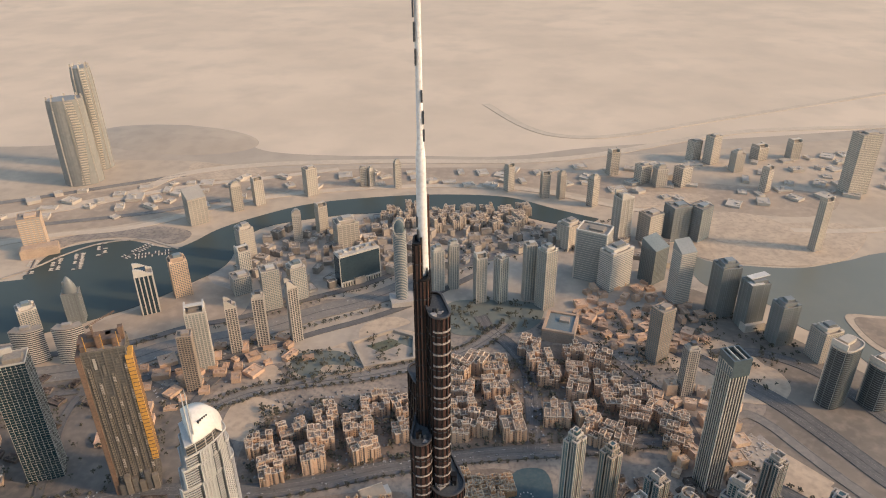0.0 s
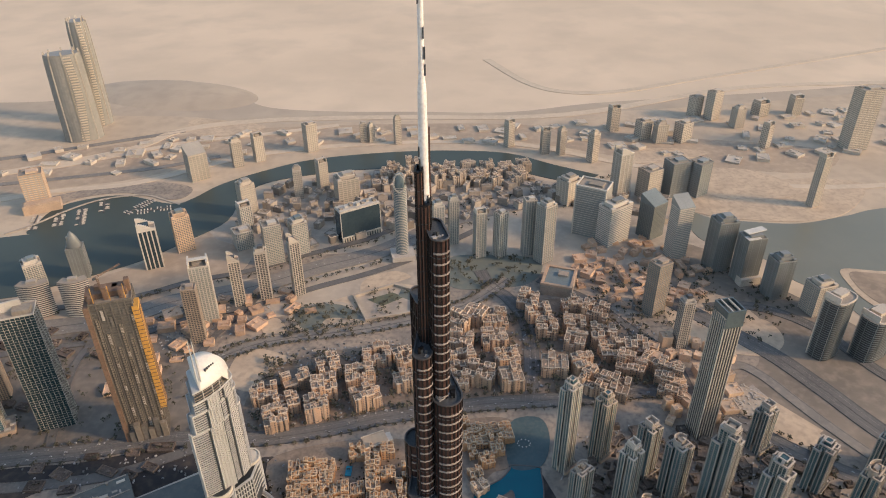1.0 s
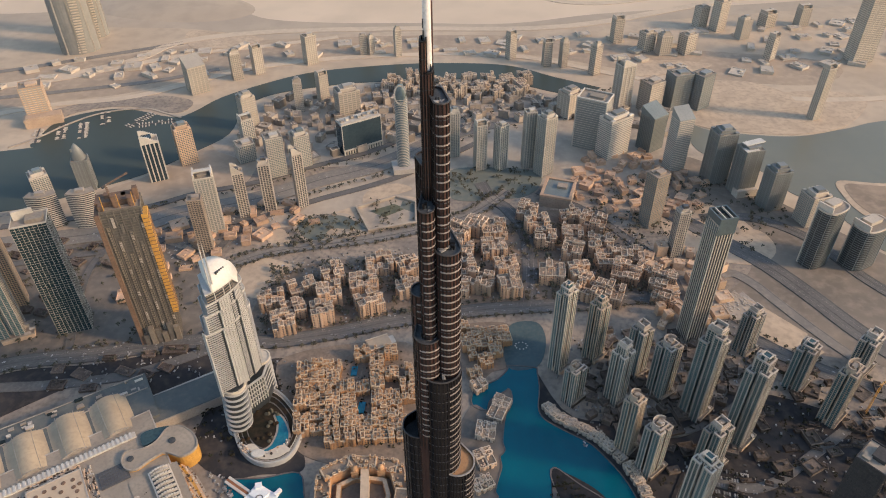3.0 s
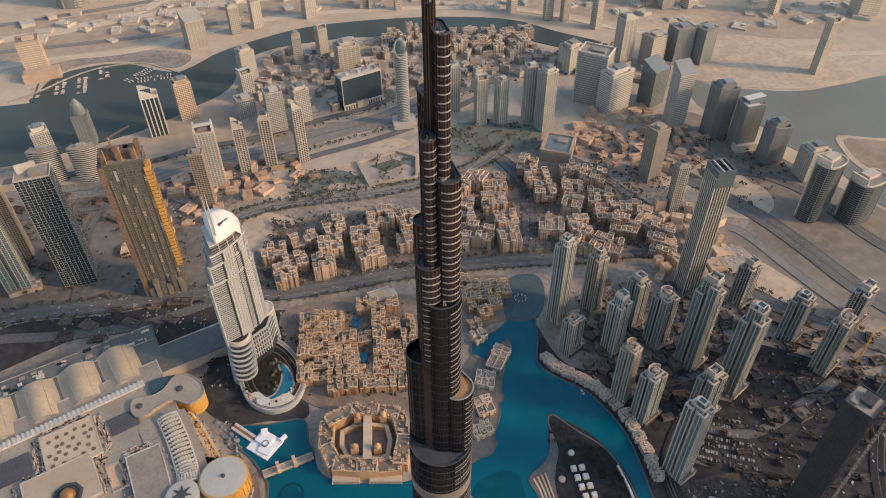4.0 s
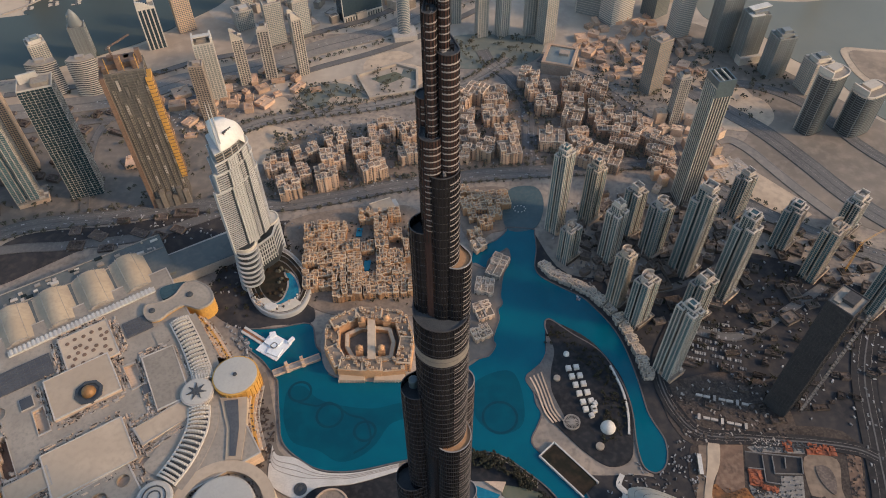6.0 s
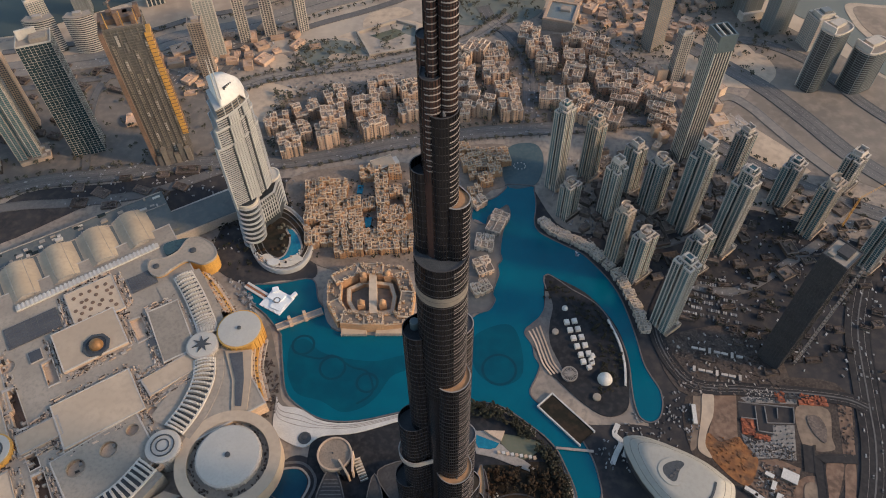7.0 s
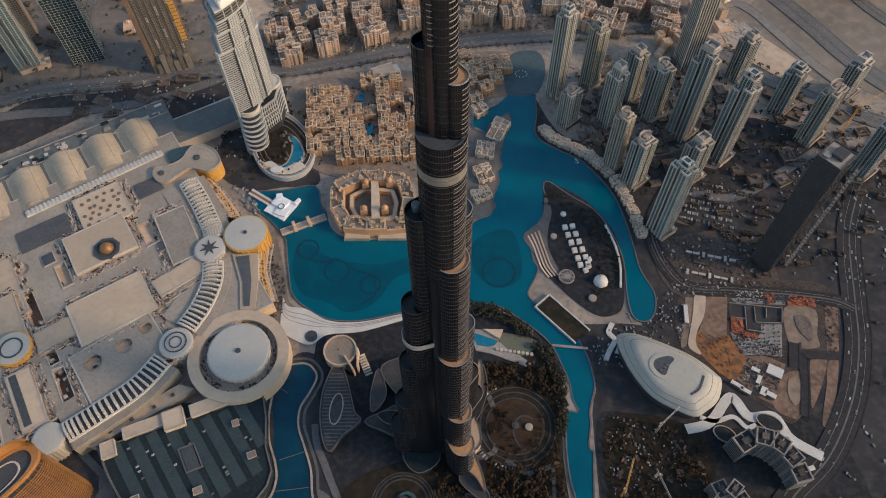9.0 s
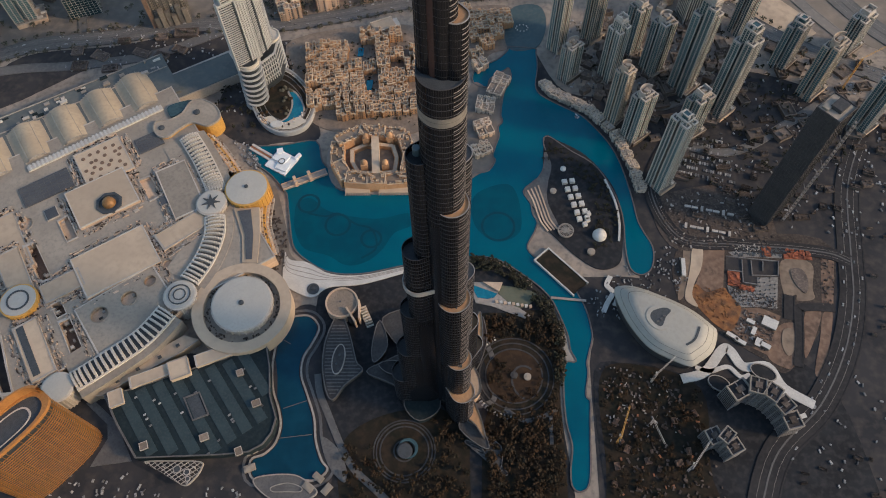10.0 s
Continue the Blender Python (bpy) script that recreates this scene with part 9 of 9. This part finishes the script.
def scatter(outline, count, seed, avoid=()):
    rnd = random.Random(seed)
    xs, ys = [p[0] for p in outline], [p[1] for p in outline]
    out = []
    for i in range(count * 12):
        p = (rnd.uniform(min(xs), max(xs)), rnd.uniform(min(ys), max(ys)))
        if inside(p, outline) and not any(inside(p, a) for a in avoid):
            out.append(p)
        if len(out) == count:
            break
    return out


grove("trees", scatter([(34, 205), (70, 212), (118, 203), (130, 170), (118, 120), (120, 40), (110, -60), (42, -60), (36, 60), (46, 120)], 620, 41, [circle(72, 136, 47)]), 1, 4.0, "dense dark garden trees", LEAFB)
grove("trees", scatter([(-115, 60), (-60, 92), (10, 88), (18, 30), (8, -70), (-70, -90), (-108, -20)], 330, 42, [circle(-51, 62, 36)]), 2, 3.6, "dark forecourt trees", LEAFB)
grove("trees", scatter([(167, 40), (170, 130), (200, 148), (276, 118), (272, 20), (296, -90), (167, -90)], 330, 43), 3, 3.4, "brown-green park trees", LEAFB)
ln = offset(BLVD, 17) + offset(BLVD, -17)
grove("trees", [(x + random.uniform(-3, 3), y + random.uniform(-3, 3)) for x, y in ln for k in range(3)], 4, 3.0, "hazy roadside trees", LEAFD)
ln = offset(RD2, 14) + offset(RD2, -14)
grove("trees", [(x + random.uniform(-4, 4), y + random.uniform(-4, 4)) for x, y in ln for k in range(4)], 5, 3.0, "hazy roadside trees", LEAFD)
grove("trees", scatter([(-300, 1030), (-150, 1030), (-150, 940), (-280, 930)], 120, 44), 6, 4.0, "dark trees in the planted oval", LEAFD)
grove("trees", scatter([(-300, 880), (-60, 900), (-40, 760), (-290, 720)], 240, 45), 7, 4.6, "courtyard trees between the blocks", LEAFD)
grove("trees", scatter([(10, 960), (120, 1000), (350, 980), (360, 800), (160, 800), (20, 790)], 360, 46), 8, 4.6, "courtyard trees between the blocks", LEAFD)
grove("trees", scatter([(180, 700), (440, 680), (620, 520), (420, 340), (250, 440)], 420, 47, WATERS), 9, 3.0, "trees among the lake towers")
grove("trees", scatter([(-220, 660), (-60, 680), (-40, 500), (-200, 510)], 160, 48), 10, 2.4, "small trees in the lanes")
grove("trees", scatter([(20, 300), (60, 292), (84, 272), (118, 226), (134, 186), (130, 120), (118, 130), (122, 186), (104, 222), (70, 262), (20, 278)], 260, 49, [LAKE, [(60, 252), (104, 240), (84, 218), (58, 238)]]), 11, 3.6, "palms along the water's edge")
grove("trees", scatter([(120, 440), (140, 470), (200, 420), (216, 350), (205, 300), (180, 300), (190, 380), (150, 440)], 160, 50), 12, 2.4, "small park trees")


grove("trees", scatter([(76, 134), (104, 150), (100, 110), (60, 100), (44, 130), (50, 164)], 60, 51, [circle(87, 134, 14)]), 13, 2.6, "low brown shrubs inside the ring garden", LEAFB)
grove("trees", [(x + random.uniform(-5, 5), y + random.uniform(-5, 5)) for x, y in offset(HWY, 40) + offset(HWY, -40) for k in range(2)], 14, 3.6, "hazy trees beside the highway", LEAFD)
grove("trees", scatter([(10, 1178), (82, 1192), (186, 1176), (188, 1124), (154, 1085), (99, 1076), (34, 1071), (7, 1097)], 70, 52), 15, 4.5, "dusky trees in the far park", LEAFD)
grove("trees", scatter([(-560, 680), (-330, 720), (-320, 760), (-420, 900), (-640, 940), (-900, 900), (-900, 720)], 260, 53), 16, 4.0, "hazy trees among the western towers", LEAFD)
grove("trees", scatter([(260, 1000), (430, 940), (560, 900), (640, 1010), (560, 1130), (420, 1180), (280, 1120)], 240, 54), 17, 4.4, "hazy trees by the lagoon", LEAFD)
grove("trees", scatter([(-150, 1085), (-55, 1066), (-52, 1000), (-135, 978)], 30, 55), 18, 3.6, "trees in the walled compound", LEAFD)
grove("trees", scatter([(-320, 640), (-240, 668), (-215, 600), (-200, 500), (-290, 480), (-340, 540)], 150, 56), 19, 3.2, "dark trees round the hotel", LEAF)


def cars(name, line, lanes, seed, step, label):
    rnd = random.Random(seed)
    s = Shape()
    for i in range(len(line) - 1):
        p, q = Vector(line[i]), Vector(line[i + 1])
        d = q - p
        ang = math.degrees(math.atan2(d.y, d.x))
        u = 0.0
        while u < d.length:
            lane = rnd.choice(lanes)
            n = Vector((-d.y, d.x)).normalized() * lane
            m = p + d * (u / d.length) + n
            s.box(m.x, m.y, 0.9, 1.8, 4.6, 1.9, ang)
            s.box(m.x, m.y, 1.8, 2.5, 2.6, 1.7, ang, 0.8)
            u += rnd.uniform(0.4, 2.2) * step
    return solid(name, s, CARW, label, "cars", "stuff")


cars("cars", BLVD, (-10, -6, -3, 3, 6, 10), 61, 16, "small cars along the boulevard")
cars("cars", HWY, (-20, -15, -10, -5, 5, 10, 15, 20), 62, 14, "small cars along the highway")
cars("cars", RD2, (-7, -3, 3, 7), 63, 16, "small cars along the street")
rnd = random.Random(70)
s = Shape()
for i in range(7):
    for j in range(26):
        if rnd.random() < 0.75:
            s.box(300 + j * 3.0 + rnd.uniform(-0.3, 0.3), 420 + i * 11 - j * 0.8, 0.3, 1.7, 2.0, 4.6, -14)
solid("cars", s, CARW, "rows of parked cars on a dusty lot", "cars", "stuff")


def litter(outline, count, seed, label, material, avoid=(), size=1.0):
    """Parked cars, kiosks and crates, too small to pick apart."""
    rnd = random.Random(seed)
    s = Shape()
    for x, y in scatter(outline, count, seed, avoid):
        w = rnd.choice((1.2, 1.6, 1.9, 2.2)) * size
        s.box(x, y, 0.3, rnd.uniform(1.4, 2.4), w, rnd.uniform(2.0, 4.6) * size, rnd.choice((10, 28, -15, -35, 80)))
    solid("small_clutter", s, material, label, "clutter", "stuff")


litter([(-300, 900), (-40, 930), (-30, 760), (-290, 720)], 420, 101, "parked cars and small sheds between blocks", CARW)
litter([(10, 990), (350, 1020), (380, 800), (160, 800), (20, 790)], 620, 102, "parked cars and small sheds between blocks", CARW)
litter([(260, 560), (440, 660), (640, 540), (620, 300), (430, 330), (290, 440)], 330, 103, "parked cars between the lake towers", CARW)
litter([(170, 150), (250, 130), (280, 60), (290, -60), (170, -60)], 320, 141, "dark stacks and hoardings of a building ground", RUBBLE)
litter([(175, 150), (240, 130), (262, 70), (170, 60)], 70, 142, "pale hoardings and vehicles on dark ground", CONC, (), 0.6)
litter([(170, 130), (280, 110), (290, -60), (170, -60)], 40, 106, "small things under the park trees", BRICKR)
litter([(-450, 30), (-330, 30), (-220, 10), (-160, -60), (-420, -110)], 260, 107, "parked cars at the foot of the hotel", CARW)
litter([(419, 772), (467, 810), (496, 760), (462, 725)], 110, 140, "sheds and stacks in a pale yard", CONC)
litter([(-640, 980), (-420, 1060), (-330, 1100), (-300, 1000), (-420, 880), (-560, 900)], 300, 108, "vehicles and sheds beside the highway", CARW)
litter([(-600, 690), (-350, 715), (-330, 640), (-560, 600)], 120, 109, "vehicles behind the mall", CARW)
litter([(-300, 660), (-225, 670), (-190, 500), (-330, 530)], 70, 110, "vehicles round the hotel", CARW)
litter([(-240, 395), (-210, 330), (-200, 280), (-225, 270), (-245, 330)], 150, 111, "kiosks and planters on the promenade", RUBBLE)
litter([(-300, 480), (-262, 420), (-240, 400), (-270, 470)], 80, 112, "kiosks and planters on the promenade", CARW)
litter([(150, 215), (200, 270), (285, 310), (290, 250), (200, 205)], 160, 113, "kiosks and planters near the opera hall", CARW, [LAKE], 0.8)
litter([(170, 500), (210, 540), (420, 620), (440, 690), (230, 730), (150, 690)], 380, 114, "parked cars between the lake towers", CARW)
litter([(380, 130), (470, 140), (640, 60), (560, -120), (400, -100)], 110, 115, "vehicles on the dark south-east ground", CARW)

def stepped(line, deep, tops, label):
    """A curved apartment block in stepped bays, open dark floors between pale slab edges."""
    T = thing("apartment_block", label, "apartment block", "stepped blocks", at=(0, 0, 0))
    for i in range(len(line) - 1):
        p, q = Vector(line[i]), Vector(line[i + 1])
        d = q - p
        m = (p + q) / 2
        ang = math.degrees(math.atan2(d.y, d.x))
        h = tops[i % len(tops)]
        bay = part("bay", Shape().box(m.x, m.y, 0, h, d.length, deep, ang), DUSK, T)
        s = Shape()
        z = 3.6
        while z < h:
            s.box(m.x, m.y, z - 0.8, z, d.length + 0.6, deep + 2.0, ang)
            z += 3.6
        part("slab_edging", s, SITEC, bay, kind="stuff")
        rc = [(v[0], v[1]) for v in Shape().box(m.x, m.y, 0, 1, d.length + 0.8, deep + 1.4, ang).v[:4]]
        part("parapet", Shape().ring(rc, [(m.x + (x - m.x) * 0.86, m.y + (y - m.y) * 0.9) for x, y in rc], h - 1, h + 1.4), GREYROOF, bay)
        for k in (-0.45, 0, 0.45):
            part("pier", Shape().box(m.x + d.x * k, m.y + d.y * k, 0, h + 0.6, 1.3, deep + 2.6, ang), SITEC, bay)
        part("roof_plant", Shape().box(m.x, m.y, h, h + 2.6, d.length * 0.4, deep * 0.4, ang), RUBBLE, bay)


stepped([(300, 103), (320, 113), (337, 108), (349, 98), (358, 84), (362, 67)], 17, (33, 38, 38, 34, 29), "dark curved concrete apartment block in stepped bays")
stepped([(269, 58), (283, 63), (291, 55), (297, 42)], 15, (26, 33, 28), "smaller dark stepped apartment block")
for i, (x, y) in enumerate([(374, 198), (362, 170), (355, 174), (352, 200), (353, 188), (286, 273), (327, 182), (335, 175)]):
    C = thing("site_cabin", "white flat-roofed cabin on the building site", "cabin", "site cabins", at=(x, y, 0), rot=(-30, -34, -30, -32, 58, 84, -36, -36)[i])
    w, d = ((17, 12), (12, 5), (6, 10), (9, 4), (10, 4), (24, 4), (14, 4), (12, 4))[i]
    part("body", Shape().box(0, 0, 0.5, 4.4, w, d), GREYROOF, C)
    part("roof", Shape().box(0, 0, 4.4, 4.8, w + 0.6, d + 0.6), WHITEP, C)
PITW = [((342, 289), (404, 281), 1.0), ((360, 284), (355, 252), 0.8), ((371, 283), (368, 262), 0.8), ((368, 262), (398, 261), 0.9), ((385, 281), (382, 268), 0.8), ((340, 269), (357, 267), 0.9), ((356, 252), (372, 249), 0.9), ((404, 281), (399, 261), 1.0)]
FN = thing("foundation", "dark unfinished concrete foundation with low walls on the site", "foundation", at=(370, 270, 0))
for i, (q, e, w) in enumerate(PITW):
    d = Vector(e) - Vector(q)
    part("low_wall", Shape().box((q[0] + e[0]) / 2 - 370, (q[1] + e[1]) / 2 - 270, 0.5, 2.6 + 0.1 * i, d.length, w, math.degrees(math.atan2(d.y, d.x))), SITEC, FN)
stub = Shape()
rnd = random.Random(57)
for i in range(9):
    for k in range(8):
        q = Vector((338 + 6.2 * i + 1.2 * k, 222 + 5.4 * k + 0.6 * i)) + Vector((rnd.uniform(-0.8, 0.8), rnd.uniform(-0.8, 0.8)))
        if inside((q.x, q.y), [(338, 250), (348, 241), (371, 247), (374, 259), (398, 259), (387, 219), (366, 222), (347, 222), (338, 238)]) and rnd.random() < 0.85:
            stub.box(q.x, q.y, 0.6, rnd.uniform(2.5, 4.0), 1.1, 1.1, 12)
solid("column_stubs", stub, MECH, "dark column stubs standing in rows on a slab", "columns", "stuff")
RED = mat("orange_red_formwork", (0.36, 0.10, 0.042), (0.25, 0.078, 0.04), 0.12, (0.12, 0.05, 0.035), 0.35, 0.9, island=0.35)
for i, (x, y, w, d, rot, n) in enumerate(((430, 291, 34, 14, -4, 60), (393, 296, 11, 15, -8, 26), (345, 258, 14, 20, -10, 46), (358, 245, 18, 6, -16, 20))):
    stack = thing("formwork_stack", "orange-red formwork panels stacked on the site", "building material", "formwork stacks", at=(x, y, 0), rot=rot)
    part("bottom_layer", Shape().box(0, 0, 0.4, 1.5 + 0.1 * i, w, d), RED, stack)
    s = Shape()
    for k in range(n):
        s.box(rnd.uniform(-0.46, 0.46) * w, rnd.uniform(-0.44, 0.44) * d, 1.2, rnd.uniform(1.9, 3.2), rnd.uniform(1.2, 4.5), rnd.uniform(0.8, 2.6), rnd.choice((0, 90)))
    part("loose_panels", s, RED, stack, "loose panels piled crosswise", kind="stuff")
litter([(337, 247), (360, 240), (390, 230), (388, 216), (340, 222)], 150, 120, "dark tools and reinforcement on a site slab", RUBBLE, (), 0.6)
litter([(340, 244), (384, 236), (388, 218), (346, 222)], 46, 124, "pale crates on a site slab", CONC, (), 0.6)
litter([(330, 190), (346, 216), (389, 207), (364, 160)], 170, 121, "debris and vehicles by the site cabins", RUBBLE, (), 0.6)
litter([(335, 192), (346, 214), (366, 212), (352, 172)], 46, 125, "pale crates by the site cabins", CONC, (), 0.6)
litter([(292, 240), (300, 250), (330, 244), (340, 222), (328, 194), (300, 215)], 80, 126, "lumps of earth on an orange slope", EARTH, (), 0.6)
litter([(456, 222), (442, 222), (461, 300), (478, 300)], 70, 127, "dark stacks on a roadside verge", RUBBLE, (), 0.6)
litter([(346, 295), (388, 304), (420, 298), (410, 288), (352, 290)], 60, 128, "crates stacked along the site edge", MECH)
litter([(355, 305), (387, 305), (383, 289), (352, 292)], 60, 122, "pale debris on the site", CONC, (), 0.6)
cars("cars", curve([(511, 362), (496, 291), (481, 229), (453, 164), (408, 100), (349, 44)], 6, False), (-11, -7, -3, 3, 7, 11), 64, 22, "small cars along the wide road")

# builders' yard by the canal
slab("ground_yard", [(270, 377), (387, 393), (409, 305), (333, 298), (275, 306)], 0.6, RUBBLE, "dark gravel builders' yard")
litter([(270, 377), (387, 393), (409, 305), (333, 298), (275, 306)], 240, 130, "stacked pipes and crates in the builders' yard", RUBBLE)
litter([(270, 377), (387, 393), (409, 305), (333, 298), (275, 306)], 60, 131, "pale vans and crates in the builders' yard", CONC)
for i in range(14):
    u, v = (i % 7) * 9 - 28, (i // 7) * 30 - 18
    a = radians(-14)
    C = thing("site_cabin", "long grey site cabin in a builders' yard", "cabin", "yard cabins", at=(331 + u * math.cos(a) - v * math.sin(a), 344 + u * math.sin(a) + v * math.cos(a), 0), rot=-14 + 90 * (i % 3 == 0))
    part("body", Shape().box(0, 0, 0.5, 3.6, 7.5, 2.8), SITEC, C)
    part("roof", Shape().box(0, 0, 3.6, 3.9, 7.9, 3.2), CONC, C)

# marina jetties and boats
MR = thing("marina", "marina of thin jetties with small white boats", "marina", at=(0, 0, 0))
rnd = random.Random(80)
for k, (a, b) in enumerate((((-888, 1302), (-905, 1368)), ((-839, 1318), (-861, 1388)), ((-792, 1322), (-819, 1401)), ((-762, 1379), (-788, 1447)), ((-712, 1372), (-672, 1440)), ((-690, 1378), (-612, 1404)))):
    a, b = Vector(a), Vector(b)
    d = b - a
    ang = math.degrees(math.atan2(d.y, d.x))
    m = (a + b) / 2
    part("jetty", Shape().box(m.x, m.y, 0.8, 1.9, d.length, 2.6, ang), DIMPAVE, MR)
    n = Vector((-d.y, d.x)).normalized()
    for i in range(int(d.length / 7)):
        for side in (-1, 1):
            if rnd.random() < 0.78:
                q = a + d * ((i + 0.6) * 7 / d.length) + n * side * 6.8
                L = rnd.uniform(6, 11)
                solid("boat", Shape().box(q.x, q.y, 0.8, 2.4, L, 2.6, ang + 90, 0.82).box(q.x, q.y, 2.4, 3.4, L * 0.4, 1.8, ang + 90, 0.8), PALEC, "small moored white boat", "boat", group="marina boats")
bank = curve([(-937, 1285), (-890, 1330), (-845, 1394), (-789, 1443), (-704, 1462), (-651, 1441), (-602, 1414)], 5, False)
solid("trim_marina_quay", Shape().strip(offset(bank, 3), offset(bank, -2), 0.3, 2.2), PALEURB, "pale quay along the marina", "quay", "structure")

# tower cranes
def crane(x, y, rot, h, reach, material, label):
    CR = thing("tower_crane", label, "crane", "tower cranes", at=(x, y, 0), rot=rot)
    for a, b in ((-0.9, -0.9), (0.9, -0.9), (0.9, 0.9), (-0.9, 0.9)):
        part("mast_post", Shape().box(a, b, 0, h, 0.35, 0.35), material, CR)
    lace = Shape()
    for i in range(int(h / 3)):
        lace.ring([(-1, -1), (1, -1), (1, 1), (-1, 1)], [(-0.7, -0.7), (0.7, -0.7), (0.7, 0.7), (-0.7, 0.7)], 3 * i + 1, 3 * i + 1.4)
    part("mast_bracing", lace, material, CR, kind="stuff")
    for b, z in ((-0.7, 0), (0.7, 0), (0, 1.5)):
        part("jib_chord", Shape().box(reach * 0.38, b, h + z, h + z + 0.4, reach, 0.35), material, CR)
    part("cab", Shape().box(1.6, 1.4, h - 2.2, h, 2, 1.6), WHITEC, CR)
    part("counterweight", Shape().box(-reach * 0.1, 0, h - 1.5, h + 1, 3.5, 2), MECH, CR)


crane(560, 560, 30, 62, 66, GOLD, "tall orange tower crane over a sandy plot")
crane(179, 60, 68, 24, 40, GOLD, "orange tower crane over the dark building ground")
crane(216, 78, -72, 22, 30, CONC, "pale tower crane over the dark building ground")
crane(226, 128, 40, 26, 36, CONC, "pale tower crane over the dark building ground")
crane(250, 30, 50, 26, 40, CONC, "pale tower crane over the dark building ground")
crane(-436, 722, 60, 268, 40, RUST, "rust-brown tower crane on an unfinished tower")
